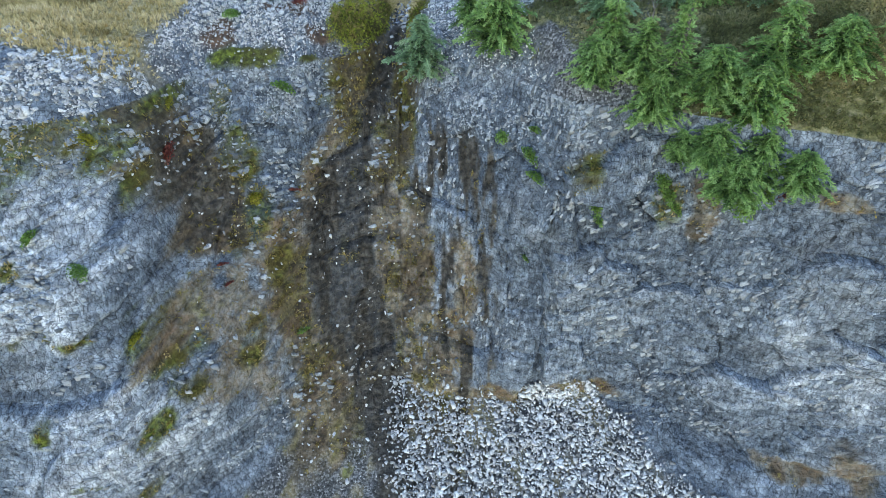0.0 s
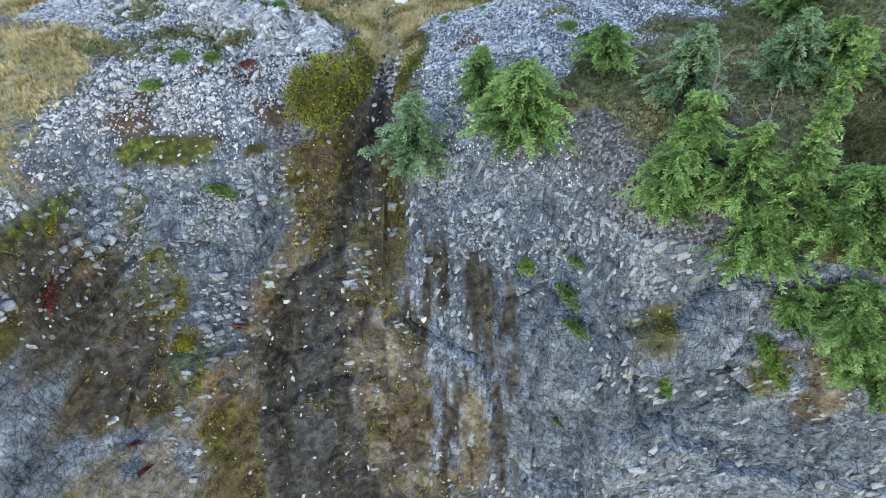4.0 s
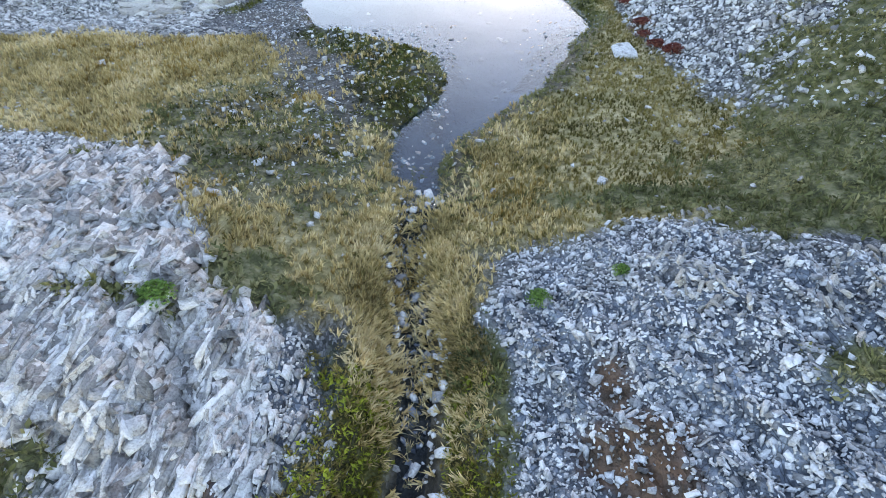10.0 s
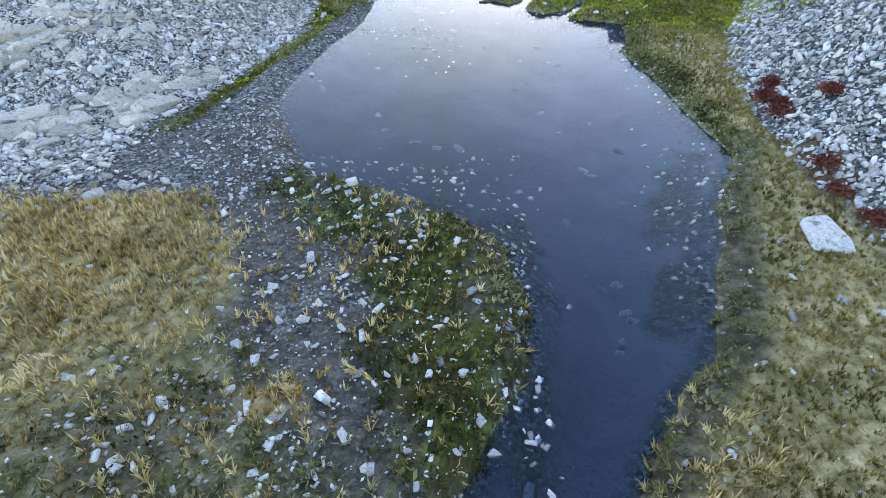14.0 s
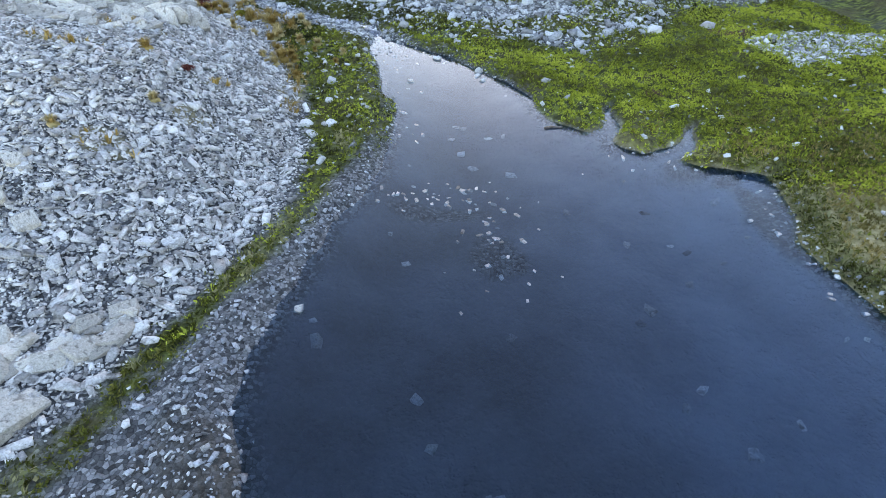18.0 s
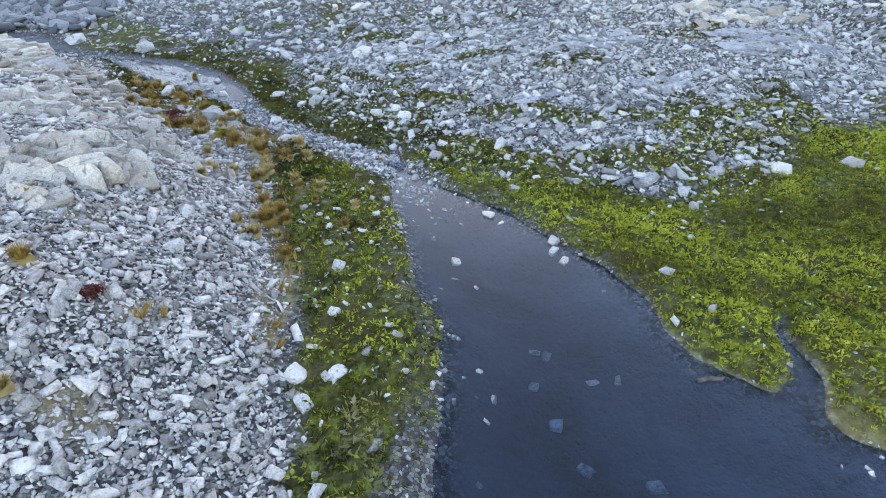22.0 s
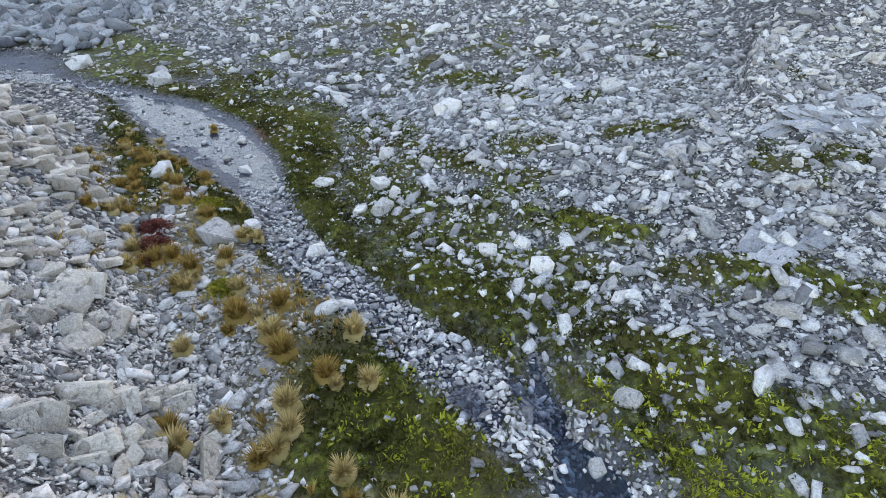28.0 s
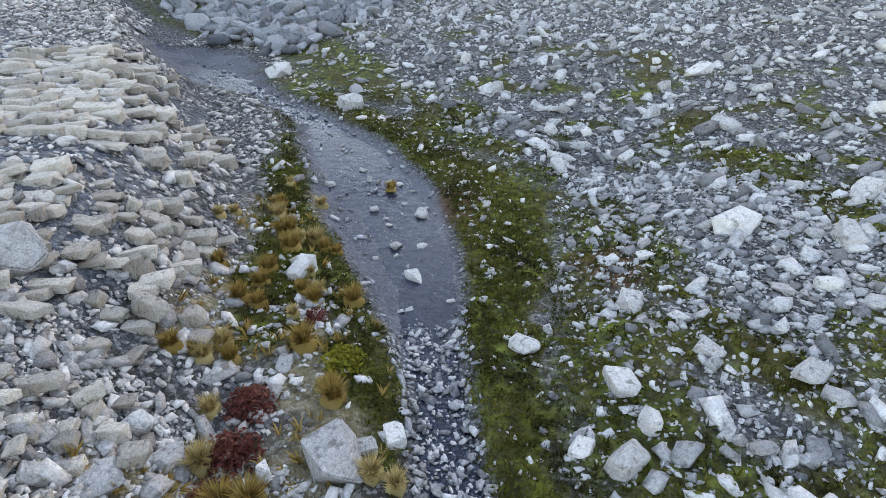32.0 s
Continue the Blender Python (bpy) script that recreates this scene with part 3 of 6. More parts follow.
KNOLL_WEST = ((-13.5, 31.0), (-9.6, 30.1), (-6.9, 29.2), (-5.5, 26.7), (-4.4, 24.8), (-3.1, 24.5), (-2.7, 22.8), (-2.9, 22.0), (-3.6, 20.9), (-4.2, 19.5), (-4.3, 18.0), (-5.0, 16.5), (-9.0, 16.5), (-9.0, 19.0), (-8.6, 21.0), (-9.8, 22.5), (-13.5, 24.5))
KNOLL_EAST = ((-0.7, 21.9), (-0.95, 24.0), (-0.9, 24.9), (-0.2, 26.1), (1.0, 26.4), (1.9, 26.8), (3.2, 26.3), (4.6, 25.2), (5.6, 24.4), (8.5, 25.2), (9.0, 22.8), (6.3, 22.4), (5.5, 21.0), (3.9, 19.6), (2.6, 17.6), (3.3, 15.9), (2.5, 14.6), (0.0, 16.5), (-0.3, 18.5), (-0.6, 20.0))
STONY = ((-8.2, 28.4), (-8.0, 31.8), (-6.6, 32.6), (-5.2, 33.0), (-4.3, 31.7), (-3.0, 30.7), (-2.4, 29.5), (-2.6, 27.6), (-4.5, 27.4))
MARSH = ((-8.2, 39.3), (-7.3, 37.6), (-5.9, 35.6), (-5.2, 33.2), (-4.3, 31.7), (-3.1, 30.7), (-2.3, 30.0), (-1.6, 31.2), (-0.9, 33.0), (-0.9, 34.5), (-1.6, 36.4), (-3.6, 37.0), (-4.9, 38.2), (-5.8, 40.2), (-6.8, 41.0))
FEN = ((-2.4, 30.2), (-1.6, 31.2), (-0.9, 33.0), (-0.9, 34.5), (-1.7, 36.4), (-3.6, 37.0), (-4.9, 38.1), (-5.6, 37.2), (-4.4, 35.7), (-3.2, 34.8), (-2.7, 33.2), (-2.7, 31.6))
GULLY = ((-10.6, -0.1), (-9.6, -0.2), (-8.9, -1.0), (-8.4, -2.1), (-7.2, -3.1), (-6.7, -4.4), (-6.5, -5.3), (-7.2, -5.5), (-8.1, -5.2), (-8.5, -4.0), (-8.7, -2.7), (-9.0, -1.5), (-9.8, -0.6))
UNDERGROWTH = ((-8.1, -5.2), (-6.5, -5.3), (-5.2, -5.8), (-5.6, -7.6), (-5.5, -10.6), (-6.3, -9.9), (-7.3, -8.2), (-8.5, -6.2))
SCREE_PATCH = ((7.3, 55.3), (9.0, 55.9), (12.3, 56.1), (11.3, 54.3), (7.8, 53.4))
SHOALS = ((1.0, 48.9, 0.45, 0.5, 0), (2.4, 47.7, 0.6, 0.3, 0), (3.3, 46.0, 0.35, 1.4, 0), (-3.2, 37.3, 1.3, 0.7, 0), (-1.0, 35.6, 0.5, 1.5, 10), (-1.3, 32.6, 0.3, 1.6, 0), (-3.6, 46.5, 1.0, 0.3, 0), (-2.4, 45.0, 0.5, 0.7, 0), (2.6, 37.4, 0.5, 1.6, -20), (1.6, 34.6, 0.4, 1.4, -30))

# the moss belt behind the west beach: its two edges, as x over y
BELT_Y = (39.5, 42.4, 44.5, 46.5, 48.5, 50.0, 52.4, 54.4, 57.4, 59.5)
BELT_WEST = (-9.0, -7.7, -6.8, -6.4, -6.35, -6.8, -7.3, -7.9, -9.0, -9.3)
BELT_EAST = (-8.4, -7.2, -6.3, -5.7, -5.2, -5.1, -5.2, -5.6, -6.3, -7.5)
KNOLL_ROCK = ((-6.2, 22.6, 3.3, 3.4, 20), (-8.6, 25.6, 3.6, 2.9, 0), (-4.2, 20.0, 1.8, 3.0, 10), (-9.5, 22.5, 2.2, 1.6, 0), (-3.6, 24.0, 1.2, 1.6, 0),
              (2.2, 22.6, 2.6, 3.4, -10), (1.2, 19.8, 1.9, 2.6, 0), (4.4, 24.0, 2.0, 1.9, 0), (2.0, 17.4, 1.4, 1.6, 0), (6.5, 23.2, 2.2, 1.2, 20), (0.2, 24.2, 0.8, 1.5, 0))
HEATH_ROWS = ((4.9, 17.6, 1.5, 1.6, 0), (3.5, 18.3, 1.0, 1.0, 0), (7.4, 19.5, 3.0, 2.0, 0), (4.6, 26.4, 2.2, 1.1, -12), (2.6, 27.6, 2.2, 0.5, -8), (7.6, 26.6, 2.2, 1.6, 0), (6.2, 28.4, 1.3, 1.6, 20),
              (10.5, 22.5, 2.6, 3.0, 0), (-7.0, 22.1, 1.5, 0.45, 5), (-8.7, 23.2, 0.8, 0.3, 0), (-8.8, 21.3, 1.2, 0.5, -10), (-4.2, 25.4, 1.2, 0.6, -35), (-9.4, 24.0, 0.9, 0.5, 0), (-5.6, 24.6, 0.9, 0.25, 0),
              (-0.75, 23.8, 0.35, 1.3, 10), (5.6, 28.0, 2.2, 1.4, 0), (7.5, 30.0, 1.8, 1.6, 0), (3.3, 23.2, 0.5, 0.4, 0), (5.8, 21.6, 0.7, 0.5, 0), (8.0, 31.5, 1.4, 1.8, 0), (-10.5, 27.2, 1.3, 0.4, 0))
RUST_ROWS = ((-5.6, 20.6, 0.8, 0.3, 0), (-4.0, 22.0, 0.3, 0.4, 0), (0.8, 22.5, 0.6, 0.7, 0), (0.75, 23.3, 0.35, 0.4, 0), (-7.6, 18.9, 0.5, 0.6, 0), (-4.4, 19.6, 0.35, 0.5, 0), (-13.6, 70.2, 0.7, 1.0, 30), (5.4, 37.6, 0.3, 0.9, 0), (2.9, 51.5, 0.25, 0.2, 0), (7.0, 56.4, 0.7, 0.5, 0), (-9.9, 68.6, 0.6, 0.9, 30))
MOSS_ROWS = ((3.2, 50.6, 3.0, 2.2, -30), (0.9, 53.2, 2.4, 1.6, -45), (6.0, 50.5, 3.4, 2.6, 0), (-1.0, 56.0, 2.0, 1.1, -40), (5.2, 54.0, 3.6, 2.2, -20), (9.0, 53.0, 2.5, 1.6, 0), (5.3, 47.6, 1.6, 1.8, 0), (9.0, 56.0, 1.9, 1.5, 0), (11.2, 60.5, 1.0, 2.4, -20),
             (-3.6, 58.8, 2.2, 0.8, -38), (-6.9, 60.9, 1.7, 0.6, -40))
MOSS_MORE = ((-6.5, 18.1, 1.1, 0.4, 10), (-5.5, 17.6, 0.7, 0.35, 0), (-4.5, 18.3, 0.4, 0.2, 30), (-3.1, 20.6, 0.7, 1.4, -15), (-20.5, 77.0, 2.4, 0.5, -20), (-15.4, 65.6, 0.7, 2.4, 35), (-18.4, 69.6, 0.7, 2.0, 35),
             (-7.0, 66.0, 1.2, 0.6, -40), (-4.4, 62.6, 1.6, 0.6, -30), (-1.0, 60.5, 1.8, 0.5, -30), (-4.0, 70.5, 1.4, 0.5, 0), (-7.5, 74.0, 1.2, 0.5, 0), (-2.5, 67.0, 1.3, 0.45, 0), (-3.5, 37.6, 1.3, 0.6, 0), (-4.9, 39.4, 0.8, 0.8, 0),
             (-2.6, 32.8, 0.9, 1.9, 10), (-2.8, 34.6, 1.0, 1.4, 0))
SEDGE_MORE = ((-10.4, 60.4, 1.9, 1.0, -30), (-12.4, 61.2, 1.3, 0.8, -20), (-9.2, 58.8, 1.0, 1.0, 0), (-8.5, 55.8, 0.45, 2.4, 15), (-7.5, 52.0, 0.3, 1.7, 5), (-8.9, 48.4, 0.45, 0.3, 0), (-9.0, 50.1, 0.5, 0.4, 0), (-10.5, 52.0, 0.5, 0.3, 0), (-12.0, 52.3, 0.8, 0.35, 10), (-12.6, 50.3, 0.9, 0.3, 0), (-10.1, 46.6, 0.5, 0.3, 0), (-13.6, 61.0, 0.7, 0.35, 30), (-15.7, 64.7, 0.6, 0.8, 30), (-14.6, 63.6, 1.2, 0.8, 30), (-13.0, 63.6, 0.8, 1.8, 35), (-16.6, 67.2, 0.8, 2.2, 35), (-9.0, 57.5, 0.8, 1.4, 20))


# patches on the cliff: place along it, height, half width, half height
FACE_MOSS = ((-6.9, -3.0, 0.4, 1.1), (-9.4, -1.5, 0.55, 0.6), (-9.0, -2.5, 0.4, 0.45), (-3.4, -2.4, 0.45, 0.9), (-1.5, -3.2, 0.4, 1.2), (-5.6, -6.4, 0.4, 0.8), (-6.7, -4.9, 0.35, 0.5), (-10.14, -0.9, 0.49, 0.54), (-8.72, -1.1, 0.38, 0.45), (-6.31, -4.6, 0.4, 0.66), (-8.77, -6.0, 0.4, 0.3), (-8.04, -6.95, 0.5, 0.35), (-7.68, -7.9, 0.4, 0.3), (-6.23, -7.95, 0.4, 0.64), (-3.3, -1.3, 0.8, 0.9), (-1.3, -2.3, 0.45, 0.8), (4.32, -2.55, 0.5, 0.45),
             (-8.5, -8.4, 0.3, 0.34), (-11.56, -3.64, 0.25, 0.2), (-6.84, -3.3, 0.5, 0.7), (-10.1, -5.5, 0.4, 0.2), (-8.9, -10.1, 0.3, 0.3), (-11.2, -7.65, 0.25, 0.37), (6.8, -3.4, 0.38, 0.6), (-7.3, -1.6, 0.4, 0.75))
FACE_RUST = ((-9.2, -2.1, 0.4, 0.28), (-8.15, -5.9, 0.34, 0.4), (-8.27, -6.35, 0.6, 0.34), (-5.6, -5.7, 0.46, 0.95), (-5.3, -7.65, 0.5, 1.2), (-4.5, -4.45, 0.36, 1.0), (-1.2, -7.65, 0.6, 1.65), (0.27, -11.5, 1.0, 0.5), (-4.6, -11.0, 0.9, 1.0), (-4.2, -12.2, 0.8, 0.65),
             (0.7, -7.6, 0.5, 2.4), (0.27, -9.65, 0.7, 1.4), (2.4, -11.3, 1.28, 0.35), (5.0, -11.1, 1.24, 0.3), (7.7, -3.75, 0.34, 1.0), (11.1, -2.5, 0.25, 0.25), (10.6, -2.3, 0.46, 0.36), (13.4, -11.3, 0.8, 0.5), (11.8, -11.7, 1.0, 0.25))
FACE_DARK = ((1.03, -4.1, 0.23, 1.5), (0.1, -6.3, 0.24, 1.5), (1.46, -6.1, 0.2, 1.3), (7.6, -4.1, 0.2, 1.1), (13.2, -10.5, 0.63, 0.34), (0.5, -8.2, 0.2, 1.4))
FACE_PALE = ((11.2, -8.2, 0.7, 1.7), (12.3, -7.2, 0.7, 1.3), (13.2, -8.3, 0.5, 1.3), (10.6, -6.6, 0.5, 0.7), (-6.7, -11.6, 1.0, 0.5), (-9.1, -7.4, 0.36, 0.85), (-10.8, -4.2, 1.9, 2.6), (-10.0, -9.2, 2.2, 2.2), (-8.2, -9.6, 1.0, 1.2))
FACE_BLUE = ((-6.0, -2.8, 2.0, 2.2), (1.6, -2.6, 2.6, 2.0), (4.4, -3.2, 1.6, 1.8))


def covers(x, y, z):
    """How much of each cover lies at a place: a dict of arrays."""
    x, y, z = np.broadcast_arrays(*(np.asarray(a, float) for a in (x, y, z)))
    n, n2 = fbm(x * 0.5, y * 0.5, 61, 4), fbm(x * 1.7, y * 1.7, 71, 4)
    face = y < lip_y(x) - 0.02
    p = pond_depth(x, y)
    d_out, s_out, _ = along(x, y, OUT_X, OUT_Y)
    d_in, s_in, in_side = along(x, y, IN_X, IN_Y)
    w_in = interp(s_in * (len(IN_W) - 1), range(len(IN_W)), IN_W)
    c = {}
    knoll = np.maximum(area(x, y, KNOLL_WEST), area(x, y, KNOLL_EAST))
    # meadows either side of the outlet and by the east shore
    ridge = interp(y, (26, 29, 31, 34, 38, 42, 45, 50, 60), (9, 7.5, 5.7, 5.2, 5.0, 5.4, 6.6, 9.5, 14))
    east = step(ridge + 0.3, ridge - 0.2, x + 0.5 * n2) * step(25.8, 27, y) * step(52, 47, y) * step(-2.5, -1.0, x)
    west = step(24.2, 25.2, y + 0.5 * n) * step(37.6, 36.2, y + n) * step(0, -1.5, x)
    brow = step(-8.6, -9.8, x + 0.7 * n2) * step(24.6, 22.0, y + n) * step(15.2, 16.4, y + 0.8 * n2)
    bank = step(1.1, 0.6, d_out + 0.3 * n2) * step(0.75, 0.5, s_out)
    grass = np.maximum.reduce([east, west, brow, bank, blobs(x, y, SEDGE_MORE) * 0.5])
    grass = grass * (1 - knoll * step(0.5, 0.9, d_out)) * (1 - step(-0.1, 0.15, p))
    moss = np.maximum(blobs(x, y, MOSS_ROWS), blobs(x, y, MOSS_MORE)) * step(0.05, -0.12, p)
    # green banks of the outlet chute
    moss = np.maximum(moss, 0.9 * step(1.5, 0.9, d_out + 0.5 * n2 + 0.3 * (x > -1.7)) * step(0.45, 0.6, s_out) * step(0.25, 0.5, d_out))
    td, tp, ts = along(x, y, TALUS_X, TALUS_Y)
    td = np.where(ts < 0, td, -td)
    bw, be = interp(y, BELT_Y, BELT_WEST), interp(y, BELT_Y, BELT_EAST)
    shore = step(bw - 0.25, bw + 0.2, x + 0.35 * n2) * step(be + 0.2, be - 0.2, x + 0.3 * n2) * step(39.3, 40.2, y) * step(60.5, 59, y) * (0.55 + 0.45 * np.maximum(step(-0.25, 0.05, n2), step(46, 48, y)))
    north = step(1.2, -0.3, td + 0.9 * n2) * (p < 0) * (x > -6.2) * step(45.0, 47.5, y + 0.25 * (x - 4) + n) * (0.75 + 0.25 * step(-0.3, 0.1, n2))
    left = interp(s_in, (0, 0.2, 0.28, 0.36, 0.6, 0.72, 1), (0.0, 0.1, 0.3, 0.9, 1.1, 0.3, 0))
    right = step(0.35, -0.25, td + 0.45 * n2) * step(0.9, 0.75, s_in)
    gap = d_in - w_in
    banks = np.where(in_side > 0, step(left + 0.1, left - 0.25, gap + 0.4 * n2) * (left > 0.1), right) * step(-0.05, 0.15, gap) * (y > 58)
    tufts = step(-0.5, 0.8, td) * step(0.0, 0.3, fbm(x * 0.55, y * 0.8, 63, 4) + 0.32 * step(4.5, 0.5, td) - 0.03 * np.clip(td - 4, 0, 20)) * (x < 8) * 0.9
    moss = np.maximum.reduce([moss, tufts, shore * 0.95, north * 0.95, banks * 0.95]) * step(0.05, -0.12, p)
    heath = blobs(x, y, HEATH_ROWS)
    heath = np.maximum(heath, 0.75 * shore * step(0.05, 0.3, fbm(x * 0.9, y * 0.6, 67, 3)))
    heath = np.maximum(heath, 0.8 * step(0.9, 0.3, -p + 0.3 * n2) * (p < 0) * (x > -1.6) * step(49, 46, y + n))
    heath = np.maximum(heath, step(5.0, 7.5, x + n) * step(22, 19, y + n) * (1 - knoll * 0.8))
    stony = area(x, y, STONY, 0.6, 1.2)
    heath = np.maximum(heath, 0.7 * stony * step(-0.15, 0.15, n2))
    rust = 0.9 * blobs(x, y, RUST_ROWS)
    # marsh on the west shore: dark silt with stones
    marsh = area(x, y, MARSH, 0.4, 0.9) * (p < 0.3)
    fen = area(x, y, FEN, 0.3, 0.7) * (p < 0.1) * (0.55 + 0.45 * step(-0.3, 0.05, n2))
    moss = np.maximum(moss, 0.85 * fen)
    wet = 0.6 * marsh * step(-0.35, 0.15, n2 + 0.3) * (1 - 0.8 * fen)
    wet = np.maximum(wet, 0.8 * step(0.95, 0.35, -p + 0.3 * n2) * (p < 0) * (x > -1.6) * step(40, 37, y + n))
    wet = np.maximum(wet, 0.75 * step(-7.6, -6.6, x + 0.5 * n2) * step(36.3, 37.8, y + n) * step(41.4, 40.0, y - 0.3 * x - 1.5 + n) * step(-0.9, -1.6, x) * (1 - 0.7 * fen))
    bed = step(0.42, 0.25, d_out + 0.1 * n2)
    wet = np.maximum(wet, 0.9 * bed)
    wet = np.maximum(wet * step(0.15, -0.05, p), 0.38 * step(0.05, 0.5, p))
    beach = np.where(x < -1, interp(y, (36, 38, 39.5, 41, 43, 46, 50, 56, 60), (0.3, 0.6, 1.7, 1.4, 0.9, 0.6, 0.6, 0.5, 0.3)), np.where(y > 46.8, -0.2, 0.3))
    fringe = step(beach + 0.15, beach - 0.2, -p + 0.35 * n2) * (p <= 0.05) * (y > 36)
    flats = blobs(x, y, ((-6.9, 37.6, 0.9, 1.3, 30), (-6.3, 35.4, 0.5, 0.9, 0), (-3.9, 33.2, 0.8, 1.6, 0), (-5.0, 31.8, 0.8, 0.6, 0)))
    fringe = np.maximum(fringe, flats * 0.9)
    gravel = np.maximum(fringe * (1 - moss * 0.8), step(w_in + 0.15, w_in - 0.1, d_in + 0.25 * n2))
    grass, moss = grass * (1 - marsh * 0.9) * (1 - 0.45 * stony), np.maximum(moss, 0.45 * stony * step(0.1, -0.2, n2)) * (1 - gravel * 0.75)
    wet = np.maximum(wet, 0.35 * stony * step(0.0, 0.3, n))
    rock = np.clip(knoll * 0.95 * step(-0.9, 0.1, n2), 0, 1)
    rock = np.maximum(rock, step(16.4, 15.4, y + 0.8 * n2) * (x < -7))
    rock = np.maximum(rock, 0.8 * step(0.0, 1.2, -13.6 - 0.75 * (y - 60) - x + n) * step(57.5, 59.5, y) * step(74, 70, y))
    # the cliff
    fx = x + 0.30 * fbm(x * 0.9, z * 0.9, 91, 4)
    fz = z + 0.4 * fbm(x * 0.7, z * 0.7, 95, 4)
    n3 = fbm(x * 2.2, z * 2.2, 97, 4)
    rock = np.where(face, 1.0, rock)
    streak = np.clip(blobs(fx, fz, FACE_DARK) * step(-0.3, 0.2, fbm(x * 3.4, z * 0.7, 93, 3)), 0, 1)
    trough = gully = area(x, z, GULLY, 0.2, 0.5)
    tuft = blobs(x, z, FACE_MOSS) * (0.55 + 0.45 * step(-0.3, 0.2, n3))
    brown = blobs(fx, fz, FACE_RUST) * step(-0.55, 0.0, n3 + 0.1)
    brim = step(-2.2, -1.1, fz + 0.6 * n3) * step(-8.4, -9.4, fx)
    ledge = step(0.25, 0.45, n3) * step(0.15, 0.4, fbm(x * 0.5, z * 0.9, 99, 3)) * (x < -2.5)
    low = area(x, z, UNDERGROWTH, 0.3, 0.6) * step(-0.35, 0.1, n3)
    # soil on both sides of the chute, wet rock between
    e3 = 0.35 * n3 + 0.25 * fbm(x * 5.0, z * 1.3, 98, 3)
    l0 = interp(-z, (1, 2.5, 3.8, 4.8, 5.4, 6.6, 8.5, 10.8, 12.1), (-3.9, -3.9, -4.8, -5.1, -5.5, -5.7, -5.5, -5.1, -5.5))
    l1 = interp(-z, (1, 1.7, 3.1, 4.1, 5.3, 7.1, 8.9, 10.4, 12, 13.5), (-2.3, -2.7, -3.3, -4.5, -4.8, -4.8, -4.6, -4.0, -3.4, -2.5))
    r0 = interp(-z, (1, 2.4, 3.3, 4.7, 6.4, 8.6, 10.2, 11.9, 13.4), (-1.6, -2.0, -2.5, -2.7, -2.6, -2.3, -1.9, -1.5, -1.0))
    r1 = interp(-z, (1, 2.5, 4, 6.1, 8.1, 10.3, 11.8, 12.7), (-0.9, -1.1, -1.3, -0.5, -0.5, 0.1, 0.3, -0.2))
    sx = x + 0.6 * e3
    soil_l = step(l0 - 0.25, l0 + 0.15, sx) * step(l1 + 0.2, l1 - 0.15, sx)
    soil_r = step(r0 - 0.2, r0 + 0.15, sx) * step(r1 + 0.3, r1 - 0.2, sx)
    core = step(l1 - 0.15, l1 + 0.15, sx) * step(r0 + 0.15, r0 - 0.15, sx)
    sides = np.maximum(soil_l, soil_r) * step(-13.2, -12.0, z)
    slit = step(r1 - 0.3, r1 + 0.1, sx) * step(2.1, 1.4, sx) * step(-2.0, -3.0, z) * step(0.08, 0.26, fbm(x * 4.2, z * 0.6, 94, 3))
    chute = core
    brown = np.maximum.reduce([brown, low * 0.8, sides * (0.6 + 0.4 * step(-0.2, 0.2, n3)), slit * 0.3, trough * 0.85])
    tuft = np.maximum.reduce([tuft, brim * 0.8, ledge * 0.7, 0.6 * brown * step(0.0, 0.4, -n3), 0.75 * sides * np.maximum(step(0.02, 0.3, fbm(x * 1.6, z * 1.6, 92, 4)), step(-3.0, -1.8, z))])
    wet = np.where(face, np.clip(np.maximum.reduce([chute * (0.84 + 0.14 * step(-0.2, 0.2, fbm(x * 3.0, z * 0.6, 96, 3))), gully * 0.85 * step(-0.6, -0.1, n3), streak * 0.8, slit * 0.95, sides * 0.45 * step(0.3, -0.1, n3)]), 0, 1), wet)
    scree_x = interp(x, (-14, -6, -4, -2, 0, 2, 5, 6.5, 8, 12), (-13, -12, -11.4, -11.2, -11.2, -11.0, -11.0, -11.8, -12.6, -12.6))
    apron = np.where(face, step(scree_x + 0.3, scree_x - 0.3, fz), 0)
    rock = rock * (1 - apron)
    c["grass"] = np.where(face, brown * 0.4 + apron * step(0.1, 0.4, n3) * 0.35, grass)
    c["moss"] = np.where(face, np.clip(tuft, 0, 1), moss)
    c["wet"] = np.clip(wet, 0, 1)
    c["rock"], c["heath"] = rock, np.where(face, 0, heath)
    c["rust"] = np.where(face, brown * (0.3 + 0.5 * step(-0.4, 0.3, -n3)), rust)
    c["silt"] = np.where(face, 0, np.maximum(0.9 * step(0.05, 0.45, p) * (1 - 0.85 * blobs(x, y, SHOALS)), 0.75 * step(w_in - 0.02, w_in - 0.25, d_in)))
    c["knoll"], c["gravel"], c["marsh"], c["apron"], c["p"] = knoll, gravel, marsh, apron, p
    c["d_out"], c["d_in"], c["w_in"], c["face"], c["chute"], c["ridge"] = d_out, d_in, w_in, face, chute, ridge
    return c


def relief(x, y):
    """Small unevenness of the land above the cliff."""
    k = blobs(x, y, KNOLL_ROCK)
    u, v = x * 0.94 + y * 0.34, -x * 0.34 + y * 0.94
    fins = np.abs(fbm(u * 1.9, v * 0.55, 21, 4))
    z = 0.035 * fbm(x * 1.1, y * 1.1, 3, 4) + k * (0.20 - 0.55 * fins) * step(0, 1.0, y - lip_y(x))
    z = z + 0.03 * fbm(x * 4, y * 4, 4, 3)
    return z


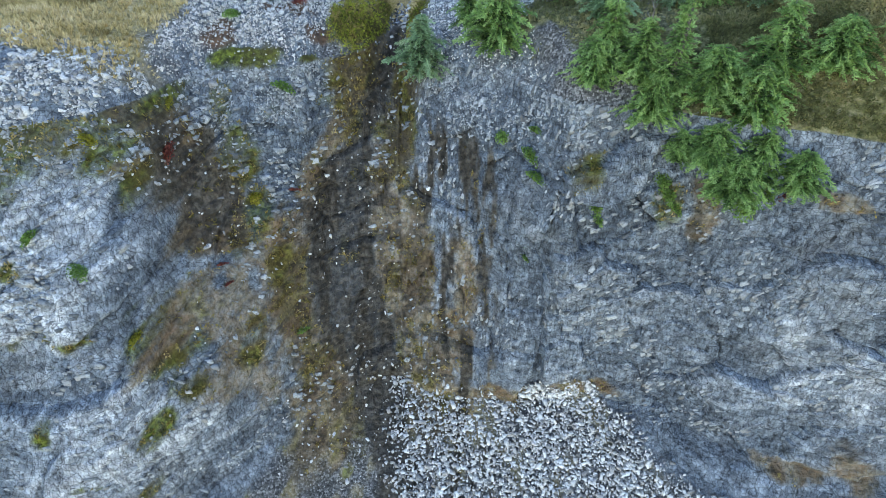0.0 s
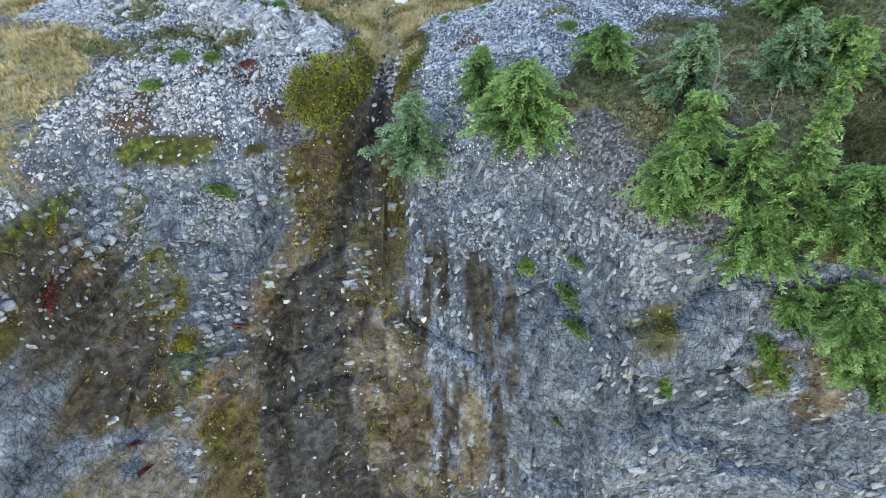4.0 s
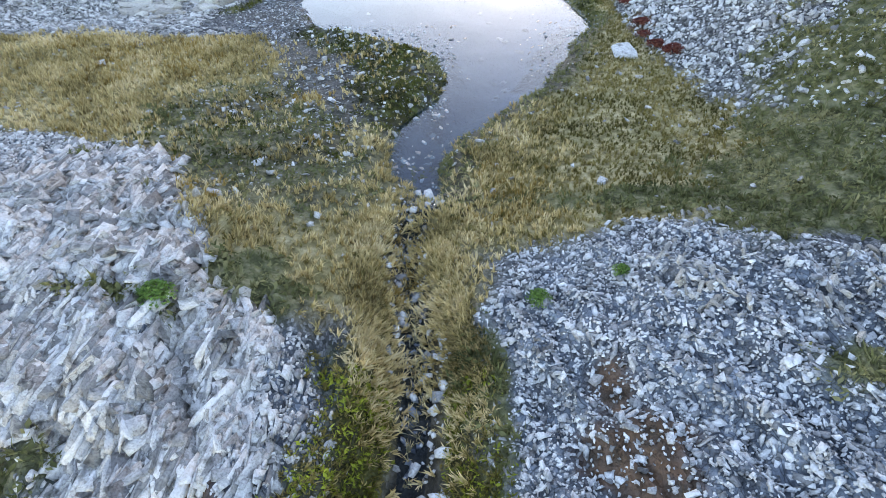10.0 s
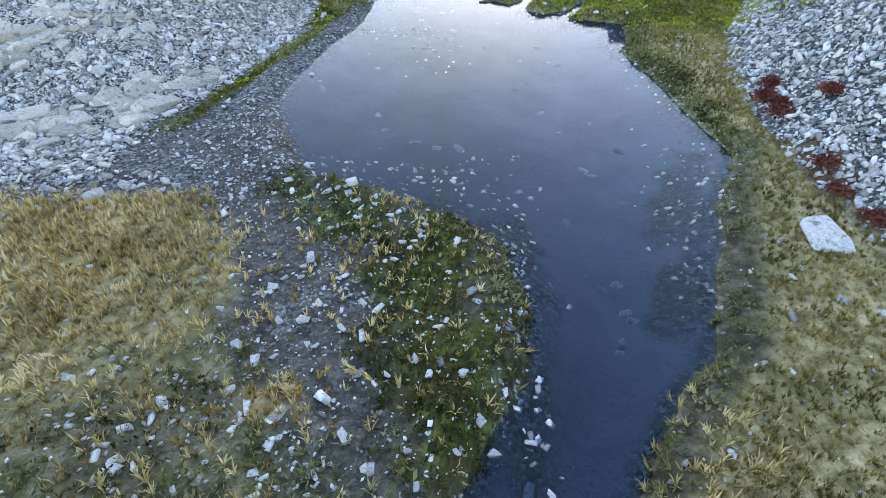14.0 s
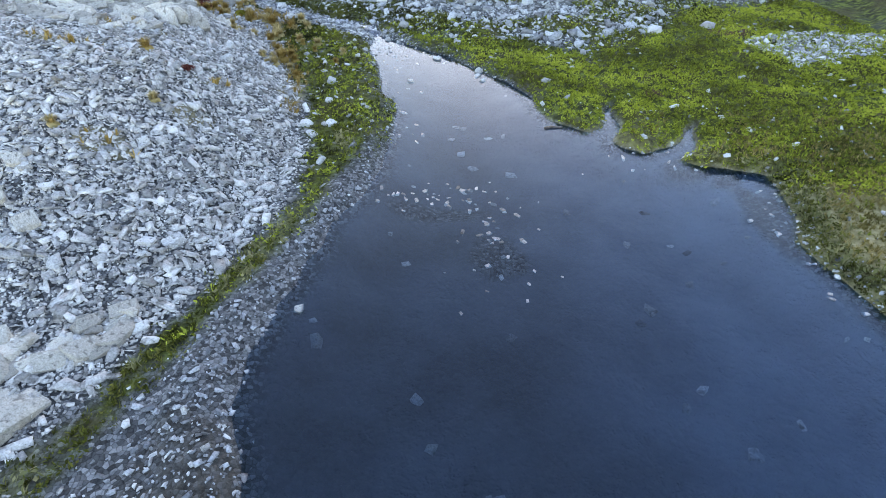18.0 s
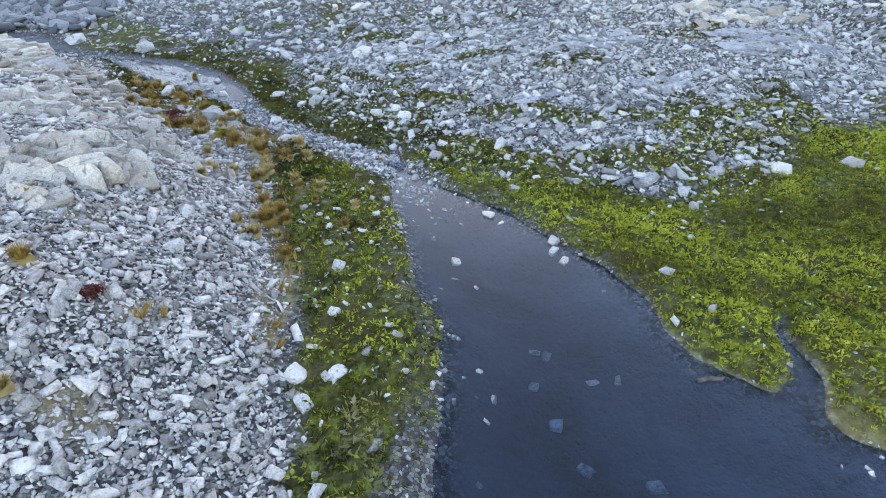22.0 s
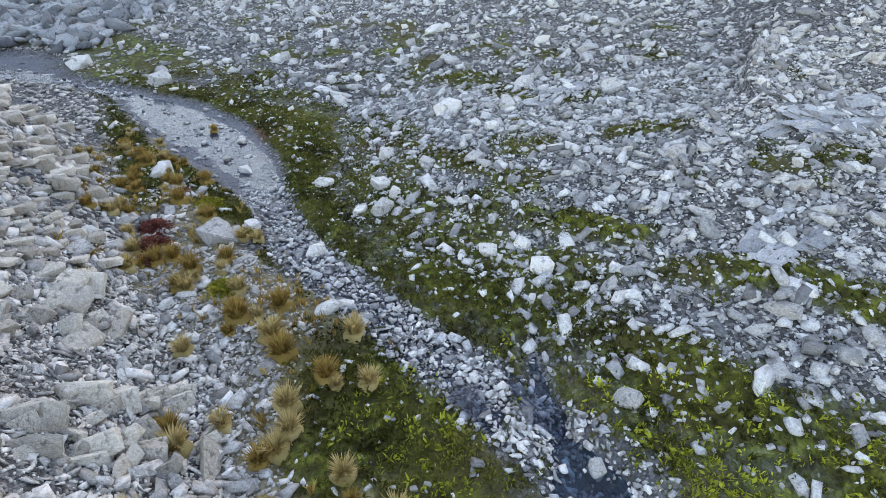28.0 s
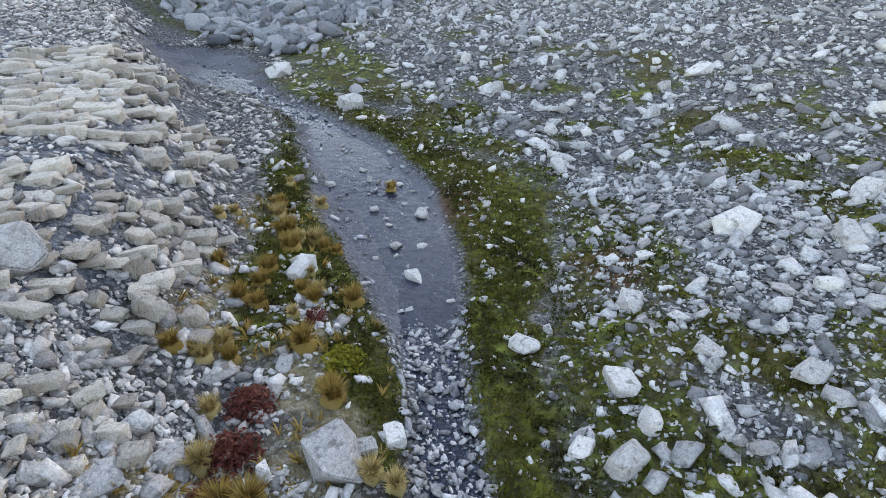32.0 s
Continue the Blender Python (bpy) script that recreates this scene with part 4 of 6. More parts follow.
def land(x, y):
    """The surface above the cliff's edge, with its unevenness."""
    x, y = np.asarray(x, float), np.asarray(y, float)
    p = pond_depth(x, y)
    d_in, s_in, _ = along(x, y, IN_X, IN_Y)
    w = interp(s_in * (len(IN_W) - 1), range(len(IN_W)), IN_W)
    calm = (0.25 + 0.75 * step(0.0, -0.8, p)) * (0.35 + 0.65 * step(w, w + 0.6, d_in))
    moss = np.maximum(blobs(x, y, MOSS_ROWS), blobs(x, y, MOSS_MORE)) * step(0.05, -0.12, p)
    return plateau(x, y) + relief(x, y) * calm + moss * (0.04 + 0.24 * np.abs(fbm(x * 1.7, y * 1.7, 13, 3)))


HX, HY = np.arange(-62, 26, 0.12), np.arange(11.5, 101, 0.12)
HEIGHT = land(*np.meshgrid(HX, HY))


def height(x, y):
    """The land's height, read from a fine grid."""
    u, v = np.clip((np.asarray(x, float) + 62) / 0.12, 0, len(HX) - 1.01), np.clip((np.asarray(y, float) - 11.5) / 0.12, 0, len(HY) - 1.01)
    i, j = u.astype(int), v.astype(int)
    a, b = u - i, v - j
    return (HEIGHT[j, i] * (1 - a) + HEIGHT[j, i + 1] * a) * (1 - b) + (HEIGHT[j + 1, i] * (1 - a) + HEIGHT[j + 1, i + 1] * a) * b


def cells(u, v, seed):
    """Irregular blocks: a random value for the block at a place, and the distance from its joints."""
    iu, iv = np.floor(u), np.floor(v)
    d1, d2, val = np.full(u.shape, 9.0), np.full(u.shape, 9.0), np.zeros(u.shape)
    for a in (-1, 0, 1):
        for b in (-1, 0, 1):
            cu, cv = iu + a, iv + b
            d = np.hypot(cu + 0.15 + 0.7 * hash2(cu, cv, seed) - u, cv + 0.15 + 0.7 * hash2(cu, cv, seed + 7) - v)
            near = d < d1
            d2 = np.where(near, d1, np.minimum(d2, d))
            val = np.where(near, hash2(cu, cv, seed + 13), val)
            d1 = np.where(near, d, d1)
    return val, d2 - d1


def joints(x, z):
    """Coordinates along and across the bedding of the cliff, bent by noise; it dips less steeply to the east."""
    dip = np.where(x > 3.5, 0.42, np.where(x > -1.6, 1.45, 0.15 + 0.0 * x)) + 0.15 * fbm(x * 0.3, z * 0.3, 43, 2)
    wx, wz = x + 0.25 * fbm(x * 0.8, z * 0.8, 42, 3), z + 0.25 * fbm(x * 0.8, z * 0.8, 46, 3)
    return wx * np.cos(dip) + wz * np.sin(dip), -wx * np.sin(dip) + wz * np.cos(dip)


def crag(x, z):
    """How far the cliff's rock stands out, by place on its face."""
    x, z = np.asarray(x, float), np.asarray(z, float)
    u, v = joints(x, z)
    big = fbm(x * 0.33, z * 0.22, 41, 4) * 0.55
    v1, e1 = cells(u * 0.42, v * 0.8, 45)
    v2, e2 = cells(u * 1.6, v * 3.6, 48)
    block = 0.5 * (v1 - 0.5) - 0.12 * step(0.10, 0.0, e1) + 0.11 * (v2 - 0.5) - 0.05 * step(0.14, 0.0, e2)
    return big + block + fbm(u * 3.5, v * 7, 51, 3) * 0.035


# ---- ground: one sheet from the valley below the cliff to the far slopes ----
def stretch(first, last, step0, growth):
    out, s = [], step0
    while first < last:
        out.append(first)
        first += s
        s *= growth
    return out


GX = np.array([-v for v in stretch(16.08, 700, 0.12, 1.13)][::-1] + list(np.arange(-16.0, 11.5, 0.078)) + stretch(11.5, 700, 0.12, 1.13))
GV = np.array(list(np.arange(0, 4, 0.07)) + list(np.arange(4, 52, 0.105)) + stretch(52, 72, 0.12, 1.004) + stretch(72, 760, 0.3, 1.08))
GZ = np.array([-v for v in stretch(13.5, 160, 0.15, 1.15)][::-1] + list(np.arange(-13.4, LIP - 0.02, 0.06)))


def make_ground():
    nx = len(GX)
    # the cliff's rows, by height, then the rows above it, by distance from the edge
    X1, Z1 = np.meshgrid(GX, GZ)
    fade = step(LIP, LIP - 1.4, Z1) * 0.9 + 0.1
    near = step(60, 20, np.abs(X1))
    soft = 1 - 0.8 * step(-11.0, -12.2, Z1)
    Y1 = face_y(X1, Z1) - crag(X1, Z1) * fade * near * soft
    Z1 = Z1 + 0.10 * fbm(X1 * 2, Y1 * 2, 55, 4) * step(-11, -12, Z1) + 1.2 * fbm(X1 * 0.05, Y1 * 0.05, 57, 3) * step(-14, -30, Z1)
    X2, V2 = np.meshgrid(GX, GV)
    ly = lip_y(X2)
    Y2 = ly + V2 * (776.0 - ly) / (776.0 - 16.0)
    Z2 = land(X2, Y2)
    r = np.hypot(X2, Y2 - 45)
    # unseen hills added to hide the low bright sky from the water
    Z2 = Z2 + step(80, 160, r) * 14 * fbm(X2 * 0.012, Y2 * 0.012, 59, 5) + 30 * step(140, 480, r)
    X, Y, Z = np.vstack([X1, X2]), np.vstack([Y1, Y2]), np.vstack([Z1, Z2])
    rows = X.shape[0]
    i = (np.arange(rows - 1)[:, None] * nx + np.arange(nx - 1)[None, :]).ravel()
    me = tri_mesh("ground", np.stack([X.ravel(), Y.ravel(), Z.ravel()], 1), np.stack([i, i + 1, i + nx + 1, i + nx], 1))
    smooth(me)
    c = covers(X.ravel(), np.where(np.arange(X.size) < X1.size, lip_y(X.ravel()) - 1, Y.ravel()), Z.ravel())
    # tone of each block of bedrock
    tone = np.full(X.size, 0.5)
    k = X1.size
    u, v = joints(X1.ravel(), Z1.ravel())
    tone[:k] = 0.5 * cells(u * 0.42, v * 0.8, 45)[0] + 0.5 * cells(u * 1.6, v * 3.6, 48)[0]
    tone[:k] = np.maximum(tone[:k] * 0.8, 0.85 * tone[:k] + 0.35 * blobs(X1.ravel(), Z1.ravel(), FACE_PALE)) * (1 - 0.5 * blobs(X1.ravel(), Z1.ravel(), FACE_BLUE))
    tone[k:] = 0.22 + 0.5 * cells(X2.ravel() * 2.6, Y2.ravel() * 4.2, 52)[0]
    for name, keys, last in (("cover_a", ("grass", "moss", "wet"), tone), ("cover_b", ("rock", "heath", "rust"), c["silt"])):
        at = me.color_attributes.new(name, "FLOAT_COLOR", "POINT")
        at.data.foreach_set("color", np.stack([*(c[q] for q in keys), last], 1).astype(np.float32).ravel())
    flat = np.ones(len(me.polygons), bool)
    flat[:(len(GZ) - 1) * (nx - 1)] = False
    me.polygons.foreach_set("use_smooth", flat)
    me.materials.append(GROUND)
    return tagged(new("ground", me), "rocky ground with shale cliff, meadow and scree", "ground", kind="structure")


ground = make_ground()


def make_water(name, xs, ys, z, material, label):
    """A level sheet of water; the land hides what lies beyond its shore."""
    X, Y = np.meshgrid(xs, ys)
    nx = len(xs)
    i = (np.arange(len(ys) - 1)[:, None] * nx + np.arange(nx - 1)[None, :]).ravel()
    me = tri_mesh(name, np.stack([X.ravel(), Y.ravel(), np.full(X.size, z)], 1), np.stack([i, i + 1, i + nx + 1, i + nx], 1))
    me.materials.append(material)
    return tagged(new(name, me), label, "water", kind="structure")


make_water("water_tarn", np.linspace(-8.5, 6.0, 4), np.linspace(28.3, 59.5, 8), 0.0, WATER, "still dark blue tarn that mirrors the sky")


def make_brook(name, px, py, wide, lift, material, label, first=0.0):
    """Shallow running water that follows its bed."""
    verts, faces = [], []
    pts = [(np.interp(t, range(len(px)), px), np.interp(t, range(len(px)), py), np.interp(t, range(len(px)), wide)) for t in np.arange(first, len(px) - 1, 0.1)]
    for k, (x, y, w) in enumerate(pts):
        a, b = pts[max(k - 1, 0)], pts[min(k + 1, len(pts) - 1)]
        dx, dy = b[0] - a[0], b[1] - a[1]
        l = math.hypot(dx, dy) or 1
        z = float(np.mean(plateau(np.array([x, x + 0.3 * w * dy / l, x - 0.3 * w * dy / l]), np.array([y, y - 0.3 * w * dx / l, y + 0.3 * w * dx / l])))) + lift
        for s in (-1, -0.5, 0, 0.5, 1):
            verts.append((x + s * w * dy / l, y - s * w * dx / l, z))
    for k in range(len(pts) - 1):
        for j in range(4):
            faces.append((k * 5 + j, k * 5 + j + 1, k * 5 + j + 6, k * 5 + j + 5))
    me = smooth(tri_mesh(name, verts, faces))
    me.materials.append(material)
    return tagged(new(name, me), label, "water", kind="structure")


make_brook("water_inlet", IN_X, IN_Y, [w * 0.95 for w in IN_W], 0.02, BROOK, "shallow inlet brook running over grey gravel", 0.6)
make_brook("water_outlet", OUT_X[:6], OUT_Y[:6], (0.5, 0.35, 0.3, 0.3, 0.3, 0.35), 0.05, BROOK, "narrow outlet brook between grassy banks")


# ---- loose stone, grass and leaves: many small pieces in one mesh ----
def hull_variant(seed, points=10, flat=0.55, long=1.0, corner=0.8):
    """An angular stone about 1 m long, as arrays: a hull round jittered box corners."""
    r = np.random.default_rng(seed)
    pts = []
    for k in range(points):
        if points == 6:
            p = np.array(((1, -1, -0.7), (-1, -0.8, -0.8), (0.1, 1, -0.7), (0.8, 0.2, 0.8), (-0.9, 0.5, 0.6), (-0.1, -0.9, 0.9))[k]) * r.uniform(0.65, 1.1, 3)
        elif k < 8:
            p = np.array([(k & 1) * 2 - 1, (k >> 1 & 1) * 2 - 1, (k >> 2 & 1) * 2 - 1], float) * r.uniform(1 - corner * 0.6, 1, 3)
        else:
            p = r.normal(size=3)
            p = p / np.linalg.norm(p) * r.uniform(1.0, 1.25)
        pts.append(p * (0.5 * long, 0.36, 0.5 * flat))
    bm = bmesh.new()
    for p in pts:
        bm.verts.new(p)
    bmesh.ops.convex_hull(bm, input=bm.verts)
    bmesh.ops.delete(bm, geom=[v for v in bm.verts if not v.link_faces], context="VERTS")
    bmesh.ops.triangulate(bm, faces=bm.faces)
    bm.verts.index_update()
    V = np.array([v.co[:] for v in bm.verts])
    F = np.array([[v.index for v in f.verts] for f in bm.faces])
    bm.free()
    return V, F


def blade_variant(seed, blades, height, spread, width):
    """A tuft of bent grass blades."""
    r = np.random.default_rng(seed)
    V, F = [], []
    for _ in range(blades):
        a, lean = r.uniform(0, 6.283), r.uniform(0.15, 1.0) * spread
        h, w = height * r.uniform(0.55, 1.1), width * r.uniform(0.7, 1.3)
        d, s = np.array([math.cos(a), math.sin(a), 0]), np.array([-math.sin(a), math.cos(a), 0])
        base = d * r.uniform(0, 0.35) * spread * 0.6
        top = base + d * lean + np.array([0, 0, h])
        mid = base + d * lean * 0.35 + np.array([0, 0, h * 0.62])
        i = len(V)
        V += [base - s * w, base + s * w, mid - s * w * 0.8, mid + s * w * 0.8, top]
        F += [(i, i + 1, i + 3), (i, i + 3, i + 2), (i + 2, i + 3, i + 4)]
    return np.array(V), np.array(F)


def leaf_variant(seed, leaves, size, radius, height):
    """A low cushion of small leaves."""
    r = np.random.default_rng(seed)
    V, F = [], []
    for _ in range(leaves):
        a, q = r.uniform(0, 6.283), math.sqrt(r.uniform(0, 1)) * radius
        c = np.array([math.cos(a) * q, math.sin(a) * q, height * (1 - (q / radius) ** 2) * r.uniform(0.5, 1.1)])
        b, t = r.normal(size=3), r.normal(size=3)
        b, t = b / np.linalg.norm(b), t / np.linalg.norm(t)
        s = size * r.uniform(0.6, 1.4)
        i = len(V)
        V += [c - b * s, c + t * s * 0.5, c + b * s, c - t * s * 0.5]
        F += [(i, i + 1, i + 2), (i, i + 2, i + 3)]
    return np.array(V), np.array(F)


def turns(yaw, tilt_x, tilt_y):
    """Rotation matrices from arrays of angles."""
    cz, sz, cx, sx, cy, sy = np.cos(yaw), np.sin(yaw), np.cos(tilt_x), np.sin(tilt_x), np.cos(tilt_y), np.sin(tilt_y)
    o, z = np.ones_like(yaw), np.zeros_like(yaw)
    RX = np.stack([o, z, z, z, cx, -sx, z, sx, cx], 1).reshape(-1, 3, 3)
    RY = np.stack([cy, z, sy, z, o, z, -sy, z, cy], 1).reshape(-1, 3, 3)
    RZ = np.stack([cz, -sz, z, sz, cz, z, z, z, o], 1).reshape(-1, 3, 3)
    return RX @ RY @ RZ


def strew(name, places, sizes, rot, variants, material, label, category, seed=0, small=None):
    """One object of kind stuff: copies of the variants at all places."""
    r = np.random.default_rng(seed)
    pick = r.integers(0, len(variants), len(places))
    if small:
        pick = np.where(sizes < 0.085, len(variants) + r.integers(0, len(small), len(places)), pick)
        variants = list(variants) + list(small)
    vs, fs, base = [], [], 0
    for k, (V, F) in enumerate(variants):
        m = pick == k
        if not m.any():
            continue
        P = np.einsum("nij,vj->nvi", rot[m], V) * sizes[m][:, None, None] + places[m][:, None, :]
        vs.append(P.reshape(-1, 3))
        fs.append((F[None] + (np.arange(m.sum()) * len(V))[:, None, None]).reshape(-1, 3) + base)
        base += m.sum() * len(V)
    me = tri_mesh(name, np.vstack(vs), np.vstack(fs))
    me.materials.append(material)
    return tagged(new(name, me), label, category, kind="stuff")


def slope(x, y):
    e = 0.15
    return (height(x + e, y) - height(x - e, y)) / (2 * e), (height(x, y + e) - height(x, y - e)) / (2 * e)


def field(seed, count, x0, x1, y0, y1, chance):
    """Random places above the cliff where chance(x, y, covers) lets them be."""
    r = np.random.default_rng(seed)
    x, y = r.uniform(x0, x1, count), r.uniform(y0, y1, count)
    ok = y > lip_y(x) + 0.05
    x, y = x[ok], y[ok]
    keep = r.uniform(0, 1, len(x)) < chance(x, y, covers(x, y, np.zeros(len(x))))
    x, y = x[keep], y[keep]
    return x, y, height(x, y), r


def lay(x, y, r, tilt):
    gx, gy = slope(x, y)
    n = len(x)
    return turns(r.uniform(0, 6.283, n), np.arctan(gy) + r.normal(0, tilt, n), -np.arctan(gx) + r.normal(0, tilt, n))


PEBBLES = [hull_variant(170 + k, 6, 0.5, 1.0 + 0.2 * (k % 3), 1.0) for k in range(12)]
ROCKS = [hull_variant(100 + k, 9 + k % 3, 0.26 + 0.09 * (k % 4), 1.0 + 0.15 * (k % 3), 1.15) for k in range(16)]
FINS = [hull_variant(190 + k, 8, 0.15, 2.2 + 0.3 * (k % 3), 0.8) for k in range(8)]
SHARDS = [hull_variant(140 + k, 8 + k % 2, 0.20, 1.4 + 0.2 * (k % 3), 1.0) for k in range(10)]


def stones(name, seed, count, box, chance, low, high, power, tilt, material, label, variants=ROCKS, sink=0.12, category="scree", strike=None):
    x, y, z, r = field(seed, count, *box, chance)
    s = low * (1 - r.uniform(0, 1, len(x)) * (1 - (low / high) ** power)) ** (-1 / power)
    rot, place = lay(x, y, r, tilt), np.stack([x, y, z + s * sink], 1)
    if strike is not None:
        # plates that stand on edge along the bedding
        k = len(x)
        lean, yaw = r.normal(1.0, 0.25, k), strike + r.normal(0, 0.22, k)
        up = np.stack([np.stack([np.cos(yaw), -np.sin(yaw) * np.cos(lean), np.sin(yaw) * np.sin(lean)], 1), np.stack([np.sin(yaw), np.cos(yaw) * np.cos(lean), -np.cos(yaw) * np.sin(lean)], 1), np.stack([np.zeros(k), np.sin(lean), np.cos(lean)], 1)], 1)
        rot = np.where((r.uniform(0, 1, k) < 0.65)[:, None, None], up, rot)
    return strew(name, place, s, rot, variants, material, label, category, seed, PEBBLES)


def on_talus(x, y):
    d, pos, side = along(x, y, TALUS_X, TALUS_Y)
    return np.where(side < 0, d, -d)


def talus_chance(x, y, c):
    t = on_talus(x, y)
    bare = 1 - 0.72 * c["moss"] * step(0.05, 0.5, c["moss"]) - 0.5 * c["grass"]
    return step(-0.1, 1.0, t + 0.5 * fbm(x * 0.9, y * 0.9, 79, 3)) * bare * step(0.0, 0.3, c["d_in"] - c["w_in"]) * (0.8 + 0.2 * step(-0.3, 0.3, fbm(x * 0.35, y * 0.35, 81, 3)))


def west_chance(x, y, c):
    foot = interp(y, BELT_Y, BELT_WEST) - 0.1
    on = step(foot + 0.2, foot - 0.5, x) * step(36.5, 39.5, y - 0.25 * (x + 9)) * (on_talus(x, y) < 0)
    return on * (1 - 0.75 * c["moss"] - 0.55 * c["grass"]).clip(0, 1) * step(0.1, 0.6, c["d_in"] - c["w_in"])


def east_chance(x, y, c):
    return step(c["ridge"] - 0.1, c["ridge"] + 0.25, x) * step(27, 29.5, y) * step(53, 49, y) * (1 - 0.8 * c["heath"])


def knoll_chance(x, y, c):
    return c["knoll"] * (1 - 0.9 * c["heath"]) * (1 - 0.9 * c["moss"]) * (1 - 0.6 * c["rust"]) * step(0.45, 0.8, c["d_out"]) * (0.3 + 0.7 * step(0.3, 1.9, y - lip_y(x)))


def fin_zone(x, y):
    """Where the bedding stands on edge along the west knoll's crest."""
    return area(x, y, ((-9.5, 24.6), (-8.6, 28.6), (-7.0, 29.0), (-5.4, 26.6), (-4.0, 24.4), (-3.4, 22.8), (-5.0, 22.2), (-6.0, 22.9), (-7.6, 23.9)), 0.5, 0.9)


stones("talus_stones", 1, 104000, (-19, 13, 54.6, 73), talus_chance, 0.05, 0.5, 1.9, 0.35, TALUS, "jumbled grey-white talus stones on the slope", sink=0.10)
stones("far_talus_stones", 2, 32000, (-46, 24, 72, 96), lambda x, y, c: talus_chance(x, y, c) * step(0.5, 1.5, c["d_in"] - c["w_in"]), 0.11, 0.8, 1.9, 0.4, TALUS, "distant grey talus stones on the slope", sink=0.10)
stones("far_boulder_field", 3, 5200, (-62, -26, 79, 100), lambda x, y, c: step(79.5, 81.5, y + 0.25 * (x + 30)) * step(-24, -29, x - 0.25 * (y - 80)), 0.5, 1.7, 1.6, 0.4, SLATE, "grey boulder field beyond the far pool", sink=0.12)
stones("west_scree_stones", 4, 96000, (-16, -6.2, 37, 62), west_chance, 0.045, 0.3, 2.4, 0.4, SHALE_WARM, "pale angular scree stones on the west bank", SHARDS + ROCKS[:8])
stones("east_talus_stones", 30, 12000, (13, 25, 57, 73), talus_chance, 0.1, 0.6, 1.9, 0.4, TALUS, "grey talus stones on the slope east of the moss", sink=0.10)
stones("sedge_stones", 31, 7000, (-17, -8.6, 56.5, 69), lambda x, y, c: (on_talus(x, y) < -0.5) * step(0.2, 0.6, c["d_in"] - c["w_in"]) * step(-0.3, 0.2, fbm(x * 0.8, y * 0.8, 76, 3)) * 0.55, 0.07, 0.36, 1.9, 0.3, SHALE, "pale stones lying between the sedge tussocks")
stones("west_ridge_stones", 5, 26000, (-40, -13, 56, 80), west_chance, 0.08, 0.42, 2.0, 0.3, SHALE_WARM, "pale broken stones on the west ridge")
stones("east_scree_stones", 6, 30000, (4.6, 13, 27.5, 52), east_chance, 0.07, 0.26, 2.3, 0.45, SHALE, "blue-white scree stones on the east bank", sink=0.14)
stones("knoll_scree_left", 7, 66000, (-13.5, -2.4, 16.5, 31), lambda x, y, c: knoll_chance(x, y, c) * (1 - 0.6 * fin_zone(x, y)), 0.05, 0.2, 2.6, 0.45, SHALE_WARM, "weathered pale shale chips on the knoll", ROCKS + SHARDS, strike=1.5)
stones("knoll_fins", 27, 26000, (-10, -3, 21, 29.6), lambda x, y, c: knoll_chance(x, y, c) * fin_zone(x, y), 0.12, 0.34, 2.2, 0.2, SHALE_WARM, "upright splinters of pale shale on the knoll's crest", FINS, sink=0.02, strike=1.5)
stones("knoll_scree_right", 8, 84000, (-1.6, 10, 14.8, 28), lambda x, y, c: knoll_chance(x, y, c), 0.038, 0.16, 2.5, 0.5, SHALE, "weathered blue-white shale chips on the knoll", ROCKS + SHARDS)
stones("west_brow_stones", 29, 14000, (-14, -8.2, 12.5, 17.2), lambda x, y, c: 0.8 * step(16.8, 15.6, y + 0.6 * fbm(x, y, 78, 3)) * step(-0.4, 0.2, fbm(x * 1.2, y * 1.2, 77, 3)), 0.06, 0.3, 2.2, 0.4, TALUS, "broken grey stones on the west brow")
stones("shore_gravel", 9, 30000, (-9, 6, 34, 60), lambda x, y, c: c["gravel"] * (c["p"] < 0.15), 0.035, 0.14, 1.8, 0.3, GRAVEL, "wet grey gravel along the tarn's shore", category="gravel")
stones("brook_gravel", 10, 30000, (-32, -4.8, 57.5, 80), lambda x, y, c: step(0.25, 0.0, c["d_in"] - c["w_in"]) * (0.16 + 0.84 * step(0.9, 0.6, c["w_in"])), 0.05, 0.26, 1.9, 0.3, GRAVEL, "grey gravel and stones in the inlet brook", sink=0.2, category="gravel")
stones("brook_riffle_stones", 28, 16000, (-12.6, -5, 57, 66.5), lambda x, y, c: step(0.15, -0.1, c["d_in"] - c["w_in"]) * step(0.8, 0.6, c["w_in"]), 0.04, 0.17, 2.0, 0.3, TALUS, "grey stones in the narrow riffle of the inlet brook", sink=0.35, category="gravel")
stones("marsh_stones", 11, 12000, (-8, -0.8, 29, 42), lambda x, y, c: 0.35 * c["marsh"] * (c["p"] < 0.5) + 0.05 * (c["p"] < 0), 0.03, 0.2, 2.0, 0.25, SHALE, "scattered pale stones on the dark marsh")
stones("meadow_stones", 12, 30000, (-14, 8, 26, 48), lambda x, y, c: c["grass"] * 0.12 * step(-0.1, 0.3, fbm(x * 0.6, y * 0.6, 83, 3)) + 0.75 * area(x, y, STONY, 0.6, 1.2) * step(-0.3, 0.2, fbm(x * 0.9, y * 0.9, 83, 3)), 0.045, 0.22, 2.1, 0.25, SHALE_WARM, "small pale stones scattered in dry grass")
stones("moss_stones", 13, 26000, (-21, 10, 43, 78), lambda x, y, c: c["moss"] * (0.10 + 0.30 * (x < -5.2) + 0.2 * step(-0.8, 0.4, on_talus(x, y))) + 0.2 * c["grass"], 0.05, 0.24, 2.0, 0.25, SHALE, "pale stones scattered over green moss")
